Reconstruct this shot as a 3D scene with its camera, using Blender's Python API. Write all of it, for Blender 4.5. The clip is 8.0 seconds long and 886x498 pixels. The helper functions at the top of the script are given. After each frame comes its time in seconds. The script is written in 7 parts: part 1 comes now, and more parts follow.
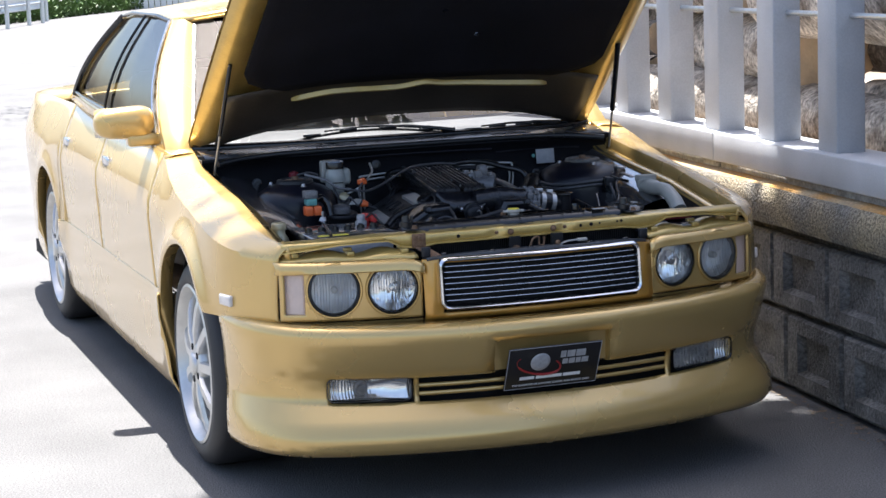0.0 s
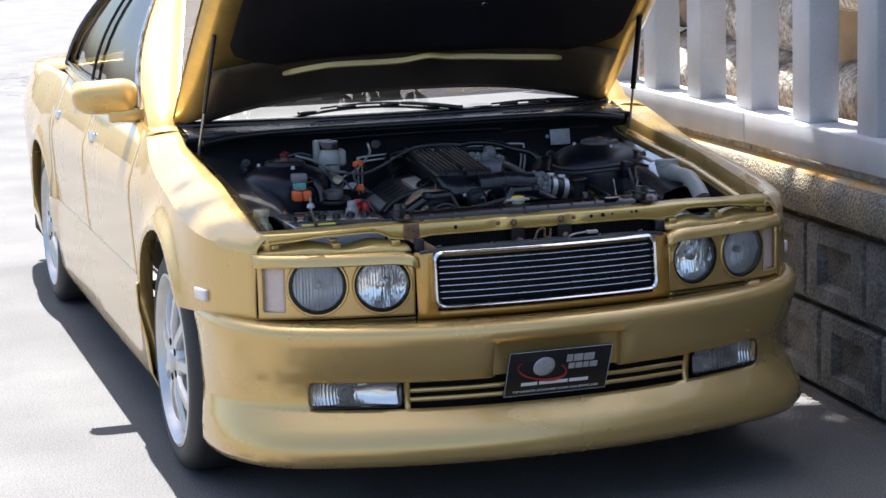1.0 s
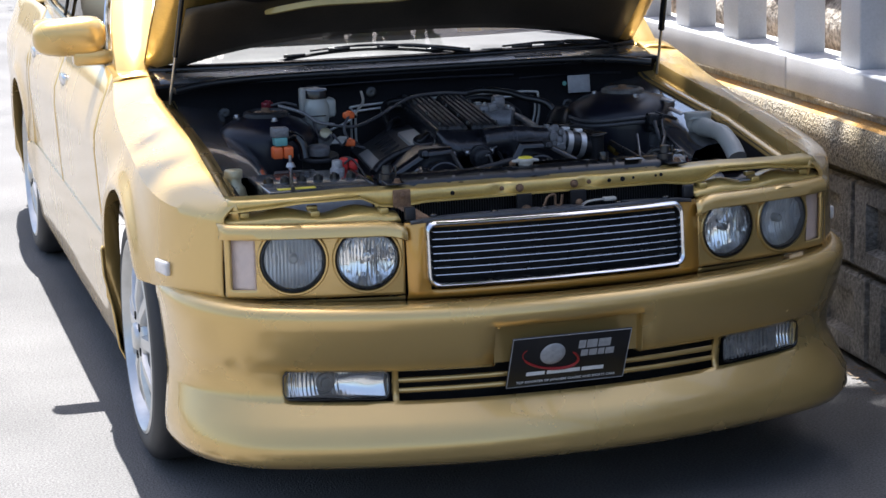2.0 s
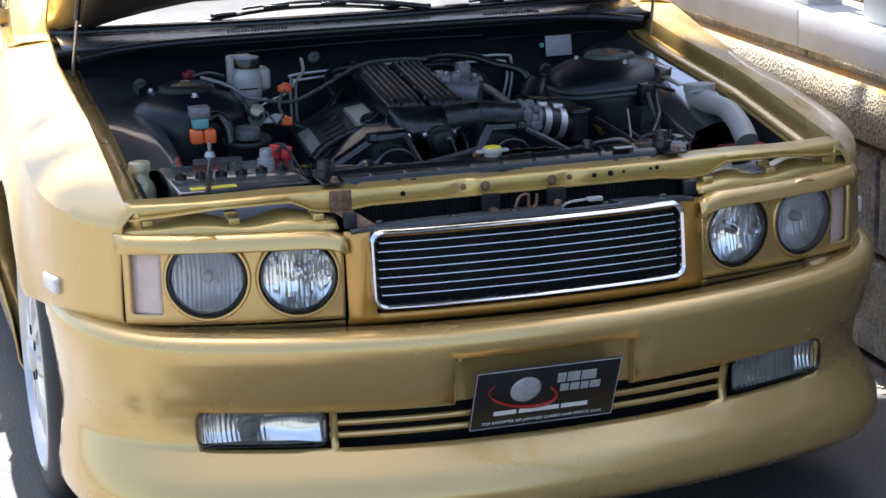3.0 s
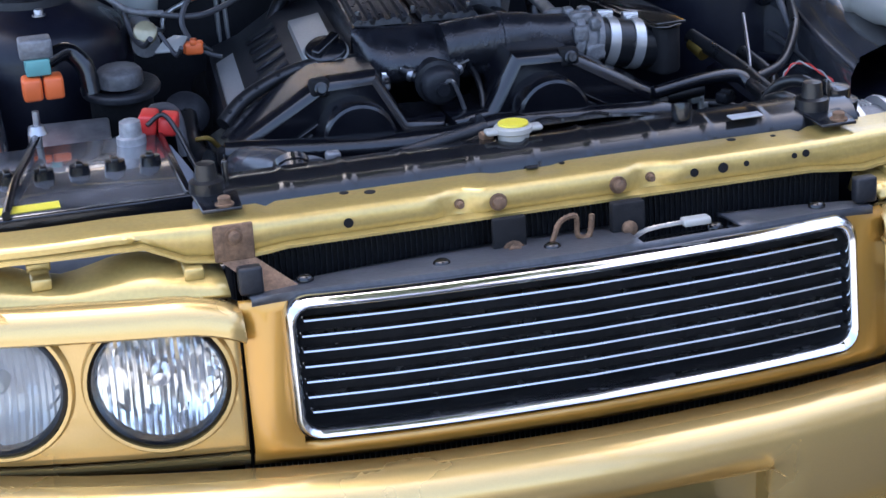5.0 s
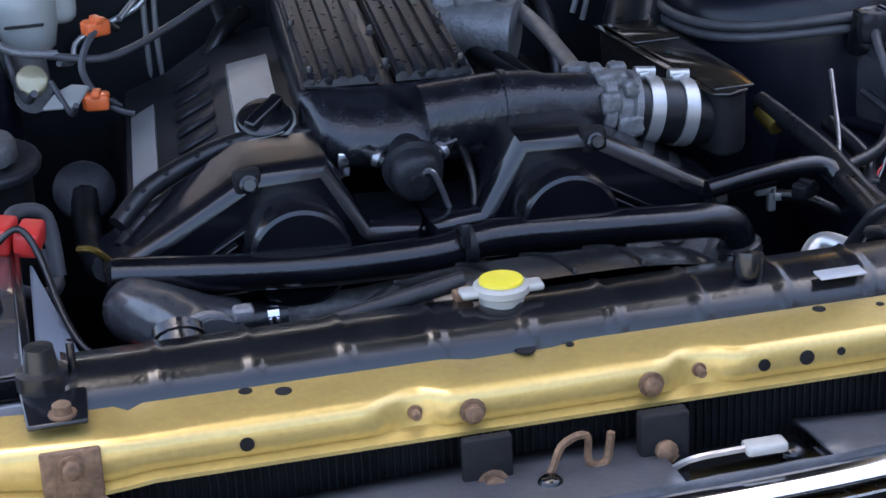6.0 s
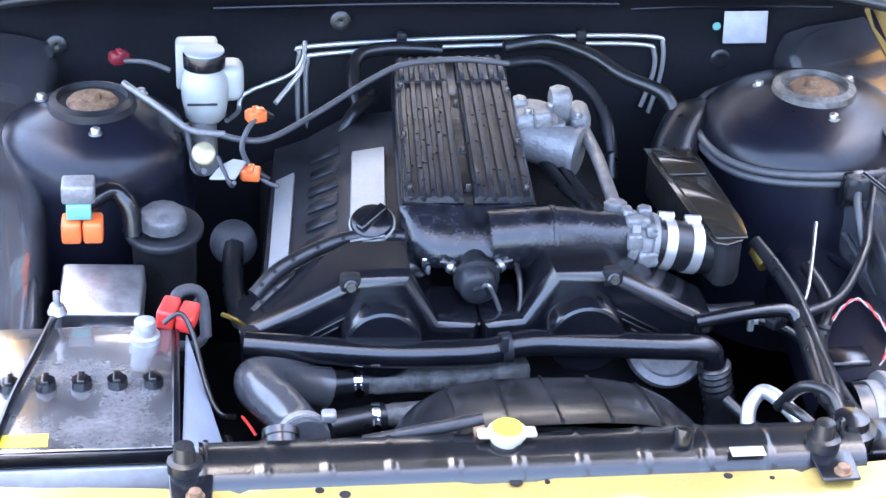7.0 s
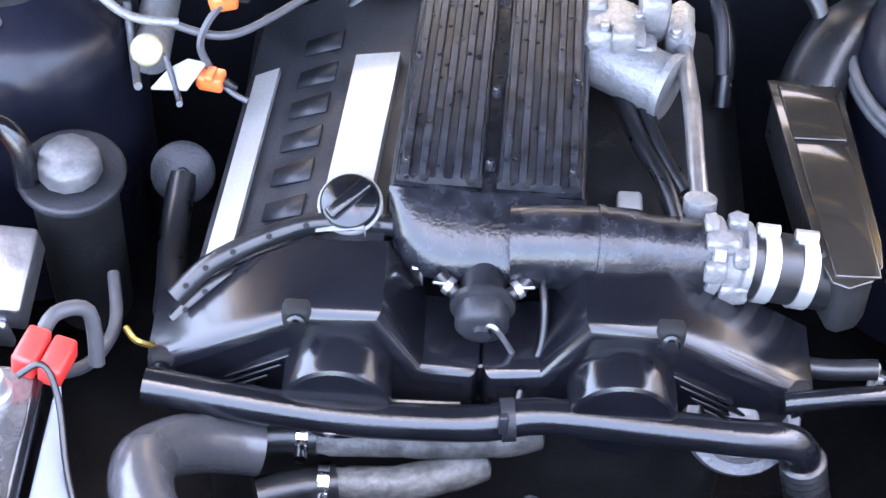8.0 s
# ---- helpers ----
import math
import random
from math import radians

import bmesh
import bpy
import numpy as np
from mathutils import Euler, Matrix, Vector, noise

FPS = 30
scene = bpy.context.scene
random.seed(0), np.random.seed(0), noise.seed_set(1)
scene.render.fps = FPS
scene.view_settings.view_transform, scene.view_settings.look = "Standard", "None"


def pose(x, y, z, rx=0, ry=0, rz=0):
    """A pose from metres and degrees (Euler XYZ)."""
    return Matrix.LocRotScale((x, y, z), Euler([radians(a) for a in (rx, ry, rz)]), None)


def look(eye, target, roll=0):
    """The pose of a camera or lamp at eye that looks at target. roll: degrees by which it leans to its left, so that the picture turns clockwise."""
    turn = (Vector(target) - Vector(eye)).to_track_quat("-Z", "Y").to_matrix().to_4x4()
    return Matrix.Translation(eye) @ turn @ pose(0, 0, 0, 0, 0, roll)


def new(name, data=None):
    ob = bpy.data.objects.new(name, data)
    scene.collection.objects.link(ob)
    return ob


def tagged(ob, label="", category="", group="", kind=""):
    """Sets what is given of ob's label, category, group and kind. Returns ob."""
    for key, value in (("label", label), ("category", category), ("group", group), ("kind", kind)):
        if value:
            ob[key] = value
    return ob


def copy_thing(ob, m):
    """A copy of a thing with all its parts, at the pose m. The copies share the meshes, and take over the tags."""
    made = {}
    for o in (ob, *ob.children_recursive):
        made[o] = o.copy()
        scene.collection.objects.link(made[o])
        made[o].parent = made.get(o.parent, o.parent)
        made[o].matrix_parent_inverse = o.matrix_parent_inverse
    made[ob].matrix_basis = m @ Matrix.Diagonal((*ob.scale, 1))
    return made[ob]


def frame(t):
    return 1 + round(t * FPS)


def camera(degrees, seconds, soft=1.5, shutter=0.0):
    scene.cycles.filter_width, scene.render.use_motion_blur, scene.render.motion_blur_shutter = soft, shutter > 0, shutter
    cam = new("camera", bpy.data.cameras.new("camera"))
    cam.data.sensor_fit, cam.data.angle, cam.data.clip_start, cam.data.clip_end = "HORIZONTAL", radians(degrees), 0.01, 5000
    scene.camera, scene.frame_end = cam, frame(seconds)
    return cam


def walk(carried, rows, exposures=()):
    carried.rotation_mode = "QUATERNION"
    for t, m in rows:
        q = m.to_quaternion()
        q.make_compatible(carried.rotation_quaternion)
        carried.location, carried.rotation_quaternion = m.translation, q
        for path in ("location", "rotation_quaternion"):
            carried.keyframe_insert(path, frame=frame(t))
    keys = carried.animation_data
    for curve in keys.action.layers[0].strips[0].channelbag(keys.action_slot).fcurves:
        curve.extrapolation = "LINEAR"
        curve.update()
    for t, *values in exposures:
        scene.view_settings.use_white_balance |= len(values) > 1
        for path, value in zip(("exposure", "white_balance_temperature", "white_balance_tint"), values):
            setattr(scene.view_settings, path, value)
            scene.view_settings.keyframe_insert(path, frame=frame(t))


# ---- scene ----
cam = camera(25.0, 8.0)
PATH = [
    (0, (-2.041, -4.917, 1.513), (-1.395, -3.048, 1.218), -2.11),
    (0.5, (-1.883, -4.739, 1.515), (-1.245, -2.868, 1.216), -1.75),
    (1, (-1.753, -4.487, 1.497), (-1.154, -2.606, 1.171), -1.71),
    (1.5, (-1.677, -4.169, 1.510), (-1.093, -2.290, 1.149), -1.22),
    (1.7, (-1.590, -4.071, 1.501), (-1.021, -2.191, 1.124), -1.45),
    (2.8, (-1.219, -3.290, 1.473), (-0.673, -1.421, 1.013), -1.39),
    (3, (-1.166, -3.138, 1.489), (-0.602, -1.279, 1.011), -1.70),
    (3.5, (-0.966, -2.746, 1.422), (-0.423, -0.891, 0.906), -3.36),
    (4, (-0.870, -2.380, 1.439), (-0.375, -0.529, 0.864), -3.35),
    (4.2, (-0.815, -2.234, 1.420), (-0.350, -0.384, 0.819), -2.96),
    (5.3, (-0.509, -1.379, 1.368), (-0.049, 0.439, 0.673), -3.56),
    (5.5, (-0.459, -1.226, 1.360), (-0.010, 0.592, 0.656), -3.18),
    (6, (-0.339, -0.958, 1.356), (0.060, 0.847, 0.592), -2.80),
    (6.2, (-0.357, -1.117, 1.494), (0.040, 0.678, 0.705), -2.70),
    (6.5, (-0.315, -1.308, 1.757), (0.036, 0.459, 0.889), -1.86),
    (6.7, (-0.351, -1.441, 1.865), (-0.034, 0.329, 0.990), 0.17),
    (7, (-0.316, -1.355, 1.950), (-0.082, 0.372, 0.969), 2.38),
    (7.2, (-0.264, -1.118, 1.929), (-0.078, 0.563, 0.860), 3.94),
    (7.5, (-0.144, -0.746, 1.952), (-0.049, 0.799, 0.686), 4.55),
    (8, (-0.022, -0.441, 2.009), (-0.030, 0.944, 0.566), 2.85),
]
EXPOSURES = [(0, 2.14, 6250, 11), (1.5, 2.02, 6250, 11), (3.0, 2.43, 6200, 11), (3.5, 2.98, 6200, 11), (4.2, 3.21, 6200, 12), (5.5, 3.44, 6000, 14), (6.0, 3.41, 6300, 13), (6.5, 4.88, 6250, 14),
             (6.7, 5.15, 6200, 14), (7.0, 5.2, 6250, 14), (7.5, 4.81, 6900, 16), (8.0, 5.88, 7100, 17)]
walk(cam, [(t, look(eye, target, roll)) for t, eye, target, roll in PATH], EXPOSURES)

# ---- light ----
SUN_WAY = Vector((0.03, 0.19, 1.0)).normalized()
world = bpy.data.worlds.new("sky")
scene.world = world
world.use_nodes = True
_n = world.node_tree.nodes
_sky = _n.new("ShaderNodeTexSky")
_sky.sky_type, _sky.sun_disc = "NISHITA", False
_sky.dust_density, _sky.air_density = 3.0, 1.0
_sky.sun_elevation = math.asin(SUN_WAY.z)
_sky.sun_rotation = math.atan2(SUN_WAY.x, SUN_WAY.y)
_n["Background"].inputs["Strength"].default_value = 0.078
world.node_tree.links.new(_sky.outputs[0], _n["Background"].inputs["Color"])
sun = new("sun", bpy.data.lights.new("sun", "SUN"))
sun.data.energy, sun.data.angle, sun.data.color = 5.0, radians(0.5), (1.0, 0.96, 0.9)
sun.matrix_world = look(SUN_WAY * 30, (0, 0, 0))


# ---- materials ----
def mat(name, color, rough=0.5, metal=0.0, coat=0.0, var=0.12, scale=12.0, bump=0.0, bscale=60.0, spec=0.5, color2=None,
        fine=0.0, emit=0.0, aniso=0.0, random=0.0):
    """A principled surface with two scales of colour variation and fine relief, in object metres."""
    m = bpy.data.materials.new(name)
    m.use_nodes = True
    nt = m.node_tree
    b = nt.nodes["Principled BSDF"]
    b.inputs["Roughness"].default_value, b.inputs["Metallic"].default_value = rough, metal
    b.inputs["Coat Weight"].default_value, b.inputs["Coat Roughness"].default_value = coat, 0.04
    b.inputs["Specular IOR Level"].default_value = spec
    tc = nt.nodes.new("ShaderNodeTexCoord")
    noise1 = nt.nodes.new("ShaderNodeTexNoise")
    noise1.inputs["Scale"].default_value, noise1.inputs["Detail"].default_value = scale, 6.0
    nt.links.new(tc.outputs["Object"], noise1.inputs["Vector"])
    ramp = nt.nodes.new("ShaderNodeMapRange")
    ramp.inputs["From Min"].default_value, ramp.inputs["From Max"].default_value = 0.3, 0.7
    nt.links.new(noise1.outputs[0], ramp.inputs["Value"])
    mix = nt.nodes.new("ShaderNodeMix")
    mix.data_type = "RGBA"
    c = Vector(color)
    mix.inputs["A"].default_value = (*(c * (1 - var)), 1)
    mix.inputs["B"].default_value = (*(Vector(color2) if color2 else c * (1 + var)), 1)
    nt.links.new(ramp.outputs[0], mix.inputs["Factor"])
    out = mix.outputs["Result"]
    noise2 = nt.nodes.new("ShaderNodeTexNoise")
    noise2.inputs["Scale"].default_value, noise2.inputs["Detail"].default_value = bscale, 4.0
    nt.links.new(tc.outputs["Object"], noise2.inputs["Vector"])
    if fine:
        mul = nt.nodes.new("ShaderNodeMix")
        mul.data_type, mul.blend_type = "RGBA", "MULTIPLY"
        mul.inputs["Factor"].default_value = 1.0
        r2 = nt.nodes.new("ShaderNodeMapRange")
        r2.inputs["From Min"].default_value, r2.inputs["From Max"].default_value = 0.25, 0.75
        r2.inputs["To Min"].default_value, r2.inputs["To Max"].default_value = 1 - fine, 1 + fine
        nt.links.new(noise2.outputs[0], r2.inputs["Value"])
        nt.links.new(out, mul.inputs["A"])
        nt.links.new(r2.outputs[0], mul.inputs["B"])
        out = mul.outputs["Result"]
    if random:
        info = nt.nodes.new("ShaderNodeObjectInfo")
        r3 = nt.nodes.new("ShaderNodeMapRange")
        r3.inputs["To Min"].default_value, r3.inputs["To Max"].default_value = 1 - random, 1 + random
        nt.links.new(info.outputs["Random"], r3.inputs["Value"])
        mu = nt.nodes.new("ShaderNodeMix")
        mu.data_type, mu.blend_type = "RGBA", "MULTIPLY"
        mu.inputs["Factor"].default_value = 1.0
        nt.links.new(out, mu.inputs["A"])
        nt.links.new(r3.outputs[0], mu.inputs["B"])
        out = mu.outputs["Result"]
    nt.links.new(out, b.inputs["Base Color"])
    rr = nt.nodes.new("ShaderNodeMapRange")
    rr.inputs["To Min"].default_value, rr.inputs["To Max"].default_value = max(rough - 0.08, 0.02), min(rough + 0.08, 1.0)
    nt.links.new(noise1.outputs[0], rr.inputs["Value"])
    nt.links.new(rr.outputs[0], b.inputs["Roughness"])
    if bump:
        bp = nt.nodes.new("ShaderNodeBump")
        bp.inputs["Strength"].default_value, bp.inputs["Distance"].default_value = bump, 0.01
        nt.links.new(noise2.outputs[0], bp.inputs["Height"])
        nt.links.new(bp.outputs[0], b.inputs["Normal"])
    return m


def glass(name, tint=(1, 1, 1), rough=0.0, ior=1.5):
    """Clear glass: a thin pane that lets light through and mirrors at its surface."""
    m = bpy.data.materials.new(name)
    m.use_nodes = True
    nt = m.node_tree
    nt.nodes.remove(nt.nodes["Principled BSDF"])
    tr, gl, fr, mx = (nt.nodes.new("ShaderNode" + k) for k in ("BsdfTransparent", "BsdfGlossy", "Fresnel", "MixShader"))
    tr.inputs["Color"].default_value = (*tint, 1)
    gl.inputs["Roughness"].default_value = rough
    fr.inputs["IOR"].default_value = ior
    nt.links.new(fr.outputs[0], mx.inputs[0])
    nt.links.new(tr.outputs[0], mx.inputs[1])
    nt.links.new(gl.outputs[0], mx.inputs[2])
    nt.links.new(mx.outputs[0], nt.nodes["Material Output"].inputs["Surface"])
    return m


GOLD = mat("gold_paint", (0.565, 0.385, 0.138), 0.27, 0.58, 0.75, 0.05, 3.0, 0.0, 900.0, fine=0.06)
GOLD_IN = mat("gold_paint_inner", (0.50, 0.36, 0.115), 0.33, 0.5, 0.6, 0.10, 14.0, 0.03, 200.0, fine=0.08)
ORANGE = mat("gold_panel", (0.50, 0.26, 0.045), 0.32, 0.5, 0.8, 0.06, 5.0, 0.01, 900.0)
CHROME = mat("chrome", (0.62, 0.63, 0.66), 0.14, 1.0, 0.0, 0.05, 30.0)
ALU = mat("alloy", (0.54, 0.54, 0.53), 0.34, 0.7, 0.0, 0.1, 25.0, 0.05, 150.0)
CASTALU = mat("cast_alloy", (0.19, 0.19, 0.195), 0.5, 0.45, 0.0, 0.12, 60.0, 0.2, 220.0, fine=0.15)
OUTLETM = mat("grimy_casting", (0.085, 0.083, 0.08), 0.55, 0.2, 0, 0.45, 45.0, 0.3, 120.0, fine=0.35)
STEEL = mat("bare_steel", (0.36, 0.36, 0.37), 0.38, 0.9, 0.0, 0.2, 60.0, 0.06, 200.0)
RUST = mat("rusty_steel", (0.16, 0.095, 0.055), 0.75, 0.25, 0.0, 0.4, 70.0, 0.25, 250.0, fine=0.3)
RUBBER = mat("tyre_rubber", (0.018, 0.018, 0.02), 0.62, 0, 0, 0.2, 20.0, 0.06, 300.0)
HOSE = mat("rubber_hose", (0.009, 0.0095, 0.011), 0.30, 0, 0, 0.25, 40.0, 0.05, 200.0)
TANKM = mat("tank_plastic", (0.007, 0.0075, 0.009), 0.2, 0, 0.15, 0.25, 30.0, 0.04, 300.0, spec=0.5)
PLASTIC = mat("black_plastic", (0.005, 0.0055, 0.0075), 0.16, 0, 0.12, 0.25, 30.0, 0.06, 400.0)
PLASTIC_DUSTY = mat("dusty_black_plastic", (0.010, 0.011, 0.0145), 0.42, 0, 0, 0.35, 22.0, 0.1, 300.0, color2=(0.021, 0.022, 0.026), fine=0.2, spec=0.3)
BLACKPAINT = mat("worn_black_casting", (0.004, 0.0043, 0.0065), 0.24, 0.0, 0.12, 0.2, 60.0, 0.10, 260.0, color2=(0.017, 0.018, 0.023), fine=0.35, spec=0.45)
WETLID = mat("wet_worn_black_lid", (0.004, 0.0045, 0.0065), 0.38, 0.0, 0.05, 0.2, 60.0, 0.10, 260.0, color2=(0.024, 0.026, 0.033), fine=0.4, spec=0.4)


def wet_drops(m, scale, size):
    """Scattered glossy drops: round beads that stand proud of a dull surface."""
    nt = m.node_tree
    b = nt.nodes["Principled BSDF"]
    tc, vo, mr, mix, bp = (nt.nodes.new("ShaderNode" + k) for k in ("TexCoord", "TexVoronoi", "MapRange", "Mix", "Bump"))
    vo.inputs["Scale"].default_value = scale
    nt.links.new(tc.outputs["Object"], vo.inputs["Vector"])
    mr.inputs["From Min"].default_value, mr.inputs["From Max"].default_value = size, size * 0.6
    nt.links.new(vo.outputs["Distance"], mr.inputs["Value"])
    nt.links.new(mr.outputs[0], mix.inputs["Factor"])
    nt.links.new(b.inputs["Roughness"].links[0].from_socket, mix.inputs["A"])
    mix.inputs["B"].default_value = 0.05
    nt.links.new(mix.outputs["Result"], b.inputs["Roughness"])
    bp.inputs["Strength"].default_value, bp.inputs["Distance"].default_value = 0.25, 0.003
    nt.links.new(mr.outputs[0], bp.inputs["Height"])
    nt.links.new(b.inputs["Normal"].links[0].from_socket, bp.inputs["Normal"])
    nt.links.new(bp.outputs[0], b.inputs["Normal"])


wet_drops(WETLID, 75.0, 0.22)
COVERM = mat("satin_black_cover", (0.005, 0.0053, 0.0075), 0.19, 0.0, 0.12, 0.2, 14.0, 0.03, 300.0, fine=0.15)
BAY = mat("bay_black_paint", (0.006, 0.0065, 0.012), 0.30, 0.0, 0.05, 0.3, 8.0, 0.03, 120.0, fine=0.2, spec=0.3)
FIREM = mat("firewall_black", (0.006, 0.0065, 0.009), 0.55, 0.0, 0.0, 0.3, 8.0, 0.05, 120.0, fine=0.2, spec=0.15)
SHELFM = mat("dusty_gloss_shelf", (0.026, 0.028, 0.035), 0.2, 0.0, 1.0, 0.4, 9.0, 0.02, 120.0, color2=(0.06, 0.062, 0.07), fine=0.25)
SHELFM.node_tree.nodes["Principled BSDF"].inputs["IOR"].default_value = 2.0
STRIPM = mat("brushed_strip", (0.38, 0.38, 0.37), 0.4, 0.5, 0, 0.05, 30.0, 0.04, 300.0, fine=0.08)
SHROUDM = mat("grey_black_shroud", (0.055, 0.058, 0.066), 0.38, 0, 0.1, 0.2, 18.0, 0.05, 200.0, fine=0.2)
LOWPAN = mat("dusty_dark_panel", (0.035, 0.029, 0.022), 0.5, 0.1, 0.1, 0.3, 9.0, 0.05, 150.0, fine=0.2)
DUCTM = mat("glossy_duct", (0.02, 0.017, 0.014), 0.12, 0.0, 0.5, 0.2, 8.0)
HOSEGREY = mat("greyed_rubber", (0.036, 0.037, 0.041), 0.22, 0, 0, 0.06, 10.0, 0.02, 200.0, fine=0.12)
BARM = mat("bright_bar", (0.52, 0.52, 0.52), 0.26, 1.0, 0.0, 0.05, 30.0)
# near-black for grimy parts and for shade put into gaps, recesses, lower bodies
BAYDARK = mat("bay_grime_and_shade", (0.010, 0.010, 0.011), 0.75, 0, 0, 0.4, 20.0, 0.2, 90.0, spec=0.2)
FELT = mat("black_felt", (0.006, 0.0065, 0.0105), 0.95, 0, 0, 0.3, 6.0, 0.35, 260.0, spec=0.15, fine=0.3)
WHITEPL = mat("milky_plastic", (0.30, 0.30, 0.28), 0.42, 0, 0, 0.06, 20.0, 0.03, 120.0)
BATTLID = mat("glossy_black_lid", (0.05, 0.05, 0.053), 0.2, 0, 1.0, 0.5, 15.0, 0.03, 200.0, color2=(0.13, 0.13, 0.135), fine=0.3)
BATTLID.node_tree.nodes["Principled BSDF"].inputs["IOR"].default_value = 1.9
BATTGREY = mat("battery_grey", (0.22, 0.25, 0.30), 0.4, 0, 0, 0.12, 15.0, 0.03, 200.0)
LEAD = mat("lead_terminal", (0.36, 0.36, 0.37), 0.5, 0.7, 0, 0.25, 80.0, 0.15, 300.0)
RED = mat("red_plastic", (0.55, 0.03, 0.025), 0.4, 0, 0, 0.1, 30.0)
REDDARK = mat("dark_red_plastic", (0.16, 0.012, 0.02), 0.4, 0, 0, 0.1, 30.0)
ORANGEPL = mat("orange_plastic", (0.70, 0.13, 0.03), 0.45, 0, 0, 0.1, 30.0)
TEAL = mat("teal_plastic", (0.12, 0.32, 0.30), 0.45, 0, 0, 0.1, 30.0)
YELLOW = mat("yellow_paint", (0.62, 0.53, 0.04), 0.4, 0, 0, 0.06, 40.0, fine=0.05)
PAPER = mat("worn_label", (0.30, 0.31, 0.33), 0.5, 0, 0, 0.1, 50.0, fine=0.12)
WHITE = mat("white_paint", (0.75, 0.75, 0.75), 0.45, 0, 0, 0.05, 30.0)
PLATEBLK = mat("plate_black", (0.008, 0.008, 0.009), 0.35, 0, 0.2, 0.2, 20.0)
GREYPRINT = mat("grey_print", (0.35, 0.35, 0.36), 0.4, 0, 0, 0.15, 90.0)
REDPRINT = mat("red_print", (0.30, 0.02, 0.02), 0.4, 0, 0, 0.2, 30.0)
LAMPDARK = mat("lamp_dark", (0.05, 0.052, 0.056), 0.35, 0.6, 0, 0.1, 20.0)
LAMPGREY = mat("hazed_reflector", (0.50, 0.51, 0.52), 0.35, 0.6, 0, 0.15, 40.0)
REFLECTOR = mat("lamp_reflector", (0.92, 0.92, 0.92), 0.14, 1.0, 0, 0.03, 20.0)
FOGREF = mat("fog_reflector", (0.88, 0.88, 0.86), 0.12, 1.0, 0, 0.05, 40.0)
AMBERLENS = mat("pale_indicator_lens", (0.60, 0.47, 0.41), 0.15, 0, 0.6, 0.06, 60.0, 0.3, 420.0)
MARKER = mat("clear_marker_lens", (0.62, 0.58, 0.55), 0.15, 0, 0.6, 0.12, 60.0, 0.25, 320.0)
GLASS = glass("clear_glass", (0.80, 0.82, 0.82), 0.0, 1.7)


def lens(name, haze):
    """Moulded lamp glass: clear, with a share of scattered light from its flutes."""
    m = glass(name, (0.95, 0.96, 0.96), 0.05)
    nt = m.node_tree
    old = nt.nodes["Material Output"].inputs["Surface"].links[0].from_socket
    df, tl, m1, m2 = (nt.nodes.new("ShaderNode" + k) for k in ("BsdfDiffuse", "BsdfTranslucent", "MixShader", "MixShader"))
    df.inputs["Color"].default_value = tl.inputs["Color"].default_value = (0.8, 0.8, 0.8, 1)
    m2.inputs[0].default_value = haze
    nt.links.new(df.outputs[0], m1.inputs[1])
    nt.links.new(tl.outputs[0], m1.inputs[2])
    nt.links.new(old, m2.inputs[1])
    nt.links.new(m1.outputs[0], m2.inputs[2])
    nt.links.new(m2.outputs[0], nt.nodes["Material Output"].inputs["Surface"])
    return m


LENS = lens("fluted_lens", 0.06)
LENSFOG = lens("fog_lens", 0.12)
LENSHAZE = lens("hazed_lens", 0.16)
TINT = glass("tinted_glass", (0.42, 0.45, 0.45), 0.0, 3.4)
COWLM = mat("weathered_cowl", (0.045, 0.046, 0.05), 0.28, 0, 0.2, 0.3, 9.0, 0.04, 150.0, color2=(0.085, 0.086, 0.09), fine=0.25)
DASHM = mat("grey_dashboard", (0.11, 0.11, 0.115), 0.6, 0, 0, 0.1, 10.0, 0.1, 300.0)
SEATS = mat("grey_upholstery", (0.20, 0.20, 0.21), 0.9, 0, 0, 0.2, 10.0)
ROADM = mat("pale_asphalt", (0.112, 0.110, 0.109), 0.88, 0, 0, 0.18, 1.6, 0.6, 170.0, fine=0.5, spec=0.3)
CONC = mat("grey_concrete", (0.42, 0.43, 0.45), 0.82, 0, 0, 0.13, 4.0, 0.08, 160.0, fine=0.07)
BLOCKM = mat("weathered_block", (0.135, 0.13, 0.122), 0.9, 0, 0, 0.4, 9.0, 0.9, 75.0, fine=0.55, random=0.16)
LEDGE = mat("pebbly_concrete", (0.23, 0.22, 0.20), 0.92, 0, 0, 0.3, 5.0, 1.0, 110.0, color2=(0.33, 0.27, 0.17), fine=0.75)
LICHEN = mat("lichened_ledge", (0.38, 0.31, 0.20), 0.92, 0, 0, 0.2, 5.0, 0.6, 120.0, color2=(0.46, 0.22, 0.03), fine=0.4)
PLINTH = mat("stained_plinth", (0.30, 0.295, 0.285), 0.9, 0, 0, 0.35, 22.0, 0.5, 90.0, fine=0.3)
LOGBARK = mat("log_bark", (0.20, 0.155, 0.12), 0.9, 0, 0, 0.5, 9.0, 1.0, 55.0, color2=(0.58, 0.53, 0.47), fine=0.75, random=0.3)
LOGEND = mat("cut_wood", (0.48, 0.37, 0.25), 0.8, 0, 0, 0.2, 12.0, 0.3, 90.0, random=0.2)
GALV = mat("galvanised_steel", (0.55, 0.57, 0.58), 0.45, 0.7, 0, 0.1, 20.0, fine=0.06)
LEAF = mat("leaf_green", (0.055, 0.10, 0.022), 0.6, 0, 0, 0.4, 3.0, fine=0.2)
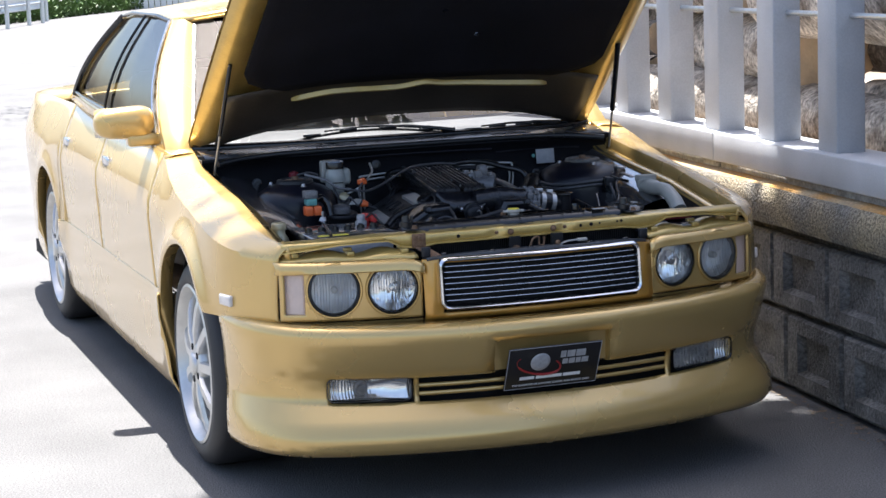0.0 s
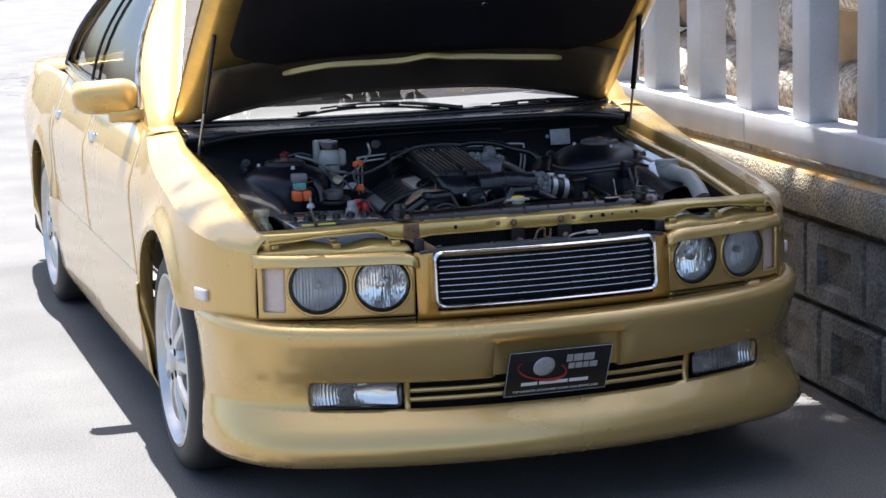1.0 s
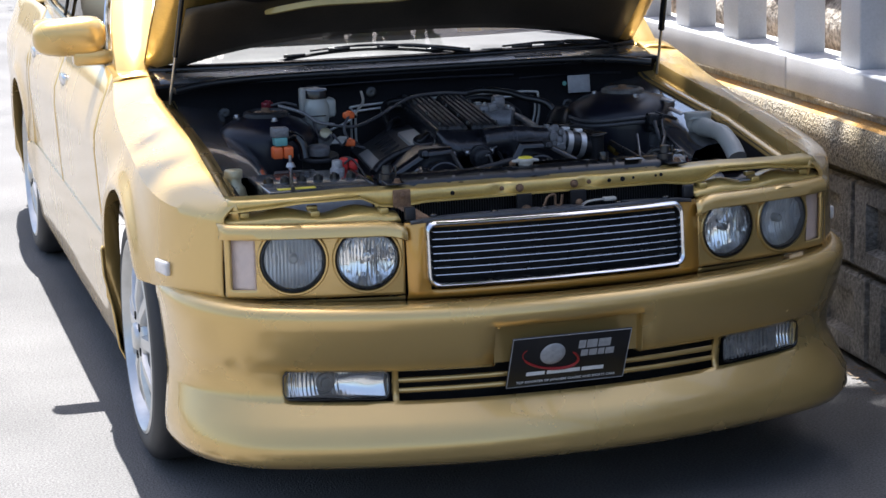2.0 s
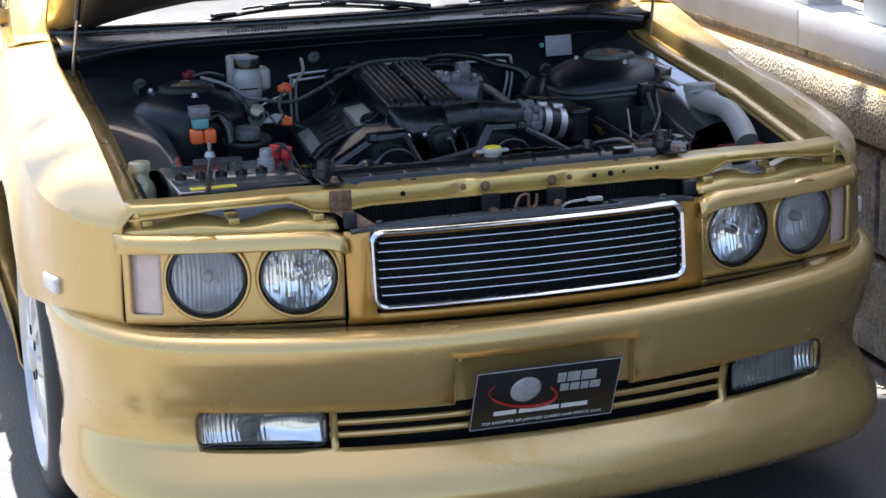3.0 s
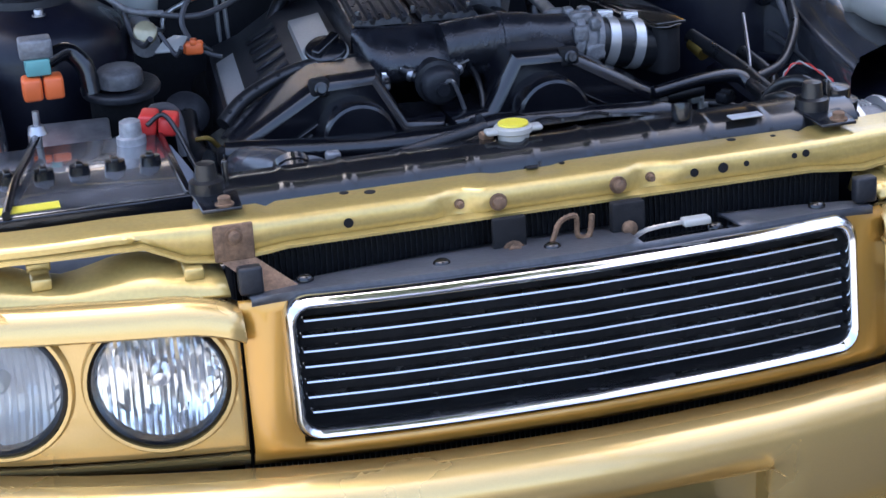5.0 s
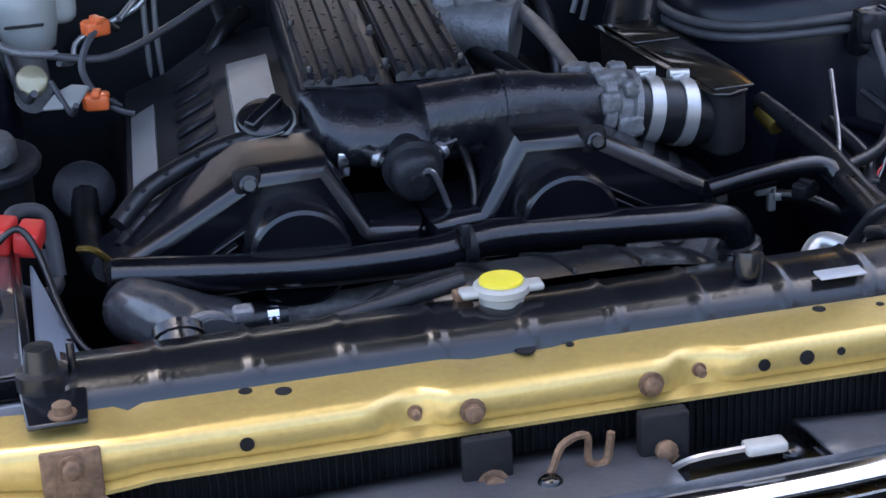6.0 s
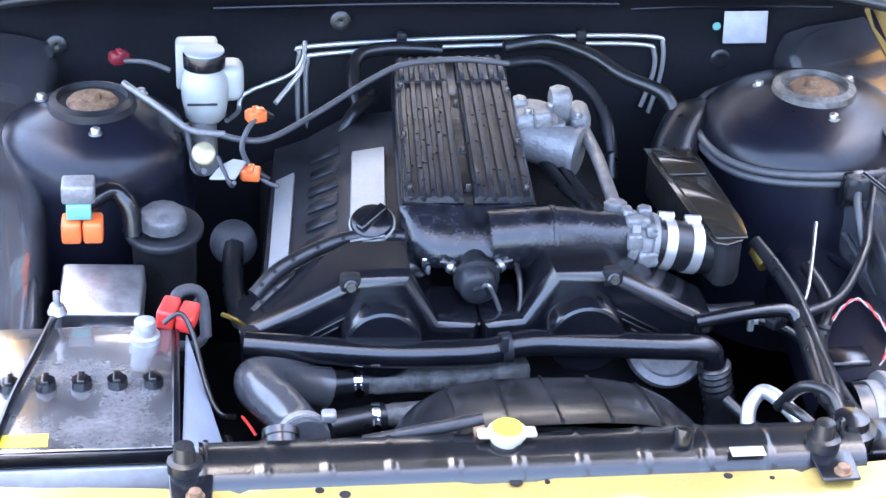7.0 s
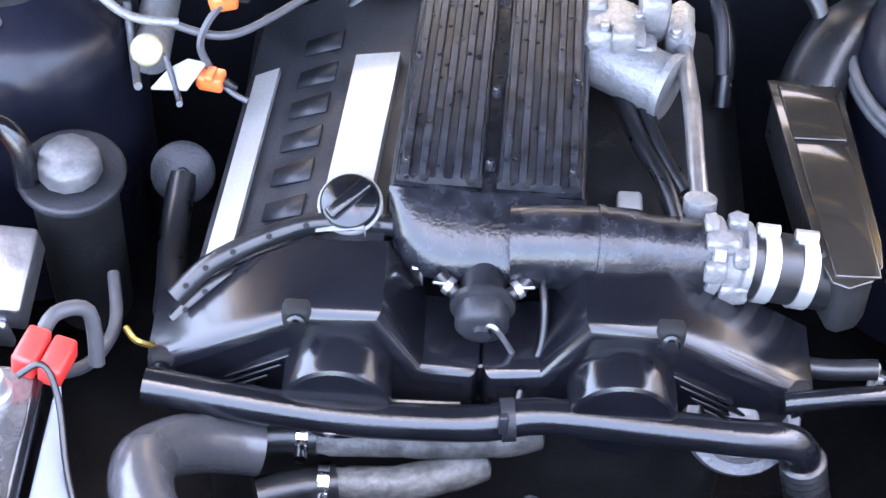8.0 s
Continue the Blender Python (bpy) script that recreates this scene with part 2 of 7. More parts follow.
BARK = mat("tree_bark", (0.10, 0.075, 0.05), 0.9, 0, 0, 0.3, 12.0, 0.6, 50.0)
SOIL = mat("verge_soil", (0.17, 0.125, 0.085), 0.95, 0, 0, 0.3, 3.0, 0.5, 60.0, fine=0.3)
BRAKEF = mat("fluid_bottle", (0.32, 0.335, 0.315), 0.35, 0, 0, 0.1, 18.0)
PSCAPM = mat("dusty_grey_cap", (0.05, 0.05, 0.054), 0.4, 0, 0, 0.35, 40.0, 0.1, 200.0, color2=(0.10, 0.10, 0.105), fine=0.3)
WIRE = mat("wire_sheath", (0.05, 0.05, 0.055), 0.5, 0, 0, 0.2, 60.0)
BRASS = mat("brass", (0.45, 0.31, 0.08), 0.35, 0.9, 0, 0.2, 60.0)
STRIPGLUE = mat("yellowed_plastic", (0.36, 0.32, 0.20), 0.3, 0.3, 0.3, 0.2, 40.0)


# ---- mesh helpers ----
def link_mesh(name, bm, material, parent=None, label="", smooth=50):
    me = bpy.data.meshes.new(name)
    bmesh.ops.recalc_face_normals(bm, faces=bm.faces)
    bm.to_mesh(me)
    bm.free()
    for p in me.polygons:
        p.use_smooth = smooth > 0
    if smooth > 0:
        me.set_sharp_from_angle(angle=radians(smooth))
    me.materials.append(material)
    ob = new(name, me)
    if parent is not None:
        ob.parent = parent
    if label:
        ob["label"] = label
    return ob


def part(name, bm, material, parent, label="", smooth=50):
    return link_mesh(name, bm, material, parent, label, smooth)


def thing(name, label, category, group="", kind=""):
    return tagged(new(name), label, category, group, kind)


def solid(name, bm, material, label, category, group="", kind="", smooth=35):
    return tagged(link_mesh(name, bm, material, None, "", smooth), label, category, group, kind)


def BM():
    return bmesh.new()


def box(bm, lo, hi, bevel=0.0, m=None, seg=2):
    """A box between two corners, its edges rounded, laid by the pose m."""
    lo, hi = Vector(lo), Vector(hi)
    c, s = (lo + hi) / 2, hi - lo
    mm = Matrix.Translation(c) @ Matrix.Diagonal((*s, 1))
    vs = bmesh.ops.create_cube(bm, size=1.0, matrix=mm)["verts"]
    if bevel:
        es = {e for v in vs for e in v.link_edges}
        r = bmesh.ops.bevel(bm, geom=list(es), offset=bevel, segments=seg, affect="EDGES", profile=0.5)
        vs = list({v for f in r["faces"] for v in f.verts} | {v for v in vs if v.is_valid})
    if m is not None:
        bmesh.ops.transform(bm, matrix=m, verts=vs)
    return vs


def cyl(bm, a, b, r, r2=None, seg=20, caps=True):
    """A round bar from a to b."""
    a, b = Vector(a), Vector(b)
    d = b - a
    m = Matrix.Translation((a + b) / 2) @ d.to_track_quat("Z", "Y").to_matrix().to_4x4()
    return bmesh.ops.create_cone(bm, cap_ends=caps, segments=seg, radius1=r, radius2=r if r2 is None else r2,
                                 depth=d.length, matrix=m)["verts"]


def lathe(bm, profile, at, axis=(0, 0, 1), seg=24, caps=True):
    """Turns (radius, height) pairs about an axis through at."""
    q = Vector(axis).to_track_quat("Z", "Y").to_matrix()
    at = Vector(at)
    rings = []
    for r, h in profile:
        rings.append([bm.verts.new(at + q @ Vector((r * math.cos(2 * math.pi * k / seg), r * math.sin(2 * math.pi * k / seg), h)))
                      for k in range(seg)])
    for a, b in zip(rings, rings[1:]):
        for k in range(seg):
            bm.faces.new((a[k], a[(k + 1) % seg], b[(k + 1) % seg], b[k]))
    for ring, (r, _) in ((rings[0], profile[0]), (rings[-1], profile[-1])):
        if caps and r > 1e-4:
            bm.faces.new(ring)
    return [v for ring in rings for v in ring]


def spline(pts, n=8):
    """A smooth line through the points."""
    p = [Vector(v) for v in pts]
    if len(p) < 3:
        return p
    out = []
    for i in range(len(p) - 1):
        p0, p1, p2, p3 = p[max(i - 1, 0)], p[i], p[i + 1], p[min(i + 2, len(p) - 1)]
        for k in range(n):
            t = k / n
            out.append(0.5 * (2 * p1 + (p2 - p0) * t + (2 * p0 - 5 * p1 + 4 * p2 - p3) * t * t + (3 * p1 - p0 - 3 * p2 + p3) * t ** 3))
    return out + [p[-1]]


def tube(bm, pts, r, seg=12, n=8, ribs=0.0, caps=True):
    """A bent tube or cable through the points; ribs: corrugation."""
    line = spline(pts, n) if n > 1 else [Vector(v) for v in pts]
    up = Vector((0.13, 0.21, 0.97))
    rings = []
    for i, p in enumerate(line):
        d = (line[min(i + 1, len(line) - 1)] - line[max(i - 1, 0)]).normalized()
        s = d.cross(up)
        s = s.normalized() if s.length > 1e-4 else Vector((1, 0, 0))
        u = s.cross(d)
        up = u
        rad = r[i * (len(r) - 1) // max(len(line) - 1, 1)] if isinstance(r, (list, tuple)) else r
        rad *= 1 + (ribs if i % 2 else 0)
        rings.append([bm.verts.new(p + rad * (math.cos(2 * math.pi * k / seg) * s + math.sin(2 * math.pi * k / seg) * u)) for k in range(seg)])
    for a, b in zip(rings, rings[1:]):
        for k in range(seg):
            bm.faces.new((a[k], a[(k + 1) % seg], b[(k + 1) % seg], b[k]))
    if caps:
        bm.faces.new(rings[0])
        bm.faces.new(rings[-1])
    return rings


def prism(bm, outline, way, bevel=0.0, seg=2):
    """Extrudes a flat outline of points along the way."""
    vs = [bm.verts.new(p) for p in outline]
    f = bm.faces.new(vs)
    r = bmesh.ops.extrude_face_region(bm, geom=[f])
    nv = [g for g in r["geom"] if isinstance(g, bmesh.types.BMVert)]
    bmesh.ops.translate(bm, verts=nv, vec=Vector(way))
    allv = vs + nv
    if bevel:
        es = {e for v in allv for e in v.link_edges}
        bmesh.ops.bevel(bm, geom=list(es), offset=bevel, segments=seg, affect="EDGES", profile=0.5)
    return allv


def grid(bm, rows, skip=None):
    """A sheet of quads over rows of points; skip(i, j): faces left out."""
    vs = [[bm.verts.new(p) for p in row] for row in rows]
    for i in range(len(vs) - 1):
        for j in range(len(vs[0]) - 1):
            if skip and skip(i, j):
                continue
            q = []
            for v in (vs[i][j], vs[i][j + 1], vs[i + 1][j + 1], vs[i + 1][j]):
                if all((v.co - w.co).length > 1e-6 for w in q):
                    q.append(v)
            if len(q) > 2:
                bm.faces.new(q)
    return vs


def thicken(ob, t, offset=-1.0):
    md = ob.modifiers.new("thickness", "SOLIDIFY")
    md.thickness, md.offset = t, offset
    return ob


def lump(bm, c, size, seed, m=None):
    """A rough cast lump: a rounded block with an uneven skin."""
    ret = bmesh.ops.create_icosphere(bm, subdivisions=3, radius=1.0)
    for v in ret["verts"]:
        p = v.co.copy()
        k = max(abs(p.x), abs(p.y), abs(p.z))
        p = p.lerp(p / k, 0.82)
        p *= 1 + 0.10 * noise.noise(p * 1.7 + Vector((seed, seed * 2.3, 0)))
        q = Vector((p.x * size[0], p.y * size[1], p.z * size[2]))
        v.co = Vector(c) + (m @ q if m else q)


def plug(at, size, turn, material, parent, label):
    """A wiring plug: a bevelled shell, a stepped collar and a dark cable boot."""
    m = Matrix.Translation(at) @ Matrix.Rotation(radians(turn), 4, "Z")
    bm = BM()
    box(bm, (-size, -size * 0.8, -size * 0.8), (size, size * 0.8, size * 0.55), size * 0.28, m)
    box(bm, (-size * 0.35, -size * 0.95, size * 0.3), (size * 0.35, size * 0.5, size * 0.85), size * 0.15, m)
    box(bm, (-size * 1.12, -size * 0.62, -size * 0.62), (-size * 0.7, size * 0.62, size * 0.42), size * 0.12, m)
    ob = part("connector", bm, material, parent, label)
    bm = BM()
    a, b = m @ Vector((size * 0.9, 0, -size * 0.1)), m @ Vector((size * 1.9, size * 0.1, -size * 0.7))
    cyl(bm, a, b, size * 0.42, size * 0.25, seg=10)
    part("cable_boot", bm, HOSE, ob)
    return ob


def interp(x, table):
    xs, ys = zip(*table)
    return float(np.interp(x, xs, ys))


def lerp(a, b, t):
    return a + (b - a) * t


def rrect(w, h, r, n=5):
    """A rounded rectangle's outline, centred, as (u, v)."""
    out = []
    for cx, cy, a0 in ((w / 2 - r, h / 2 - r, 0), (-w / 2 + r, h / 2 - r, 90), (-w / 2 + r, -h / 2 + r, 180), (w / 2 - r, -h / 2 + r, 270)):
        for k in range(n + 1):
            a = radians(a0 + 90 * k / n)
            out.append((cx + r * math.cos(a), cy + r * math.sin(a)))
    return out


# ---- ground ----
bm = BM()
box(bm, (-300, -300, -0.3), (300, 300, 0.0))
tagged(link_mesh("ground", bm, ROADM, None, "", 0), "sun-bleached pale asphalt road surface with fine grit", "road", "", "structure")

# ---- retaining wall, in its own frame: y along the wall, x away from the road ----
WALL = pose(1.135, 0, 0, 0, 0, -4.2)


def laid(ob, m=WALL):
    ob.matrix_basis = m
    return ob


wall = thing("retaining_wall", "weathered grey concrete block retaining wall beside the car", "wall", "", "structure")
laid(wall)
bm = BM()
box(bm, (0.035, -4, 0), (0.30, 9, 0.54))
part("backing", bm, BLOCKM, wall, "dark mortar backing")
bm = BM()
# rough coping with an uneven face
rows = []
for k in range(131):
    y = -4 + k * 0.1
    w = [noise.noise(Vector((y * 6, j * 1.7, 3.0))) for j in range(6)]
    rows.append([Vector((0.03, y, 0.552)), Vector((-0.030 + 0.006 * w[1], y, 0.562 + 0.004 * w[2])), Vector((-0.046 + 0.007 * w[2], y, 0.60)),
                 Vector((-0.046 + 0.007 * w[0], y, 0.65)), Vector((-0.039 + 0.005 * w[3], y, 0.679 + 0.004 * w[4])), Vector((-0.031 + 0.004 * w[0], y, 0.689 + 0.002 * w[5]))])
grid(bm, rows)
part("coping", bm, LEDGE, wall, "rough pebbly concrete coping")
bm = BM()
grid(bm, [[r[-1], Vector((-0.012, r[-1].y, 0.695)), Vector((0.014, r[-1].y, 0.702)), Vector((0.32, r[-1].y, 0.704))] for r in rows])
part("ledge", bm, LICHEN, wall, "concrete ledge with orange lichen")
for y0, y1 in ((-4.0, -1.36), (-1.345, 1.54), (1.555, 4.44), (4.455, 9.0)):
    bm = BM()
    box(bm, (0.013, y0, 0.700), (0.25, y1, 0.7275), 0.004)
    part("plinth", bm, PLINTH, wall, "stained rough plinth under the fence")

block_bm = BM()
bw, bh = 0.405, 0.245
fr = [(-bw / 2, -bh / 2), (bw / 2, -bh / 2), (bw / 2, bh / 2), (-bw / 2, bh / 2)]
lv = []
for sx, sz, x in ((1, 1, 0.05), (1, 1, 0.012), (0.955, 0.93, 0.0), (0.60, 0.56, 0.0), (0.52, 0.46, 0.028)):
    lv.append([block_bm.verts.new((x, u * sx, v * sz)) for u, v in fr])
for a, b in zip(lv, lv[1:]):
    for k in range(4):
        block_bm.faces.new((a[k], a[(k + 1) % 4], b[(k + 1) % 4], b[k]))
block_bm.faces.new(lv[-1])
bmesh.ops.recalc_face_normals(block_bm, faces=block_bm.faces)
block_mesh = bpy.data.meshes.new("block")
block_bm.to_mesh(block_mesh)
block_bm.free()
block_mesh.materials.append(BLOCKM)
for row in range(2):
    for k in range(24):
        b = new("block", block_mesh)
        b.parent = wall
        rr = random.Random(row * 100 + k)
        b.location = (rr.uniform(-0.004, 0.004), -2.6 + k * 0.42 + 0.10 * (row % 2), 0.14 + 0.265 * row)
        b.rotation_euler = (rr.uniform(-0.008, 0.008), 0, rr.uniform(-0.008, 0.008))

# fence on the wall
fence = thing("concrete_fence", "pale grey concrete post fence on the retaining wall", "fence")
laid(fence)
for y0, y1 in ((-4.1, -1.352), (-1.348, 1.548), (1.552, 4.448), (4.452, 7.348), (7.352, 9.0)):
    bm = BM()
    box(bm, (-0.012, y0, 0.7275), (0.175, y1, 0.832), 0.006)
    part("rail", bm, CONC, fence)
for k in range(26):
    bm = BM()
    y = -3.15 + 0.4725 * k
    box(bm, (0.025, y, 0.828), (0.127, y + 0.135, 1.75), 0.006)
    part("post", bm, CONC, fence)
for z in (1.265, 1.62):
    bm = BM()
    cyl(bm, (0.08, -3, z), (0.08, 8.7, z), 0.0095, seg=10)
    part("rod", bm, GALV, fence, "thin galvanised steel rod")

# terrace and log pile behind the fence
bm = BM()
box(bm, (0.32, -30, 0.0), (60, 9, 0.72))
laid(solid("terrace", bm, SOIL, "brown soil terrace behind the fence", "ground", "", "structure", 0))


def log_thing(length, r, seed):
    rr = random.Random(seed)
    root = thing("log", "weathered split firewood log with grey bark", "log", "firewood stack")
    bm = BM()
    rings = []
    for i in range(7):
        ring = []
        for k in range(12):
            a = 2 * math.pi * k / 12
            q = r * (1 + 0.16 * noise.noise(Vector((math.cos(a) * 1.5 + seed, math.sin(a) * 1.5, i * 0.5))) + rr.uniform(-0.03, 0.03))
            ring.append(bm.verts.new((q * math.cos(a), (i / 6 - 0.5) * length, q * math.sin(a))))
        rings.append(ring)
    for a, b in zip(rings, rings[1:]):
        for k in range(12):
            bm.faces.new((a[k], a[(k + 1) % 12], b[(k + 1) % 12], b[k]))
    part("bark", bm, LOGBARK, root)
    for s in (-1, 1):
        bm = BM()
        bm.faces.new([bm.verts.new(Vector((x * 0.97, s * (length / 2 + 0.002), z * 0.97))) for x, z in
                      [(r * math.cos(2 * math.pi * k / 12), r * math.sin(2 * math.pi * k / 12)) for k in range(12)]])
        part("cut_end", bm, LOGEND, root, "pale sawn log end")
    return root


logs = [log_thing(1.0 + 0.12 * k, 0.085 + 0.017 * k, k) for k in range(5)]
count = 0
for layer in range(5):
    for col in range(3):
        for seg in range(6):
            rr = random.Random(layer * 97 + col * 13 + seg * 7)
            src = logs[(layer + 2 * col + seg) % 5]
            m = WALL @ pose(0.48 + col * 0.25 + 0.10 * (layer % 2) + rr.uniform(-0.03, 0.03), -1.6 + seg * 1.42 + rr.uniform(-0.1, 0.1),
                            0.84 + layer * 0.235 + rr.uniform(-0.01, 0.01), rr.uniform(-4, 4), rr.uniform(0, 360), rr.uniform(-5, 5))
            if count >= 5 and rr.random() < 0.22:
                continue
            if count < 5:
                src = logs[count]
                src.matrix_basis = m
            else:
                copy_thing(src, m)
            count += 1

# fallen leaves along the foot of the wall
bm = BM()
rr = random.Random(5)
for k in range(900):
    y = rr.uniform(-1.5, 4.0)
    x = -abs(rr.gauss(0, 0.05)) - 0.005
    s = rr.uniform(0.004, 0.014)
    c, a = Vector((x, y, 0.004)), rr.uniform(0, 6.28)
    u, v = Vector((math.cos(a), math.sin(a), rr.uniform(0.0, 0.3))) * s, Vector((-math.sin(a), math.cos(a), 0.1)) * s * 0.6
    bm.faces.new([bm.verts.new(c + q) for q in (-u, v, u, -v)])
laid(solid("leaf_litter", bm, SOIL, "dry leaf litter and grit along the wall foot", "leaves", "", "stuff", 0))


def tree(at, height, spread, leaves, seed, label, size=0.055, lean=(0, 0), wide=1.0):
    """A tapered trunk, limbs and a crown of many small leaves with gaps."""
    rr = random.Random(seed)
    root = thing("tree", label, "tree")
    root.location = at
    bm = BM()
    tube(bm, [(0, 0, 0), (0.05, 0.04, height * 0.25), (-0.03, 0.08, height * 0.5), (0.02, 0, height * 0.8)], [0.16, 0.13, 0.09, 0.04], 10, 5)
    tips = []
    for k in range(14):
        a, z = rr.uniform(0, 6.28), rr.uniform(0.4, 0.75) * height
        e = Vector((lean[0] + wide * math.cos(a) * spread * rr.uniform(0.3, 0.95), lean[1] + math.sin(a) * spread * rr.uniform(0.3, 0.95), z + rr.uniform(0.1, 0.3) * height))
        s = Vector((0, 0.04, z))
        tube(bm, [s, s.lerp(e, 0.5) + Vector((0, 0, 0.15)), e], [0.045, 0.03, 0.012], 7, 4)
        tips += [e, e, s.lerp(e, 0.8)]
    part("trunk", bm, BARK, root)
    bm = BM()
    for k in range(leaves):
        c = rr.choice(tips) + Vector((rr.gauss(0, spread * 0.17 * wide), rr.gauss(0, spread * 0.2), rr.gauss(0, spread * 0.12)))
        s = size * rr.uniform(0.65, 1.35)
        u = Vector([rr.uniform(-1, 1) for _ in range(3)]).normalized() * s
        v = u.cross(Vector([rr.uniform(-1, 1) for _ in range(3)])).normalized() * s * 0.55
        bm.faces.new([bm.verts.new(c + q) for q in (-u, v, u, -v)])
    part("crown", bm, LEAF, root, "loose green leaves", 0)
    return root


# unseen tree, its crown leaned and thickened to shade the car front
tree((1.75, -3.6, 0.72), 10.5, 1.6, 23000, 3, "unseen leafy tree added overhead to shade the car front", 0.11, (-1.22, 4.5), 0.80)
tree((4.2, 17.3, 0.0), 6.7, 3.2, 7000, 8, "green broadleaf tree by the road bend")

# far road side: guard rail, hedge and pale fence at the bend
rail = thing("guard_rail", "white galvanised guard rail at the road bend", "guard rail")
bm = BM()
pts = spline([(0.8, 36.5, 0.0), (2.6, 41.0, 0.0), (4.4, 46.0, 0.0), (5.5, 49.0, 0.0), (5.9, 51.0, 0.0)], 10)
grid(bm, [[p + Vector((dx, 0, z)) for z, dx in ((0.38, 0.0), (0.44, -0.05), (0.51, -0.05), (0.55, 0.02), (0.59, -0.05), (0.66, -0.05), (0.72, 0.0))] for p in pts])
thicken(part("beam", bm, GALV, rail), 0.01)
for k in range(7):
    bm = BM()
    p = pts[k * 6] + Vector((0.1, 0.05, 0))
    cyl(bm, p, p + Vector((0, 0, 0.7)), 0.055, seg=10)
    part("post", bm, GALV, rail)
bm = BM()
rr = random.Random(11)
for k in range(9000):
    u = rr.random()
    c = Vector((2.6 + 10 * u, 45.5 + 19 * u + rr.uniform(-0.3, 2.6), abs(rr.gauss(0, 0.30))))
    s = rr.uniform(0.05, 0.12)
    a = Vector([rr.uniform(-1, 1) for _ in range(3)]).normalized() * s
    b = a.cross(Vector((0.3, 0.5, 0.8))).normalized() * s * 0.5
    bm.faces.new([bm.verts.new(c + q) for q in (-a, b, a, -b)])
solid("verge_bushes", bm, LEAF, "low green verge growth behind the guard rail", "bushes", "", "stuff", 0)
bm = BM()
for k in range(60):
    x = 10.0 + k * 0.22
    box(bm, (x, 60 + 0.1 * k, 0), (x + 0.17, 60.05 + 0.1 * k, 2.2))
solid("far_fence", bm, GALV, "grey slatted metal fence far behind the bend", "fence", "", "stuff", 0)

# ---- the car ----
car = thing("car", "gold four-door sedan with open bonnet parked by the wall", "car")
HW = 0.85
FY, RY, HZ = 0.92, 3.68, 0.31
ZTOP = [(0.2, 0.695), (0.45, 0.715), (0.77, 0.765), (1.05, 0.805), (1.2, 0.842), (1.32, 0.882), (1.40, 0.906), (1.5, 0.912), (2.4, 0.925), (3.2, 0.95), (4.0, 0.95), (4.75, 0.92)]
ZIN = [(0.2, 0.715), (0.32, 0.735), (0.77, 0.815), (1.1, 0.85), (1.24, 0.868), (1.34, 0.898), (1.40, 0.914), (1.5, 0.918)]
PLAN = [(0.0, 0.0), (0.2, 0.012), (0.4, 0.05), (0.58, 0.105), (0.70, 0.165), (0.775, 0.24), (0.82, 0.33), (0.842, 0.43), (0.85, 0.55)]


def half(y, z):
    """Half the body's width at a length and a height."""
    w = HW
    f = min(max((y - 1.0) / 0.4, 0.0), 1.0)
    f = f * f * (3 - 2 * f)
    if z > 0.55:
        w -= (1 - f) * 0.055 * ((z - 0.55) / 0.38) ** 2
    if z > 0.765:
        w -= f * (0.36 * (z - 0.765) + 0.006 * ((z - 0.765) / 0.16) ** 2 + 0.004)
    elif z > 0.70:
        w -= f * 0.004 * (z - 0.70) / 0.065
    elif z < 0.70:
        w -= f * 0.022 * (0.70 - z) / 0.4
    if z < 0.30:
        w -= 0.02 * ((0.30 - z) / 0.15) ** 2
    if y < 0.75:
        w -= 0.33 * ((0.75 - y) / 0.6) ** 3.2
    if y > 4.0:
        w -= 0.06 * ((y - 4.0) / 0.75) ** 2
    for yc, ra in ((FY, 0.365), (RY, 0.36)):
        r = math.hypot(y - yc, z - HZ)
        w += 0.022 * math.exp(-((r - ra) / 0.055) ** 2) if z > 0.3 else 0
    return w


def zlow(y, sill=0.185):
    for yc, ra in ((FY, 0.365), (RY, 0.355)):
        if abs(y - yc) < ra:
            return max(sill, HZ + math.sqrt(ra * ra - (y - yc) ** 2))
    return sill


def side_panel(name, y0, y1, s, top, n=40, inner=None, low=None, label=""):
    """A body side panel between two lengths, from the sill or wheel arch to its top; s: side."""
    rows = []
    for i in range(n + 1):
        y = lerp(y0, y1, i / n)
        zl = zlow(y) if low is None else max(low(y), zlow(y))
        zt = top(y)
        row = [Vector((s * (half(y, zl) - 0.045), y, zl + 0.004)), Vector((s * (half(y, zl) - 0.006), y, zl))]
        for k in range(1, 15):
            z = lerp(zl, zt, k / 14)
            row.append(Vector((s * half(y, z), y, z)))
        if inner:
            zi = inner(y)
            xo = half(y, zt)
            xi = min(0.70, xo - 0.03)
            for t in (0.25, 0.55, 0.85, 1.0):
                row.append(Vector((s * lerp(xo, xi, t), y, lerp(zt, zi, 1 - (1 - t) ** 1.35))))
            row += [Vector((s * (xi - 0.004), y, zi - 0.008)), Vector((s * (xi - 0.006), y, zi - 0.035)), Vector((s * (xi - 0.05), y, zi - 0.038))]
        rows.append(row)
    bm = BM()
    grid(bm, rows)
    return thicken(part(name, bm, GOLD, car, label), 0.006)


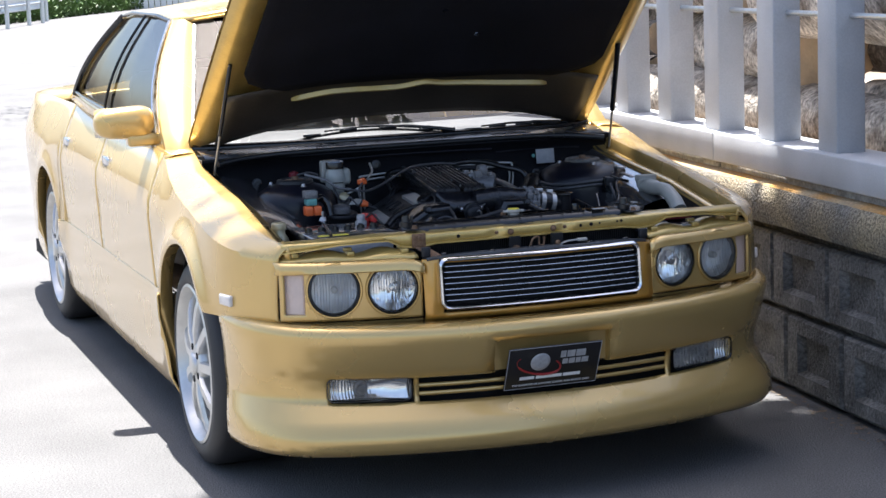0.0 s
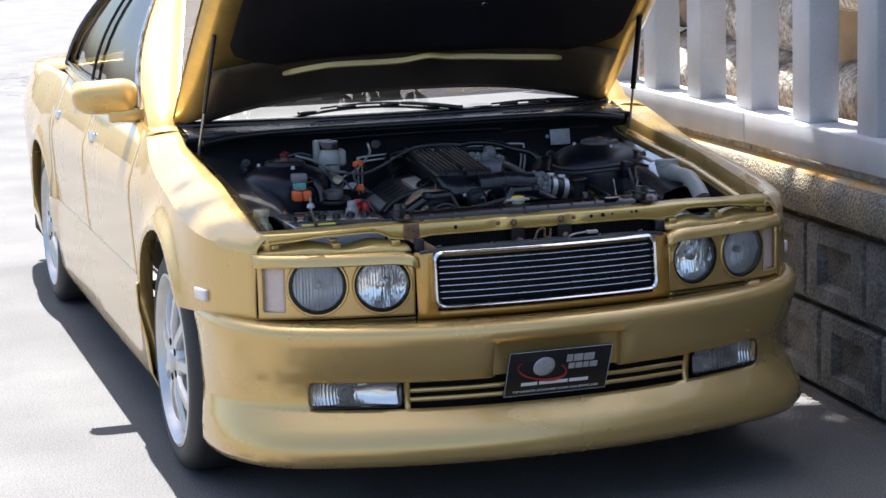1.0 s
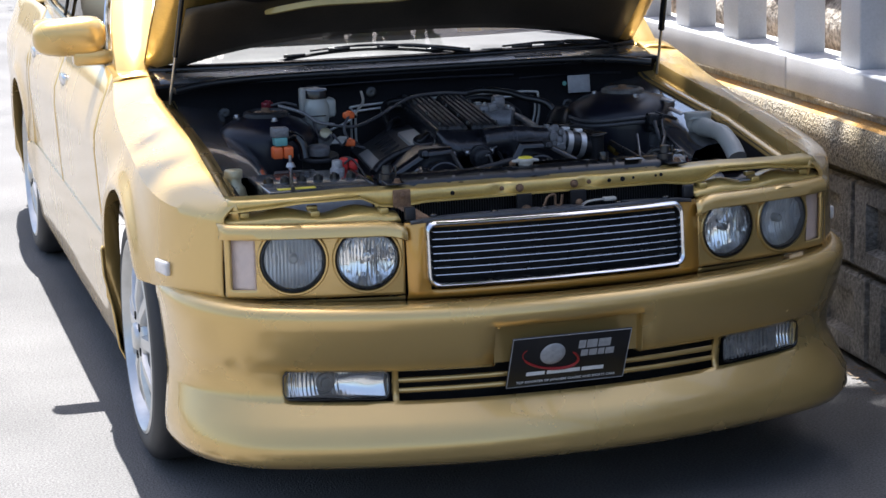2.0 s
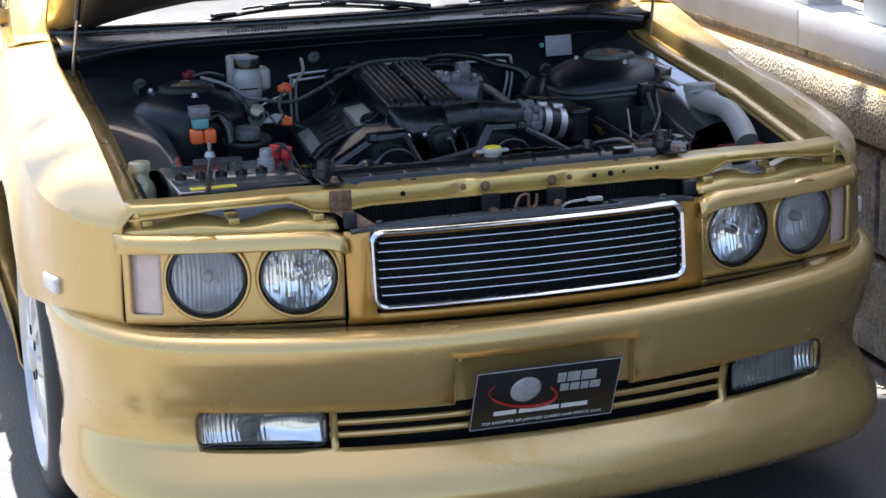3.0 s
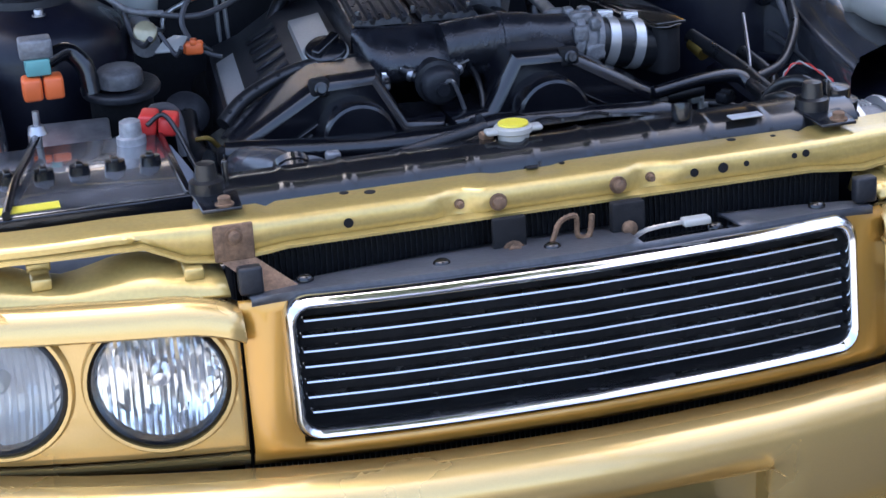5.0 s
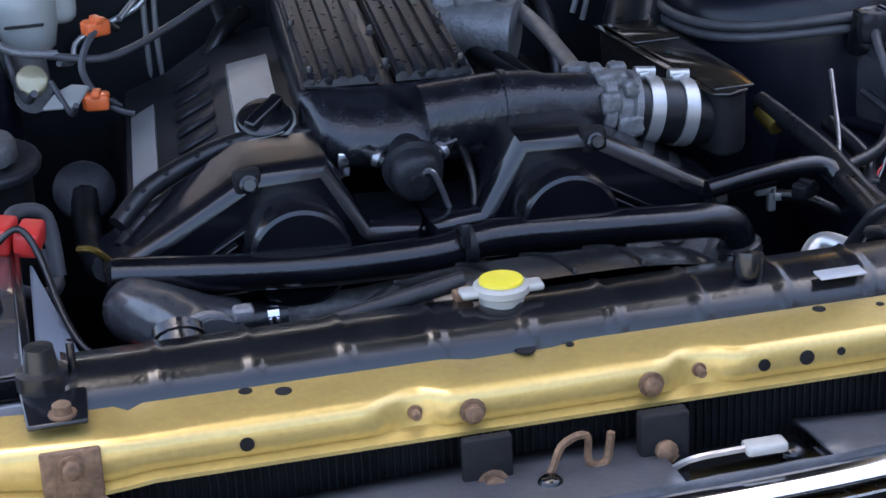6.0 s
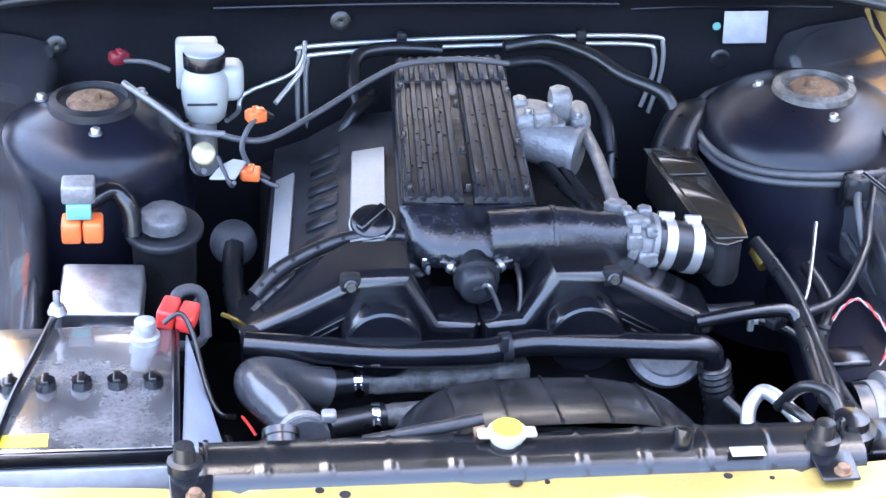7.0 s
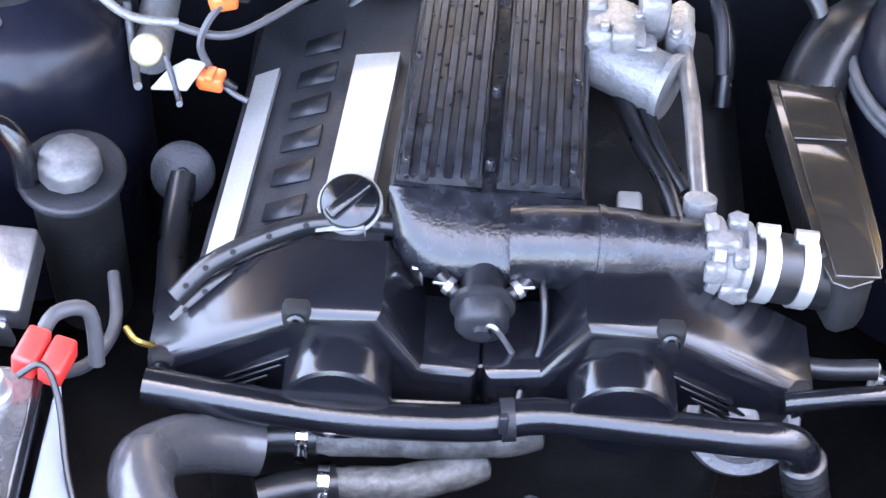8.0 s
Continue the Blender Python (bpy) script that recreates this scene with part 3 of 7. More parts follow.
for s in (-1, 1):
    side_panel("front_fender", 0.302, 1.402, s, lambda y: interp(y, ZTOP), 60, lambda y: interp(y, ZIN), lambda y: 0.52 if y < 0.625 else 0.18)
    side_panel("front_door", 1.405, 2.402, s, lambda y: interp(y, ZTOP), 24)
    side_panel("rear_door", 2.405, 3.262, s, lambda y: interp(y, ZTOP), 24)
    side_panel("rear_quarter", 3.265, 4.72, s, lambda y: interp(y, ZTOP), 50)
    # sill skirt below the doors
    rows = []
    for i in range(25):
        y = lerp(1.255, 3.345, i / 24)
        rows.append([Vector((s * (half(y, z) + dx), y, z)) for z, dx in ((0.15, -0.05), (0.15, 0.004), (0.20, 0.013), (0.30, 0.011), (0.40, 0.008), (0.468, 0.006), (0.475, 0.004), (0.477, -0.004))])
    bm = BM()
    grid(bm, rows)
    thicken(part("side_skirt", bm, GOLD, car), 0.006)
    # inner arch liners
    for yc in (FY, RY):
        bm = BM()
        rows = []
        for i in range(19):
            a = math.pi * i / 18
            rows.append([Vector((s * x, yc + 0.372 * math.cos(a), HZ + 0.372 * math.sin(a))) for x in (0.665, 0.73, 0.79)])
        grid(bm, rows)
        part("arch_liner", bm, BAYDARK, car, "black wheel arch liner")

# front bumper with openings for lamps, slots and plate
PL = spline([Vector((x, y, 0)) for x, y in PLAN], 6)


def plan(x):
    return interp(abs(x), [(p.x, p.y) for p in PL])


BROWS = [(0.162, 0.080, 0.985), (0.166, 0.054, 0.995), (0.188, 0.040, 1.008), (0.225, 0.046, 1.008), (0.26, 0.072, 0.998), (0.288, 0.105, 0.985), (0.296, 0.112, 0.983),
         (0.316, 0.114, 0.984), (0.338, 0.112, 0.986), (0.364, 0.106, 0.99), (0.372, 0.100, 0.99), (0.40, 0.086, 0.995), (0.460, 0.071, 1.004), (0.485, 0.068, 1.010), (0.502, 0.074, 1.010),
         (0.513, 0.090, 0.998), (0.516, 0.125, 0.985)]
BCOLS = [0.0, 0.08, 0.172, 0.22, 0.28, 0.34, 0.378, 0.392, 0.45, 0.51, 0.57, 0.615, 0.628, 0.66]
ys_corner = [p for p in PL if p.x > 0.67 and p.y < 0.505]
right = [(x, plan(x)) for x in BCOLS] + [(0.67 + (p.x - 0.67) * 0.87, p.y) for p in ys_corner]
cols = [(-x, y) for x, y in reversed(right[1:])] + right
rows = []
for z, dy, sc in BROWS:
    rows.append([Vector((x * sc, y * 0.93 + dy, z + 0.02 * (abs(x) / 0.85) ** 3 * (1 if z > 0.27 else 0.15))) for x, y in cols])


def bumper_skip(i, j):
    x = abs((cols[j][0] + cols[j + 1][0]) / 2)
    z = (BROWS[i][0] + BROWS[i + 1][0]) / 2
    if 0.392 < x < 0.615 and 0.296 < z < 0.364:
        return True
    if x < 0.378 and 0.296 < z < 0.364:
        return True
    return x < 0.172 and 0.296 < z < 0.460


bm = BM()
grid(bm, rows, bumper_skip)
bumper = thicken(part("front_bumper", bm, GOLD, car, "gold body-kit front bumper with deep lip"), 0.014)
# recess behind the plate; a near-black sheet stands for the shade behind the slots
bm = BM()
rows = []
for z, dy in ((0.463, 0.070), (0.459, 0.096), (0.455, 0.108), (0.41, 0.112), (0.372, 0.114), (0.366, 0.13)):
    rows.append([Vector((x, dy + (0 if abs(x) < 0.170 else -0.02), z)) for x in (-0.173, -0.171, -0.166, 0, 0.166, 0.171, 0.173)])
grid(bm, rows)
part("plate_recess", bm, GOLD, bumper)
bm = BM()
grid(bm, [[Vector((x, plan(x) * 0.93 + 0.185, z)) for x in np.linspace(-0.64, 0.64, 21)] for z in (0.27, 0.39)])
part("intake", bm, BAYDARK, bumper, "near-black sheet for the shade behind the slots")
for s in (-1, 1):
    for z in (0.318, 0.341):
        bm = BM()
        pts = [(s * x, plan(x) * 0.93 + 0.125, z) for x in (0.0, 0.10, 0.22, 0.30, 0.385)]
        tube(bm, pts, 0.0065, 8, 4)
        part("slot_bar", bm, GOLD, bumper)


def fog_lamp(s):
    root = part("fog_lamp", BM(), PLASTIC, car, "rectangular clear fog lamp")
    uv = rrect(0.222, 0.066, 0.016, 4)

    def at(u, v, d):
        x = 0.5035 + u
        return Vector((s * x, plan(x) * 0.93 + 0.108 + d, 0.331 + v + 0.012 * (x / 0.85)))
    bm = BM()
    rings = [[bm.verts.new(at(u * k, v * k2, d)) for u, v in uv] for k, k2, d in ((1.0, 1.0, 0.03), (1.0, 1.0, 0.0), (0.975, 0.93, 0.0), (0.965, 0.90, 0.012))]
    for a, b in zip(rings, rings[1:]):
        for k in range(len(uv)):
            bm.faces.new((a[k], a[(k + 1) % len(uv)], b[(k + 1) % len(uv)], b[k]))
    part("bezel", bm, PLASTIC, root, "black lamp bezel")
    bm = BM()
    rows = [[at(u, v, 0.042 - 0.016 * (abs(u) / 0.1) ** 2 - 0.012 * (v / 0.028) ** 2 + (0.0012 if u > 0.035 else 0.0004) * math.cos(u * 700) + 0.006 * noise.noise(Vector((u * 24, v * 40, s)))) for u in np.linspace(-0.104, 0.104, 121)] for v in np.linspace(-0.028, 0.028, 7)]
    grid(bm, rows)
    part("reflector", bm, FOGREF, root)
    bm = BM()
    lathe(bm, [(0.022, 0.0), (0.02, 0.008), (0.014, 0.01), (0.012, 0.02), (0.0, 0.022)], at(0.018, 0.002, 0.03), (0, -1, 0), 16)
    part("bulb_shield", bm, LAMPDARK, root)
    bm = BM()
    rows = []
    for j in range(41):
        u = lerp(-0.105, 0.105, j / 40)
        rows.append([at(u, v, 0.006 + (0.0022 if u > 0.045 or u < -0.085 else 0.0003) * (j % 2)) for v in (-0.028, -0.01, 0.01, 0.028)])
    grid(bm, rows)
    g = part("lens", bm, LENSFOG, root, "fluted clear lens", 0)
    g.visible_shadow = False


for s in (-1, 1):
    fog_lamp(s)

# promotional plate
plate = part("number_plate", BM(), PLATEBLK, bumper, "black promotional plate with globe emblem")
PM = pose(-0.002, 0.090, 0.3715, 90 + 25, 0, 0)
bm = BM()
box(bm, (-0.138, -0.069, -0.003), (0.138, 0.069, 0.0), 0.001, PM)
part("base", bm, PLATEBLK, plate)
bm = BM()
for a, b in (((-0.137, -0.068), (0.137, -0.0665)), ((-0.137, 0.0665), (0.137, 0.068)), ((-0.137, -0.068), (-0.1355, 0.068)), ((0.1355, -0.068), (0.137, 0.068))):
    box(bm, (*a, 0.0004), (*b, 0.0012), 0, PM)
part("border", bm, GREYPRINT, plate, "pale border line")
bm = BM()
vs = lathe(bm, [(0.0, 0.004), (0.012, 0.0038), (0.022, 0.003), (0.0285, 0.0012), (0.029, 0.0004)], (-0.040, 0.018, 0.0), (0, 0, 1), 28)
bmesh.ops.transform(bm, matrix=PM, verts=vs)
part("globe_emblem", bm, GREYPRINT, plate, "grey globe emblem")
bm = BM()
pts = []
for k in range(25):
    a = radians(150 + 250 * k / 24)
    pts.append(PM @ Vector((-0.044 + 0.066 * math.cos(a), 0.008 + 0.030 * math.sin(a) - 0.2 * 0.066 * math.cos(a), 0.001)))
tube(bm, pts, [0.001, 0.003, 0.004, 0.003, 0.001], 6, 1)
part("swoosh", bm, REDPRINT, plate, "dark red swoosh")


def words(name, text, size, at, m, material, parent, extrude=0.0003, align="LEFT"):
    cu = bpy.data.curves.new(name, "FONT")
    cu.body, cu.size, cu.extrude, cu.align_x = text, size, extrude, align
    tmp = new(name, cu)
    me = bpy.data.meshes.new_from_object(tmp.evaluated_get(bpy.context.evaluated_depsgraph_get()))
    bpy.data.objects.remove(tmp)
    me.transform(m @ Matrix.Translation(at))
    me.materials.clear()
    me.materials.append(material)
    ob = new(name, me)
    ob.parent = parent
    return ob


# plain shapes stand for the emblem's name, bars for its small line
for x0, w, z0, z1 in ((0.018, 0.016, 0.026, 0.048), (0.037, 0.024, 0.026, 0.048), (0.064, 0.028, 0.026, 0.048),
                      (0.026, 0.016, 0.004, 0.021), (0.045, 0.018, 0.004, 0.021), (0.066, 0.014, 0.004, 0.021), (0.083, 0.02, 0.004, 0.021)):
    bm = BM()
    box(bm, (x0, z0, 0.0004), (x0 + w, z1, 0.001), 0, PM)
    part("emblem_bar", bm, GREYPRINT, plate, "grey emblem bar")
for x0, x1 in ((-0.095, -0.052), (-0.047, 0.03), (0.034, 0.085)):
    bm = BM()
    box(bm, (x0, -0.038, 0.0004), (x1, -0.028, 0.001), 0, PM)
    part("emblem_bar", bm, WHITE, plate, "white emblem bar")
words("small_print", "TOP EXPORTER OF JAPANESE CLASSIC AND SPORTS CARS", 0.0088, (0, -0.0585, 0.0008), PM, WHITE, plate, 0.0003, "CENTER")

# nose panel round the grille
bm = BM()
rows = []
for z, dy in ((0.512, 0.150), (0.522, 0.140), (0.535, 0.136), (0.60, 0.142), (0.672, 0.150), (0.682, 0.153), (0.684, 0.158)):
    rows.append([Vector((x, plan(x) * 0.8 + dy, z)) for x in (-0.34, -0.315, -0.291, *np.linspace(-0.27, 0.27, 19), 0.291, 0.315, 0.34)])
grid(bm, rows, lambda i, j: 2 <= i <= 3 and 2 <= j <= 21)
nose = thicken(part("nose_panel", bm, ORANGE, car, "orange-gold nose panel round the grille"), 0.01)

grille = part("grille", BM(), PLASTIC, car, "chrome-framed grille with thin horizontal bars")


def nose_at(u, v, d=0.0):
    return Vector((u, plan(u) * 0.8 + 0.140 + (v - 0.60) * 0.10 + d, v))


def curved(w, h, d, r):
    out = []
    loop = rrect(w, h, r, 5)
    for (u0, v0), (u1, v1) in zip(loop, loop[1:] + loop[:1]):
        m = 16 if abs(u1 - u0) > 0.2 else 2
        out += [nose_at(lerp(u0, u1, k / m), 0.6155 + lerp(v0, v1, k / m), d) for k in range(m)]
    return out


bm = BM()
rings = [[bm.verts.new(p) for p in curved(w, h, d, r)] for w, h, d, r in
         ((0.598, 0.142, 0.03, 0.022), (0.602, 0.146, 0.006, 0.024), (0.602, 0.146, -0.006, 0.024), (0.598, 0.142, -0.013, 0.022), (0.590, 0.134, -0.017, 0.02), (0.582, 0.126, -0.014, 0.018), (0.576, 0.120, -0.004, 0.016), (0.574, 0.118, 0.03, 0.016))]
for a, b in zip(rings, rings[1:]):
    for k in range(len(a)):
        bm.faces.new((a[k], a[(k + 1) % len(a)], b[(k + 1) % len(a)], b[k]))
part("chrome_frame", bm, CHROME, grille, "polished chrome frame")
for k in range(7):
    bm = BM()
    z = 0.6155 - 0.0465 + k * 0.0155
    w = 0.284 if 0 < k < 6 else 0.281
    pr = []
    for u in np.linspace(-w, w, 21):
        pr.append([nose_at(u, z - 0.0010, -0.002), nose_at(u, z + 0.0006, -0.0012), nose_at(u, z + 0.0009, 0.010), nose_at(u, z - 0.0010, 0.010)])
    grid(bm, [p + [p[0]] for p in pr])
    part("grille_bar", bm, BARM, grille)
# flat near-black sheet gives the gaps between the bars their shade
bm = BM()
grid(bm, [[nose_at(u, z, 0.022) for u in np.linspace(-0.287, 0.287, 15)] for z in (0.555, 0.676)])
part("backing", bm, BAYDARK, grille, "near-black sheet for the shade behind the bars")
# black shroud over the grille's top
bm = BM()
rows = []
for t, z in ((0.0, 0.686), (0.02, 0.694), (0.3, 0.693), (0.7, 0.690), (1.0, 0.684)):
    rows.append([Vector((x, lerp(plan(x) * 0.8 + 0.1505, 0.235 + 0.01 * math.cos(x * 9), t), z - 0.004 * (abs(x) / 0.3) ** 6)) for x in np.linspace(-0.328, 0.328, 31)])
grid(bm, rows, lambda i, j: i >= 1 and 18 <= j <= 22)
thicken(part("shroud", bm, SHROUDM, grille, "black plastic shroud over the grille"), 0.004)
# black plate under the cutout, coloured as the shade of an opening
bm = BM()
box(bm, (0.045, 0.160, 0.655), (0.185, 0.250, 0.663), 0.002)
part("shroud_cutout_plate", bm, BAYDARK, grille, "black plate for the shade in the shroud cutout")
for x, y in ((-0.27, 0.20), (-0.135, 0.185), (-0.02, 0.185), (0.15, 0.175), (0.27, 0.19)):
    bm = BM()
    lathe(bm, [(0.0, 0.004), (0.006, 0.0035), (0.009, 0.001), (0.009, -0.002)], (x, y, 0.6925), (0, 0, 1), 12)
    part("push_pin", bm, PLASTIC, grille)


def head_lamps(s):
    root = part("head_lamp_unit", BM(), GOLD, car, "twin round headlamps in a gold surround")

    def at(x, z, d=0.0):
        return Vector((s * x, plan(x) * 0.80 + 0.152 + d, z))
    # surround plate with two round openings and an indicator window
    x0, x1, z0, z1 = 0.343, 0.716, 0.528, 0.676
    n, mrows = 60, 24
    cs = ((0.422, 0.610, 0.066), (0.577, 0.612, 0.068))
    bm = BM()
    rows = []
    for i in range(mrows + 1):
        z = lerp(z0, z1, i / mrows)
        rows.append([at(lerp(x0, x1, j / n), z, 0.004 * math.cos(math.pi * (i / mrows - 0.5)) * -1) for j in range(n + 1)])

    def skip(i, j):
        x, z = lerp(x0, x1, (j + 0.5) / n), lerp(z0, z1, (i + 0.5) / mrows)
        if any(math.hypot(x - cx, z - cz) < r for cx, cz, r in cs):
            return True
        return 0.652 < x < 0.706 and 0.545 < z < 0.672
    grid(bm, rows, skip)
    thicken(part("surround", bm, GOLD, root), 0.008)
    # eyebrow lip
    bm = BM()
    rows = []
    for j in range(25):
        x = lerp(0.338, 0.726, j / 24)
        drop = 0.012 * max(0, (0.40 - x) / 0.06) ** 2
        rows.append([at(x, 0.660 - drop, -0.002), at(x, 0.659 - drop, -0.013), at(x, 0.662 - drop, -0.016), at(x, 0.676 - drop, -0.014), at(x, 0.686 - drop, -0.008), at(x, 0.691 - drop, 0.004), at(x, 0.692 - drop, 0.02)])
    grid(bm, rows)
    thicken(part("brow", bm, GOLD, root, "gold headlamp eyebrow"), 0.006)
    # top housing
    bm = BM()
    rows = []
    for j in range(25):
        x = lerp(0.345, 0.715, j / 24)
        wv = 0.016 * max(math.exp(-((x - 0.425) / 0.055) ** 2), math.exp(-((x - 0.585) / 0.06) ** 2))
        rows.append([at(x, 0.690, 0.012), at(x, 0.697 + wv * 0.4, 0.03), at(x, 0.700 + wv, 0.05), at(x, 0.698 + wv, 0.075 + wv), at(x, 0.676, 0.088 + wv)])
    grid(bm, rows)
    thicken(part("housing", bm, GOLD_IN, root, "gold headlamp housing top"), 0.005)
    if s > 0:
        bm = BM()
        box(bm, (-0.022, -0.014, 0.0), (0.022, 0.014, 0.002), 0.0008, Matrix.Translation(at(0.50, 0.703, 0.055)) @ Matrix.Rotation(radians(12), 4, "Z"))
        part("sticker", bm, PAPER, root, "small white sticker")
    # lower filler strip
    bm = BM()
    rows = []
    for j in range(17):
        x = lerp(0.343, 0.70, j / 16)
        rows.append([at(x, 0.510, 0.004), at(x, 0.5235, -0.002), at(x, 0.5235, 0.02)])
    grid(bm, rows)
    thicken(part("filler_strip", bm, GOLD, root), 0.006)
    for k, (cx, cz, r) in enumerate(cs):
        lamp = part("headlamp", BM(), LAMPDARK, root, "round clear headlamp")
        c = at(cx, cz, 0.0)
        nrm = Vector((s * (0.19 if k == 0 else 0.29), -1, -0.02)).normalized()
        c = c + nrm * 0.004
        bm = BM()
        lathe(bm, [(r + 0.004, -0.008), (r + 0.003, 0.002), (r - 0.001, 0.005), (r - 0.004, 0.0), (r - 0.005, -0.02)], c, nrm, 40, False)
        part("rim", bm, LAMPDARK if k else PLASTIC, lamp, "dark lamp rim")
        bm = BM()
        lathe(bm, [(r + 0.011, -0.006), (r + 0.010, 0.001), (r + 0.0075, 0.0042), (r + 0.004, 0.0042), (r + 0.003, 0.0)], c, nrm, 48, False)
        part("lamp_ring", bm, GOLD, lamp, "gold lip round the lamp")
        bm = BM()
        q = nrm.to_track_quat("Z", "Y").to_matrix()
        rows = []
        for i in range(65):
            u = lerp(-1, 1, i / 64) * (r - 0.005)
            h = math.sqrt(max((r - 0.005) ** 2 - u * u, 1e-6))
            rows.append([c + q @ Vector((u, h * t, -0.030 + 0.024 * (u * u + (h * t) ** 2) / r / r + 0.0012 * math.cos(i * math.pi / 2) + 0.0045 * noise.noise(Vector((i // 5 * 1.3, round(t * 2.5) * 0.9, s * 2.0 + k))))) for t in np.linspace(-1, 1, 15)])
        grid(bm, rows)
        part("reflector", bm, REFLECTOR if k == 0 else LAMPGREY, lamp, "", 12)
        bm = BM()
        lathe(bm, [(0.010, -0.030), (0.010, -0.012), (0.007, -0.007), (0.0, -0.006)], c, nrm, 14)
        part("bulb", bm, WHITEPL if k else CHROME, lamp)
        bm = BM()
        rows = []
        for i in range(25):
            u = lerp(-1, 1, i / 24) * (r - 0.006)
            h = math.sqrt(max((r - 0.006) ** 2 - u * u, 1e-6))
            rows.append([c + q @ Vector((u, h * t, 0.004 + 0.012 * (1 - (u * u + (h * t) ** 2) / r / r) + (0.0014 if i % 2 else 0))) for t in np.linspace(-1, 1, 13)])
        grid(bm, rows)
        g = part("lens", bm, LENSHAZE if k else LENS, lamp, "fluted glass lens", 60)
        g.visible_shadow = False
    bm = BM()
    rows = []
    for j in range(9):
        row = []
        for z in np.linspace(0.543, 0.668, 13):
            x = lerp(0.652, 0.712, j / 8)
            row.append(at(x, z, 0.003 + 0.010 * ((x - 0.655) / 0.05) ** 2 + 0.0006 * (j % 2)))
        rows.append(row)
    grid(bm, rows)
    thicken(part("indicator", bm, AMBERLENS, root, "pale clouded indicator lens"), 0.01)


for s in (-1, 1):
    head_lamps(s)

# side markers
for s in (-1, 1):
    bm = BM()
    y, z = 0.475, 0.572
    x = half(y, z)
    box(bm, (-0.035, -0.006, -0.016), (0.035, 0.008, 0.016), 0.005, Matrix.Translation((s * (x + 0.001), y, z)) @ Matrix.Rotation(s * radians(90 - 12), 4, "Z"))
    part("side_marker", bm, MARKER, car, "clear side marker lamp")


def wheel(yc, s):
    root = part("wheel", BM(), RUBBER, car, "alloy wheel on a low-profile tyre")
    c = Vector((s * 0.825, yc, HZ))
    ax = (s, 0, 0)
    bm = BM()
    lathe(bm, [(0.228, -0.20), (0.255, -0.215), (0.295, -0.205), (0.309, -0.18), (0.310, -0.03), (0.300, -0.008), (0.275, 0.006), (0.250, 0.008), (0.236, -0.002), (0.230, -0.02)], c, ax, 56, False)
    part("tyre", bm, RUBBER, root, "black low-profile tyre")
    bm = BM()
    lathe(bm, [(0.238, -0.004), (0.242, 0.006), (0.234, 0.009), (0.228, 0.0), (0.221, -0.030), (0.212, -0.05), (0.20, -0.07), (0.20, -0.18)], c, ax, 56, False)
    part("rim_lip", bm, ALU, root, "polished deep rim lip")
    # nine tapered spokes
    bm = BM()
    q = Matrix.Translation(c) @ Matrix(((0, 0, s), (1, 0, 0), (0, 1, 0))).to_4x4()
    for k in range(9):
        a = 2 * math.pi * k / 9 + 0.3
        rot = Matrix.Rotation(a, 4, "Z")
        pts = [(0.03, 0.012, 0.002), (0.10, 0.016, 0.006), (0.165, 0.018, -0.002), (0.200, 0.021, -0.012), (0.216, 0.028, -0.026)]
        top, bot = [], []
        for r, w, h in pts:
            top.append([q @ rot @ Vector((r, -w, h - 0.012)), q @ rot @ Vector((r, -w * 0.75, h)), q @ rot @ Vector((r, w * 0.75, h)), q @ rot @ Vector((r, w, h - 0.012)), q @ rot @ Vector((r, w * 0.8, h - 0.035)), q @ rot @ Vector((r, -w * 0.8, h - 0.035))])
        grid(bm, [p + [p[0]] for p in top])
    part("spokes", bm, ALU, root, "silver nine-spoke face")
    bm = BM()
    lathe(bm, [(0.072, -0.03), (0.072, -0.004), (0.064, 0.003), (0.035, 0.004), (0.033, 0.012), (0.028, 0.015), (0.0, 0.016)], c, ax, 32)
    part("hub", bm, ALU, root, "silver hub and cap")
    # near-black stubs stand in for the shade inside the nut holes
    for k in range(5):
        a = 2 * math.pi * k / 5
        bm = BM()
        o = q @ Vector((0.052 * math.cos(a), 0.052 * math.sin(a), 0.0))
        lathe(bm, [(0.011, 0.0), (0.011, 0.006), (0.0, 0.0065)], o, ax, 6)
        part("nut_hole_stub", bm, BAYDARK, root)
    bm = BM()
    lathe(bm, [(0.05, -0.10), (0.15, -0.10), (0.15, -0.12), (0.05, -0.12)], c, ax, 40)
    part("brake_disc", bm, STEEL, root, "steel brake disc")


for s in (-1, 1):
    for yc in (FY, RY):
        wheel(yc, s)

# greenhouse: pillars, roof, glass
GB = [(1.45, 0.775, 0.912), (2.15, 0.805, 0.925), (2.85, 0.795, 0.945), (3.42, 0.765, 0.96)]
GT = [(1.93, 0.625, 1.312), (2.15, 0.63, 1.33), (2.60, 0.63, 1.33), (2.98, 0.61, 1.305)]


def gpoint(s, t, u):
    """On the glasshouse's side: t along it, u from belt to roof."""
    def on(tab):
        k = t * 3
        i = min(int(k), 2)
        a, b = Vector(tab[i]), Vector(tab[i + 1])
        return a.lerp(b, k - i)
    a, b = on(GB), on(GT)
    p = a.lerp(b, u)
    return Vector((s * (p.y + 0.035 * math.sin(math.pi * u)), p.x, p.z))


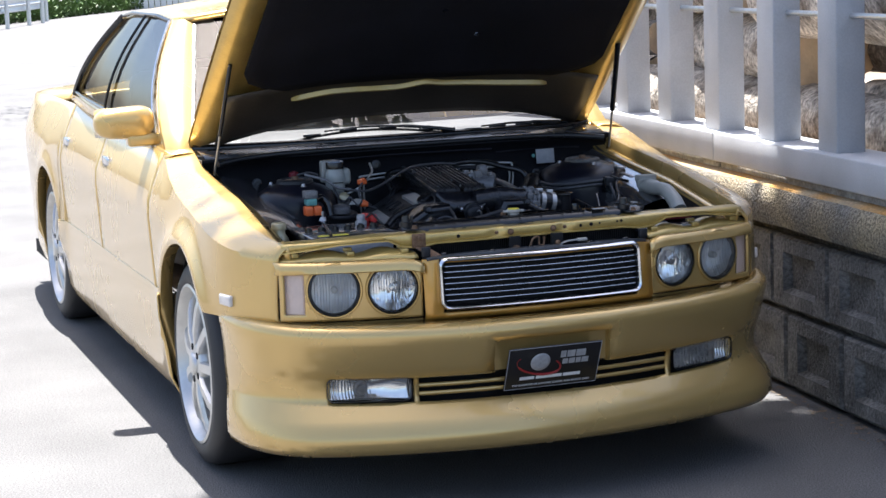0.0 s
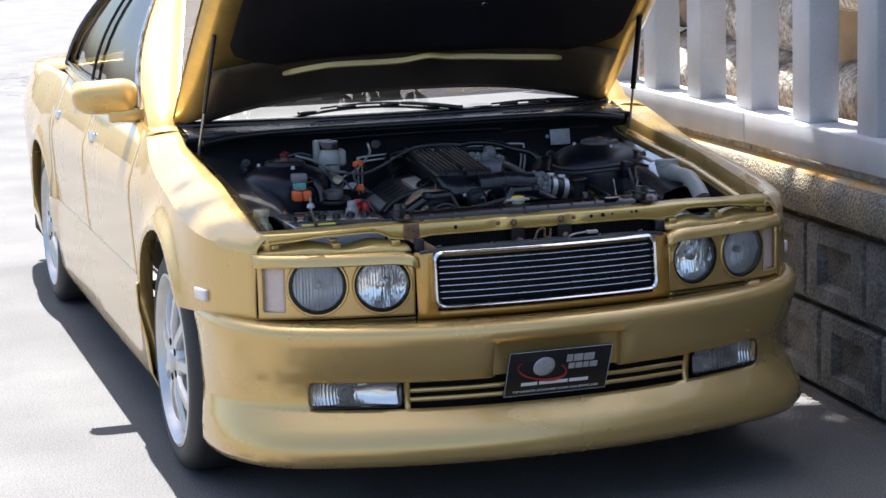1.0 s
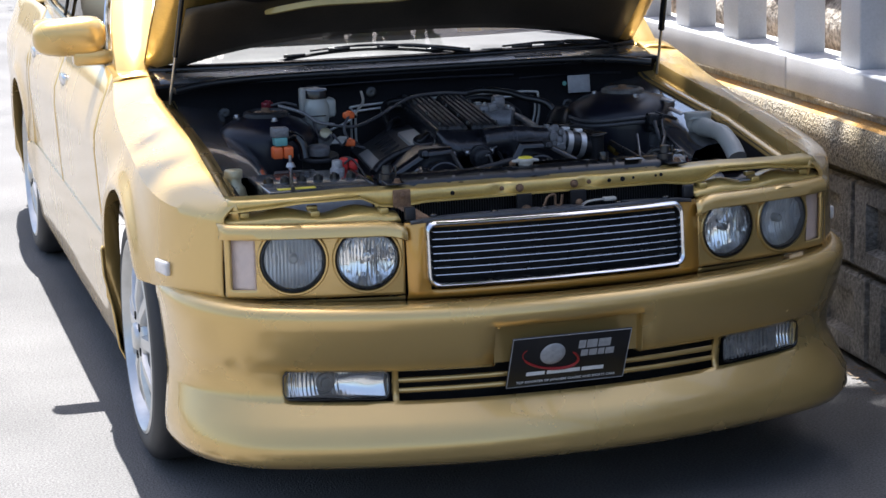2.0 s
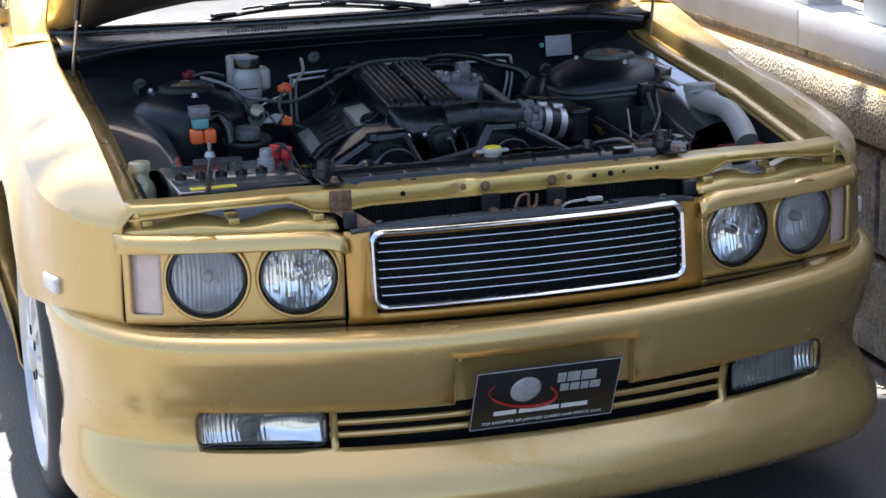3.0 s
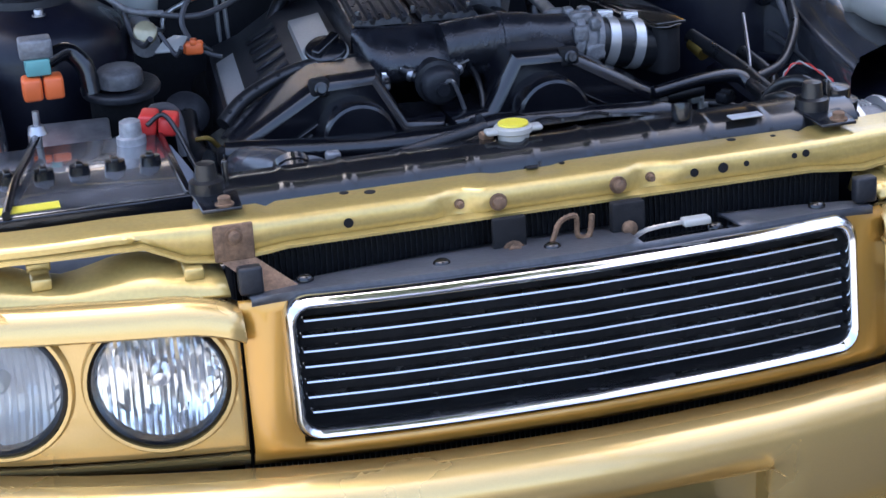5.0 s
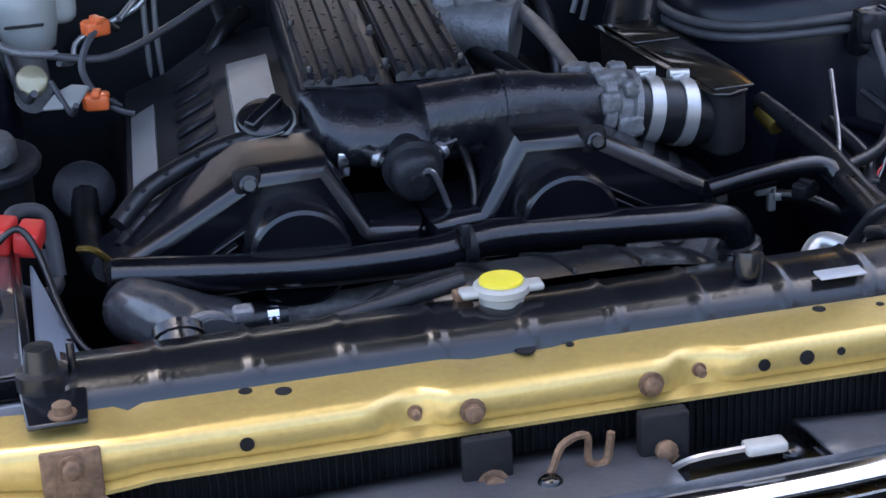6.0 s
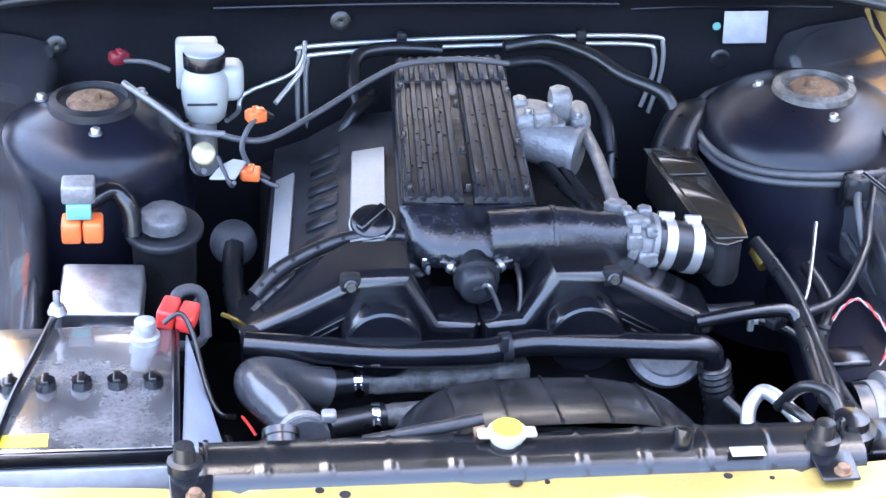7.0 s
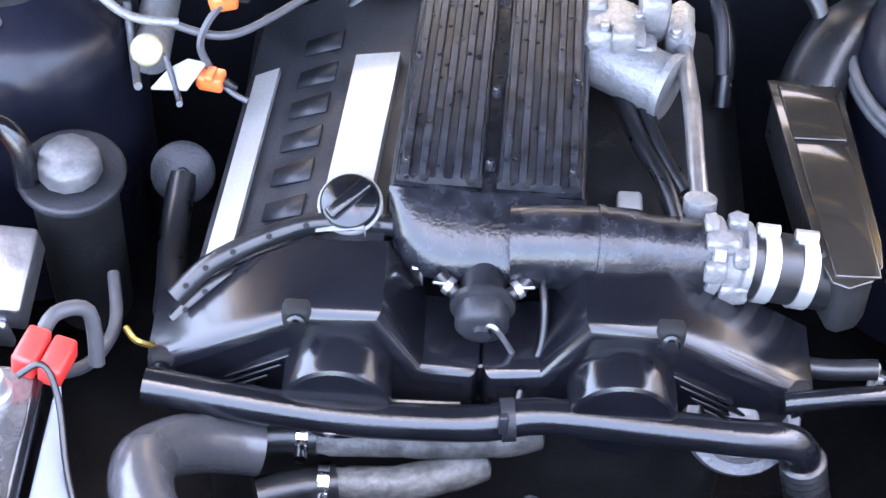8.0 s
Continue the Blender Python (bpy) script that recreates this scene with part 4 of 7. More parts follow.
for s in (-1, 1):
    bm = BM()
    rows = [[gpoint(s, t, u) for u in np.linspace(0, 1, 9)] for t in np.linspace(0, 1, 49)]

    def skip(i, j):
        return 2 <= i <= 44 and 1 <= j <= 7
    grid(bm, rows, skip)
    thicken(part("window_surround", bm, GOLD, car, "gold door frames and pillars"), 0.02)
    for a, b in ((2.1 / 48, 22.9 / 48), (23.1 / 48, 44.9 / 48)):
        bm = BM()
        grid(bm, [[gpoint(s, t, u) - Vector((s * 0.008, 0, 0)) for u in np.linspace(0.12, 0.99, 8)] for t in np.linspace(a, b, 13)])
        g = part("side_window", bm, TINT, car, "tinted side window")
        g.visible_shadow = False
    # black window mouldings and chrome waist strip
    for u0, nm in ((0.125, "waist_moulding"), (0.985, "drip_moulding")):
        bm = BM()
        tube(bm, [gpoint(s, t, u0) + Vector((s * 0.006, 0, 0)) for t in np.linspace(0.045, 0.93, 14)], 0.007, 6, 2)
        part(nm, bm, PLASTIC, car, "black window moulding")
    bm = BM()
    tube(bm, [gpoint(s, 0.042, u) + Vector((s * 0.006, -0.004, 0)) for u in np.linspace(0.1, 0.985, 6)], 0.006, 6, 2)
    part("pillar_moulding", bm, CHROME, car, "bright pillar moulding")
    bm = BM()
    tube(bm, [gpoint(s, 0.935, u) + Vector((s * 0.006, 0, 0)) for u in np.linspace(0.1, 0.985, 6)], 0.012, 6, 2)
    part("pillar_moulding", bm, PLASTIC, car, "black rear pillar moulding")
    bm = BM()
    tube(bm, [gpoint(s, 0.475, u) + Vector((s * 0.004, 0, 0)) for u in np.linspace(0.1, 0.985, 6)], 0.0055, 6, 2)
    part("centre_pillar", bm, PLASTIC, car, "black centre pillar")
    # door handles
    for y in (2.27, 3.18):
        z = 0.80
        x = half(y, z)
        bm = BM()
        box(bm, (-0.006, -0.060, -0.006), (0.014, 0.050, 0.024), 0.006, Matrix.Translation((s * x, y, z)))
        h = part("door_handle", bm, CHROME, car, "chrome pull door handle")
        bm = BM()
        box(bm, (-0.004, -0.040, -0.036), (0.0035, 0.045, 0.010), 0.003, Matrix.Translation((s * (x + 0.0), y, z)))
        part("handle_cup", bm, PLASTIC, h)
    if s > 0:
        continue
    # mirror
    mir = part("door_mirror", BM(), GOLD, car, "gold door mirror")
    bm = BM()
    rows = []
    for i in range(25):
        t = 0.5 - 0.5 * math.cos(math.pi * i / 24)
        x = lerp(0.775, 0.975, t)
        k = max(1 - abs(2 * t - 1) ** 4.5, 0.0) ** 0.42 + 0.02
        ring = []
        for j in range(28):
            a = 2 * math.pi * j / 28
            cy, cz = math.cos(a), math.sin(a)
            ring.append(Vector((s * x, 1.62 + 0.055 * k * math.copysign(abs(cy) ** 0.7, cy) * (1.0 if cy < 0 else 0.6), 0.992 + (0.058 - 0.012 * t) * k * math.copysign(abs(cz) ** 0.6, cz))))
        rows.append(ring + [ring[0]])
    grid(bm, rows)
    part("mirror_shell", bm, GOLD, mir)
    bm = BM()
    box(bm, (-0.07, -0.025, -0.03), (0.05, 0.03, 0.012), 0.008, Matrix.Translation((s * 0.80, 1.60, 0.945)))
    part("mirror_foot", bm, GOLD, mir)
    bm = BM()
    grid(bm, [[Vector((s * x, 1.656, z)) for x in (0.79, 0.965)] for z in (0.945, 1.04)])
    part("mirror_glass", bm, REFLECTOR, mir)

bm = BM()
rows = []
for t in np.linspace(0, 1, 17):
    L = gpoint(-1, t, 1.0)
    rows.append([Vector((lerp(L.x, -L.x, k / 16), L.y + 0.05 * (1 - 2 * t) * (-1) * math.sin(math.pi * k / 16), L.z + 0.055 * math.sin(math.pi * k / 16))) for k in range(17)])
grid(bm, rows)
thicken(part("roof", bm, GOLD, car, "gold roof panel"), 0.02)


def wpoint(k, u, lo, hi, bow):
    a, b = Vector((lo[0] * k, lo[1] - bow * (1 - k * k), lo[2])), Vector((hi[0] * k, hi[1] - bow * 0.8 * (1 - k * k), hi[2] + 0.03 * (1 - k * k)))
    return a.lerp(b, u)


bm = BM()
grid(bm, [[wpoint(k, u, (0.690, 1.43, 0.912), (0.560, 1.90, 1.292), 0.08) for k in np.linspace(-1, 1, 25)] for u in np.linspace(0, 1, 9)])
g = part("windscreen", bm, GLASS, car, "clear windscreen glass")
g.visible_shadow = False
bm = BM()
tube(bm, [wpoint(k, -0.01, (0.690, 1.43, 0.912), (0.560, 1.90, 1.292), 0.08) for k in np.linspace(-1, 1, 17)], 0.014, 8, 2)
part("screen_seal", bm, PLASTIC, car, "black windscreen seal")
for s in (-1, 1):
    edge = [wpoint(s, u, (0.690, 1.43, 0.912), (0.560, 1.90, 1.292), 0.08) for u in np.linspace(0, 1, 9)]
    bm = BM()
    tube(bm, edge, 0.006, 6, 2)
    part("screen_seal", bm, PLASTIC, car, "black windscreen seal")
    bm = BM()
    foot = [gpoint(s, 0, 0).lerp(edge[0], k) + Vector((0, -0.020 - 0.012 * math.sin(math.pi * k), -0.034)) for k in np.linspace(0, 1, 6)]
    grid(bm, [foot] + [[gpoint(s, 0, u).lerp(edge[i], k) + Vector((0, -0.012 * math.sin(math.pi * k), 0.008 * math.sin(math.pi * k))) for k in np.linspace(0, 1, 6)] for i, u in enumerate(np.linspace(0, 1, 9))])
    part("front_pillar", bm, GOLD, car, "gold windscreen pillar")
bm = BM()
grid(bm, [[wpoint(k, u, (0.745, 3.62, 0.955), (0.595, 2.99, 1.305), -0.1) for k in np.linspace(-1, 1, 17)] for u in np.linspace(0, 1, 7)])
g = part("rear_window", bm, TINT, car, "tinted rear window")
g.visible_shadow = False
# scuttle corners that close the wing to the pillar
for s in (-1, 1):
    rows = []
    for y in np.linspace(1.35, 1.56, 8):
        zt = interp(y, ZTOP)
        rows.append([Vector((s * 0.675, y, 0.895 + 0.1 * (y - 1.35))), Vector((s * 0.72, y, 0.906 + 0.06 * (y - 1.35))), Vector((s * 0.765, y, 0.904 + 0.06 * (y - 1.35))), Vector((s * (half(y, zt) + 0.001), y, zt + 0.001))])
    bm = BM()
    grid(bm, rows)
    thicken(part("scuttle_corner", bm, GOLD, car), 0.004)
# deck, tail and rear bumper
bm = BM()
rows = []
for y, z, w in ((3.60, 0.955, 0.76), (3.95, 0.975, 0.75), (4.3, 0.975, 0.73), (4.66, 0.965, 0.71), (4.72, 0.94, 0.70), (4.76, 0.75, 0.72), (4.77, 0.5, 0.73), (4.80, 0.45, 0.76), (4.80, 0.25, 0.76), (4.74, 0.2, 0.74)):
    if z > 0.9:
        w, z = half(y, interp(y, ZTOP)) - 0.004, interp(y, ZTOP) + 0.002
    rows.append([Vector((w * k, y + (0.05 * (1 - k * k) if y > 4.5 else 0), z + 0.03 * (1 - k ** 4))) for k in np.linspace(-1, 1, 17)])
grid(bm, rows)
thicken(part("boot_lid", bm, GOLD, car, "gold boot lid and tail"), 0.01)
# cabin: floor, dashboard, seats, wheel
cab = part("cabin", BM(), SEATS, car, "dark cabin interior")
bm = BM()
box(bm, (-0.76, 1.45, 0.30), (0.76, 3.75, 0.36))
part("cabin_floor", bm, SEATS, cab)
bm = BM()
box(bm, (-0.72, 1.48, 0.62), (0.72, 2.0, 0.915), 0.05)
part("dashboard", bm, DASHM, cab, "grey dashboard top")
for x in (-0.37, 0.37):
    for y in (2.25, 3.1):
        bm = BM()
        box(bm, (x - 0.25, y, 0.4), (x + 0.25, y + 0.5, 0.56), 0.05)
        box(bm, (x - 0.24, 0, 0), (x + 0.24, 0.13, 0.62), 0.05, pose(0, y + 0.47, 0.5, -14, 0, 0))
        box(bm, (x - 0.13, 0.0, 0.66), (x + 0.13, 0.1, 0.82), 0.04, pose(0, y + 0.47, 0.5, -14, 0, 0))
        part("seat", bm, SEATS, cab, "dark fabric seat")
bm = BM()
pts = [(-0.37 + 0.18 * math.cos(a), 2.02 - 0.07 * math.sin(a), 0.86 + 0.165 * math.sin(a)) for a in np.linspace(0, 2 * math.pi, 33)]
tube(bm, pts, 0.014, 8, 1, caps=False)
part("steering_wheel", bm, PLASTIC, cab, "black steering wheel")
bm = BM()
box(bm, (-0.78, 0.9, 0.16), (0.78, 4.7, 0.22))
part("underbody", bm, BAYDARK, car, "dark underbody")

# bonnet, propped open
HOOD = pose(0, 1.47, 0.90, -37.5, 0, 0)   # local -y runs from the hinge to the front edge
HL = 1.17
hood = part("bonnet", BM(), GOLD, car, "open gold bonnet lined with black felt")


def hpt(k, t, d=0.0):
    w = lerp(0.70, 0.66, t ** 2)
    return HOOD @ Vector((k * w, -t * HL - 0.045 * (1 - k * k) * t - 0.155 * (1 - abs(k) ** 3) * (1 - t) ** 3, d + 0.02 * (1 - k * k)))


bm = BM()
grid(bm, [[hpt(k, t, 0.012) for k in np.linspace(-1, 1, 21)] for t in np.linspace(0, 1, 17)])
part("outer_skin", bm, GOLD, hood)
bm = BM()
rows = []
for t in np.linspace(0.0, 1.0, 25):
    row = []
    for k in np.linspace(-1, 1, 41):
        e = min((1 - abs(k)) * 0.70, t * HL, (1 - t) * HL)
        d = -0.004 - 0.03 * max(0, math.sin(min(e / 0.11, 1) * math.pi))
        row.append(hpt(k, t, d))
    rows.append(row)
grid(bm, rows)
part("inner_frame", bm, GOLD_IN, hood, "gold pressed inner frame")
bm = BM()
rows = []
for t in np.linspace(0.285, 0.97, 19):
    row = []
    kk = 0.86 - 0.22 * max(0.0, (0.40 - t) / 0.115) ** 2
    for k in np.linspace(-kk, kk, 31):
        row.append(hpt(k, t, -0.045 - 0.005 * noise.noise(Vector((k * 3, t * 4, 0)))))
    rows.append(row)
grid(bm, rows)
thicken(part("felt_liner", bm, FELT, hood, "black felt bonnet liner"), 0.012)
bm = BM()
rows = []
for t in np.linspace(0.03, 0.29, 9):
    rows.append([hpt(k, t, -0.040 - 0.006 * math.sin(math.pi * (t - 0.03) / 0.26)) for k in np.linspace(-0.90, 0.90, 31)])
grid(bm, rows)
thicken(part("lower_panel", bm, LOWPAN, hood, "dull dark lower bonnet panel"), 0.004)
# wavy gold brace below the liner's lower edge
bm = BM()
rows = []
for k in np.linspace(-0.60, 0.64, 63):
    e = min(1.0, (k + 0.60) / 0.03 + 0.15, (0.64 - k) / 0.03 + 0.15)
    t = 0.236 + 0.016 * math.exp(-((k - 0.02) / 0.07) ** 2) + 0.004 * math.sin(k * 11) - 0.010 * max(0.0, -k - 0.42) / 0.18
    rows.append([hpt(k, t - 0.009 * e, -0.048), hpt(k, t - 0.004 * e, -0.058 - 0.004 * e), hpt(k, t + 0.003 * e, -0.058 - 0.004 * e), hpt(k, t + 0.009 * e, -0.048)])
grid(bm, rows)
part("brace", bm, GOLD_IN, hood, "wavy gold inner brace")
for x, t in ((-0.02, 0.62), (0.18, 0.50)):
    bm = BM()
    lathe(bm, [(0.006, 0), (0.012, -0.004), (0.010, -0.010), (0.0, -0.012)], hpt(x, t, -0.047), HOOD.to_3x3() @ Vector((0, 0, 1)), 12)
    part("liner_clip", bm, CHROME if x > 0 else PLASTIC, hood)
# gas struts
for s in (-1, 1):
    a, b = Vector((s * 0.675, 1.20, 0.845)), hpt(s * 0.93, 0.44, -0.03)
    bm = BM()
    cyl(bm, a, a.lerp(b, 0.45), 0.004, seg=8)
    st = part("gas_strut", bm, STEEL, car, "gas strut holding the bonnet")
    bm = BM()
    cyl(bm, a.lerp(b, 0.36), b, 0.0065 if s < 0 else 0.009, seg=12)
    part("strut_body", bm, PLASTIC, st, "black strut cylinder")
# cowl, wipers
bm = BM()
rows = []
for t, dz in ((0, 0.0), (0.15, 0.01), (0.6, 0.012), (1.0, 0.0)):
    rows.append([Vector((0.685 * k, lerp(1.272, 1.46, t) - 0.08 * (1 - k * k) * t, 0.888 + dz * 0.6 + 0.018 * t)) for k in np.linspace(-1, 1, 25)])
grid(bm, rows)
cowl = thicken(part("cowl", bm, COWLM, car, "black cowl panel below the windscreen"), 0.004)
for x0 in (-0.31, 0.30):
    for k in range(18):
        bm = BM()
        x = x0 + k * 0.0078
        box(bm, (x, 1.305, 0.897), (x + 0.0035, 1.340, 0.9025))
        part("cowl_slat", bm, PLASTIC_DUSTY, cowl)


def on_screen(x, lift):
    """A point just before the windscreen, lift above its base."""
    k = x / 0.69
    return Vector((x, 1.43 - 0.08 * (1 - k * k) + 1.1 * lift - 0.02, 0.90 + lift))


for x0, x1, h in ((-0.37, 0.17, 0.034), (0.20, 0.60, 0.014)):
    wp = part("wiper", BM(), PLASTIC, car, "black windscreen wiper")
    bm = BM()
    tube(bm, [on_screen(lerp(x0, x1, q), h * math.sin(math.pi * lerp(0.12, 0.93, q)) + 0.004) for q in np.linspace(0, 1, 9)], 0.0045, 6, 3)
    part("wiper_blade", bm, HOSE, wp, "black rubber wiper blade")
    bm = BM()
    tube(bm, [on_screen(lerp(x0, x1, q), h * math.sin(math.pi * lerp(0.12, 0.93, q)) + 0.016) + Vector((0, -0.014, 0)) for q in (0.2, 0.45, 0.7, 0.85, 1.02)], [0.003, 0.004, 0.006, 0.007, 0.009], 8, 5)
    part("wiper_arm", bm, PLASTIC, wp, "glossy black wiper arm")
    for q in (0.12, 0.35, 0.6, 0.85):
        bm = BM()
        c = on_screen(lerp(x0, x1, q), h * math.sin(math.pi * lerp(0.12, 0.93, q)) + 0.009)
        box(bm, (-0.03, -0.012, -0.003), (0.03, -0.004, 0.006), 0.002, Matrix.Translation(c))
        part("blade_bracket", bm, PLASTIC, wp)
bm = BM()
tube(bm, [(0.655 * k, 1.372 - 0.03 * (1 - k * k), 0.901) for k in np.linspace(-1, 1, 15)], 0.007, 8, 3)
part("bonnet_seal", bm, PLASTIC, car, "black rubber bonnet seal")

# ---- engine bay ----
# inner wings, firewall and bay floor
for s in (-1, 1):
    bm = BM()
    rows = []
    for y in np.linspace(0.27, 1.38, 13):
        zi = interp(y, ZIN) - 0.036
        rows.append([Vector((s * 0.66, y, zi)), Vector((s * 0.635, y, zi - 0.02)), Vector((s * 0.62, y, zi - 0.10)), Vector((s * 0.57, y, 0.40))])
    grid(bm, rows)
    part("inner_wing", bm, FIREM, car, "black painted inner wing")
    bm = BM()
    box(bm, (s * 0.545 - 0.005, 0.33, 0.14), (s * 0.545 + 0.005, 1.28, 0.42), 0.002)
    part("wheel_liner", bm, BAYDARK, car, "dark wheel arch liner")
bm = BM()
rows = []
for z, y in ((0.25, 1.22), (0.62, 1.25), (0.78, 1.277), (0.835, 1.282), (0.862, 1.270), (0.880, 1.250), (0.887, 1.252), (0.888, 1.37)):
    rows.append([Vector((0.70 * k, y, z)) for k in np.linspace(-1, 1, 17)])
grid(bm, rows)
part("firewall", bm, FIREM, car, "black painted firewall")
bm = BM()
tube(bm, [Vector((0.66 * k, 1.256 - 0.05 * k ** 6, 0.892 - 0.016 * k ** 6)) for k in np.linspace(-1, 1, 17)], 0.010, 8, 3)
part("cowl_seal", bm, HOSE, car, "rubber bonnet seal")
bm = BM()
box(bm, (-0.62, 0.28, 0.28), (0.62, 1.25, 0.33))
part("bay_floor", bm, BAYDARK, car, "grimy bay floor")

# radiator support beam: a pressed channel with pockets, a joint and flared ends
bm = BM()
rows = []
for x in np.linspace(-0.70, 0.70, 141):
    out = abs(x)
    yb = 0.228 + 0.012 * max(0, (out - 0.30) / 0.15) + 0.05 * max(0, (out - 0.45) / 0.25) ** 2
    k = min(max((out - 0.28) / 0.12, 0.0), 1.0)
    h = interp(out, [(0.28, 0.028), (0.34, 0.036), (0.38, 0.032), (0.42, 0.014), (0.55, 0.012), (0.62, 0.018), (0.70, 0.024)])
    zt = lerp(0.7485, 0.750, k) - 0.012 * max(0, (out - 0.45) / 0.25)
    pocket = 0.010 * min(max((0.020 - abs(out - 0.103)) / 0.006, 0.0), 1.0)
    dent = 0.003 * min(max((0.05 - abs(x + 0.02)) / 0.02, 0.0), 1.0) + (0.004 if abs(out - 0.290) < 0.006 else 0.0)
    rows.append([Vector((x, yb + 0.054, zt - 0.010)), Vector((x, yb + 0.052, zt + 0.001 - dent)), Vector((x, yb + 0.028, zt - dent)), Vector((x, yb + 0.010 + pocket, zt - 0.0005)), Vector((x, yb + 0.003 + pocket, zt - 0.003)),
                 Vector((x, yb + pocket, zt - 0.008)), Vector((x, yb + pocket, zt - h + 0.006)), Vector((x, yb + 0.003 + pocket * 0.6, zt - h + 0.002)), Vector((x, yb - 0.006, zt - h)), Vector((x, yb - 0.006, zt - h - 0.003)), Vector((x, yb + 0.02, zt - h - 0.003))])
grid(bm, rows)
beam = thicken(part("radiator_support", bm, GOLD_IN, car, "gold radiator support beam with bolt holes"), 0.002)
# near-black discs on face and top stand in for the shade of holes
for x, z, r in ((-0.217, 0.733, 0.005), (0.150, 0.734, 0.0045), (0.182, 0.735, 0.0055), (0.208, 0.736, 0.003), (0.262, 0.737, 0.003), (0.275, 0.738, 0.004)):
    bm = BM()
    lathe(bm, [(r, 0.0), (r, 0.0012), (0.0, 0.0012)], (x, 0.2275, z), (0, -1, 0), 16)
    part("hole_disc", bm, BAYDARK, beam)
for x, y, r in ((-0.21, 0.27, 0.005), (-0.185, 0.262, 0.006), (-0.010, 0.272, 0.007), (0.022, 0.270, 0.003), (0.21, 0.268, 0.005), (0.255, 0.262, 0.003)):
    bm = BM()
    lathe(bm, [(r, 0.0), (r, 0.0012), (0.0, 0.0012)], (x, y + 0.004, 0.7483), (0, 0, 1), 16)
    part("hole_disc", bm, BAYDARK, beam)


def bolt(at, axis, r, parent, material=RUST):
    bm = BM()
    lathe(bm, [(r * 1.5, 0.0), (r * 1.5, 0.002), (r, 0.002), (r, 0.008), (r * 0.8, 0.009), (0.0, 0.009)], at, axis, 12)
    return part("bolt", bm, material, parent)


for x in (-0.10, -0.062, 0.066, 0.105):
    bolt((x, 0.227 if abs(x) < 0.09 else 0.238, 0.733), (0, -1, 0), 0.0062 if abs(x) < 0.09 else 0.0035, beam)
# radiator core behind the beam and condenser before it
bm = BM()
box(bm, (-0.33, 0.285, 0.36), (0.33, 0.335, 0.745), 0.004)
rad = part("radiator", bm, BAYDARK, car, "black radiator with plastic header tank")
bm = BM()
rows = []
for x in np.linspace(-0.33, 0.36, 139):
    rib = 0.0022 if round((x + 0.33) / 0.005) % 13 == 0 else 0
    rows.append([Vector((x, 0.277, 0.735)), Vector((x, 0.279, 0.752 + rib)), Vector((x, 0.290, 0.763 + rib)), Vector((x, 0.312, 0.768 + rib)), Vector((x, 0.340, 0.766 + rib)), Vector((x, 0.357, 0.752)), Vector((x, 0.362, 0.72)), Vector((x, 0.362, 0.66))])
grid(bm, rows)
part("header_tank", bm, TANKM, rad, "black ribbed header tank")


def hump(x, t):
    """The fan shroud's domed top: x across the car, t from the tank to its back edge."""
    e = max(1 - abs((x - 0.050) / 0.182) ** 3.2, 0.0) ** 0.5
    return Vector((x, lerp(0.345, 0.385 + 0.140 * e, t), 0.700 + (0.070 - 0.058 * t ** 1.4) * e * (1 if t < 1 else 0.82) - 0.02 * (1 - e)))


bm = BM()
grid(bm, [[hump(x, t) for t in (0.0, 0.12, 0.28, 0.45, 0.62, 0.78, 0.9, 0.97, 1.0)] + [hump(x, 1.0) + Vector((0, 0.003, -0.07))] for x in np.linspace(-0.132, 0.232, 45)])
part("shroud_dome", bm, TANKM, rad, "black ribbed dome of the fan shroud")
for x in (-0.060, -0.005, 0.050, 0.104, 0.158):
    bm = BM()
    tube(bm, [hump(x + 0.004 * t, t) + Vector((0, 0, 0.001)) for t in (0.04, 0.28, 0.45, 0.62, 0.78, 0.9, 0.97)], 0.0022, 6, 3)
    part("tank_rib", bm, PLASTIC, rad)
cap = part("radiator_cap", BM(), CHROME, rad, "yellow-topped radiator cap")
bm = BM()
lathe(bm, [(0.016, -0.014), (0.017, -0.004), (0.0205, -0.002), (0.0205, 0.003), (0.018, 0.005), (0.0, 0.006)], (-0.014, 0.324, 0.777), (0, 0, 1), 24)
for s in (-1, 1):
    box(bm, (-0.014 + s * 0.022 - 0.009, 0.324 - 0.008, 0.7735), (-0.014 + s * 0.022 + 0.009, 0.324 + 0.008, 0.7795), 0.0028)
part("cap_body", bm, WHITEPL, cap, "pale metal cap with ears")
bm = BM()
lathe(bm, [(0.0165, 0.0), (0.016, 0.002), (0.0, 0.0025)], (-0.014, 0.324, 0.7825), (0, 0, 1), 24)
part("cap_label", bm, YELLOW, cap, "yellow cap label")


def inset(pts, d):
    """The outline drawn in by d all round."""
    out = []
    n = len(pts)
    area = sum(pts[i][0] * pts[(i + 1) % n][1] - pts[(i + 1) % n][0] * pts[i][1] for i in range(n))
    for i in range(n):
        p, q, r = (Vector(pts[(i + k) % n]) for k in (-1, 0, 1))
        a, b = (q - p).normalized(), (r - q).normalized()
        na, nb = Vector((-a.y, a.x)), Vector((-b.y, b.x))
        w = (na + nb).normalized()
        out.append(tuple(q + w * (d if area > 0 else -d) / max(w.dot(na), 0.4)))
    return out


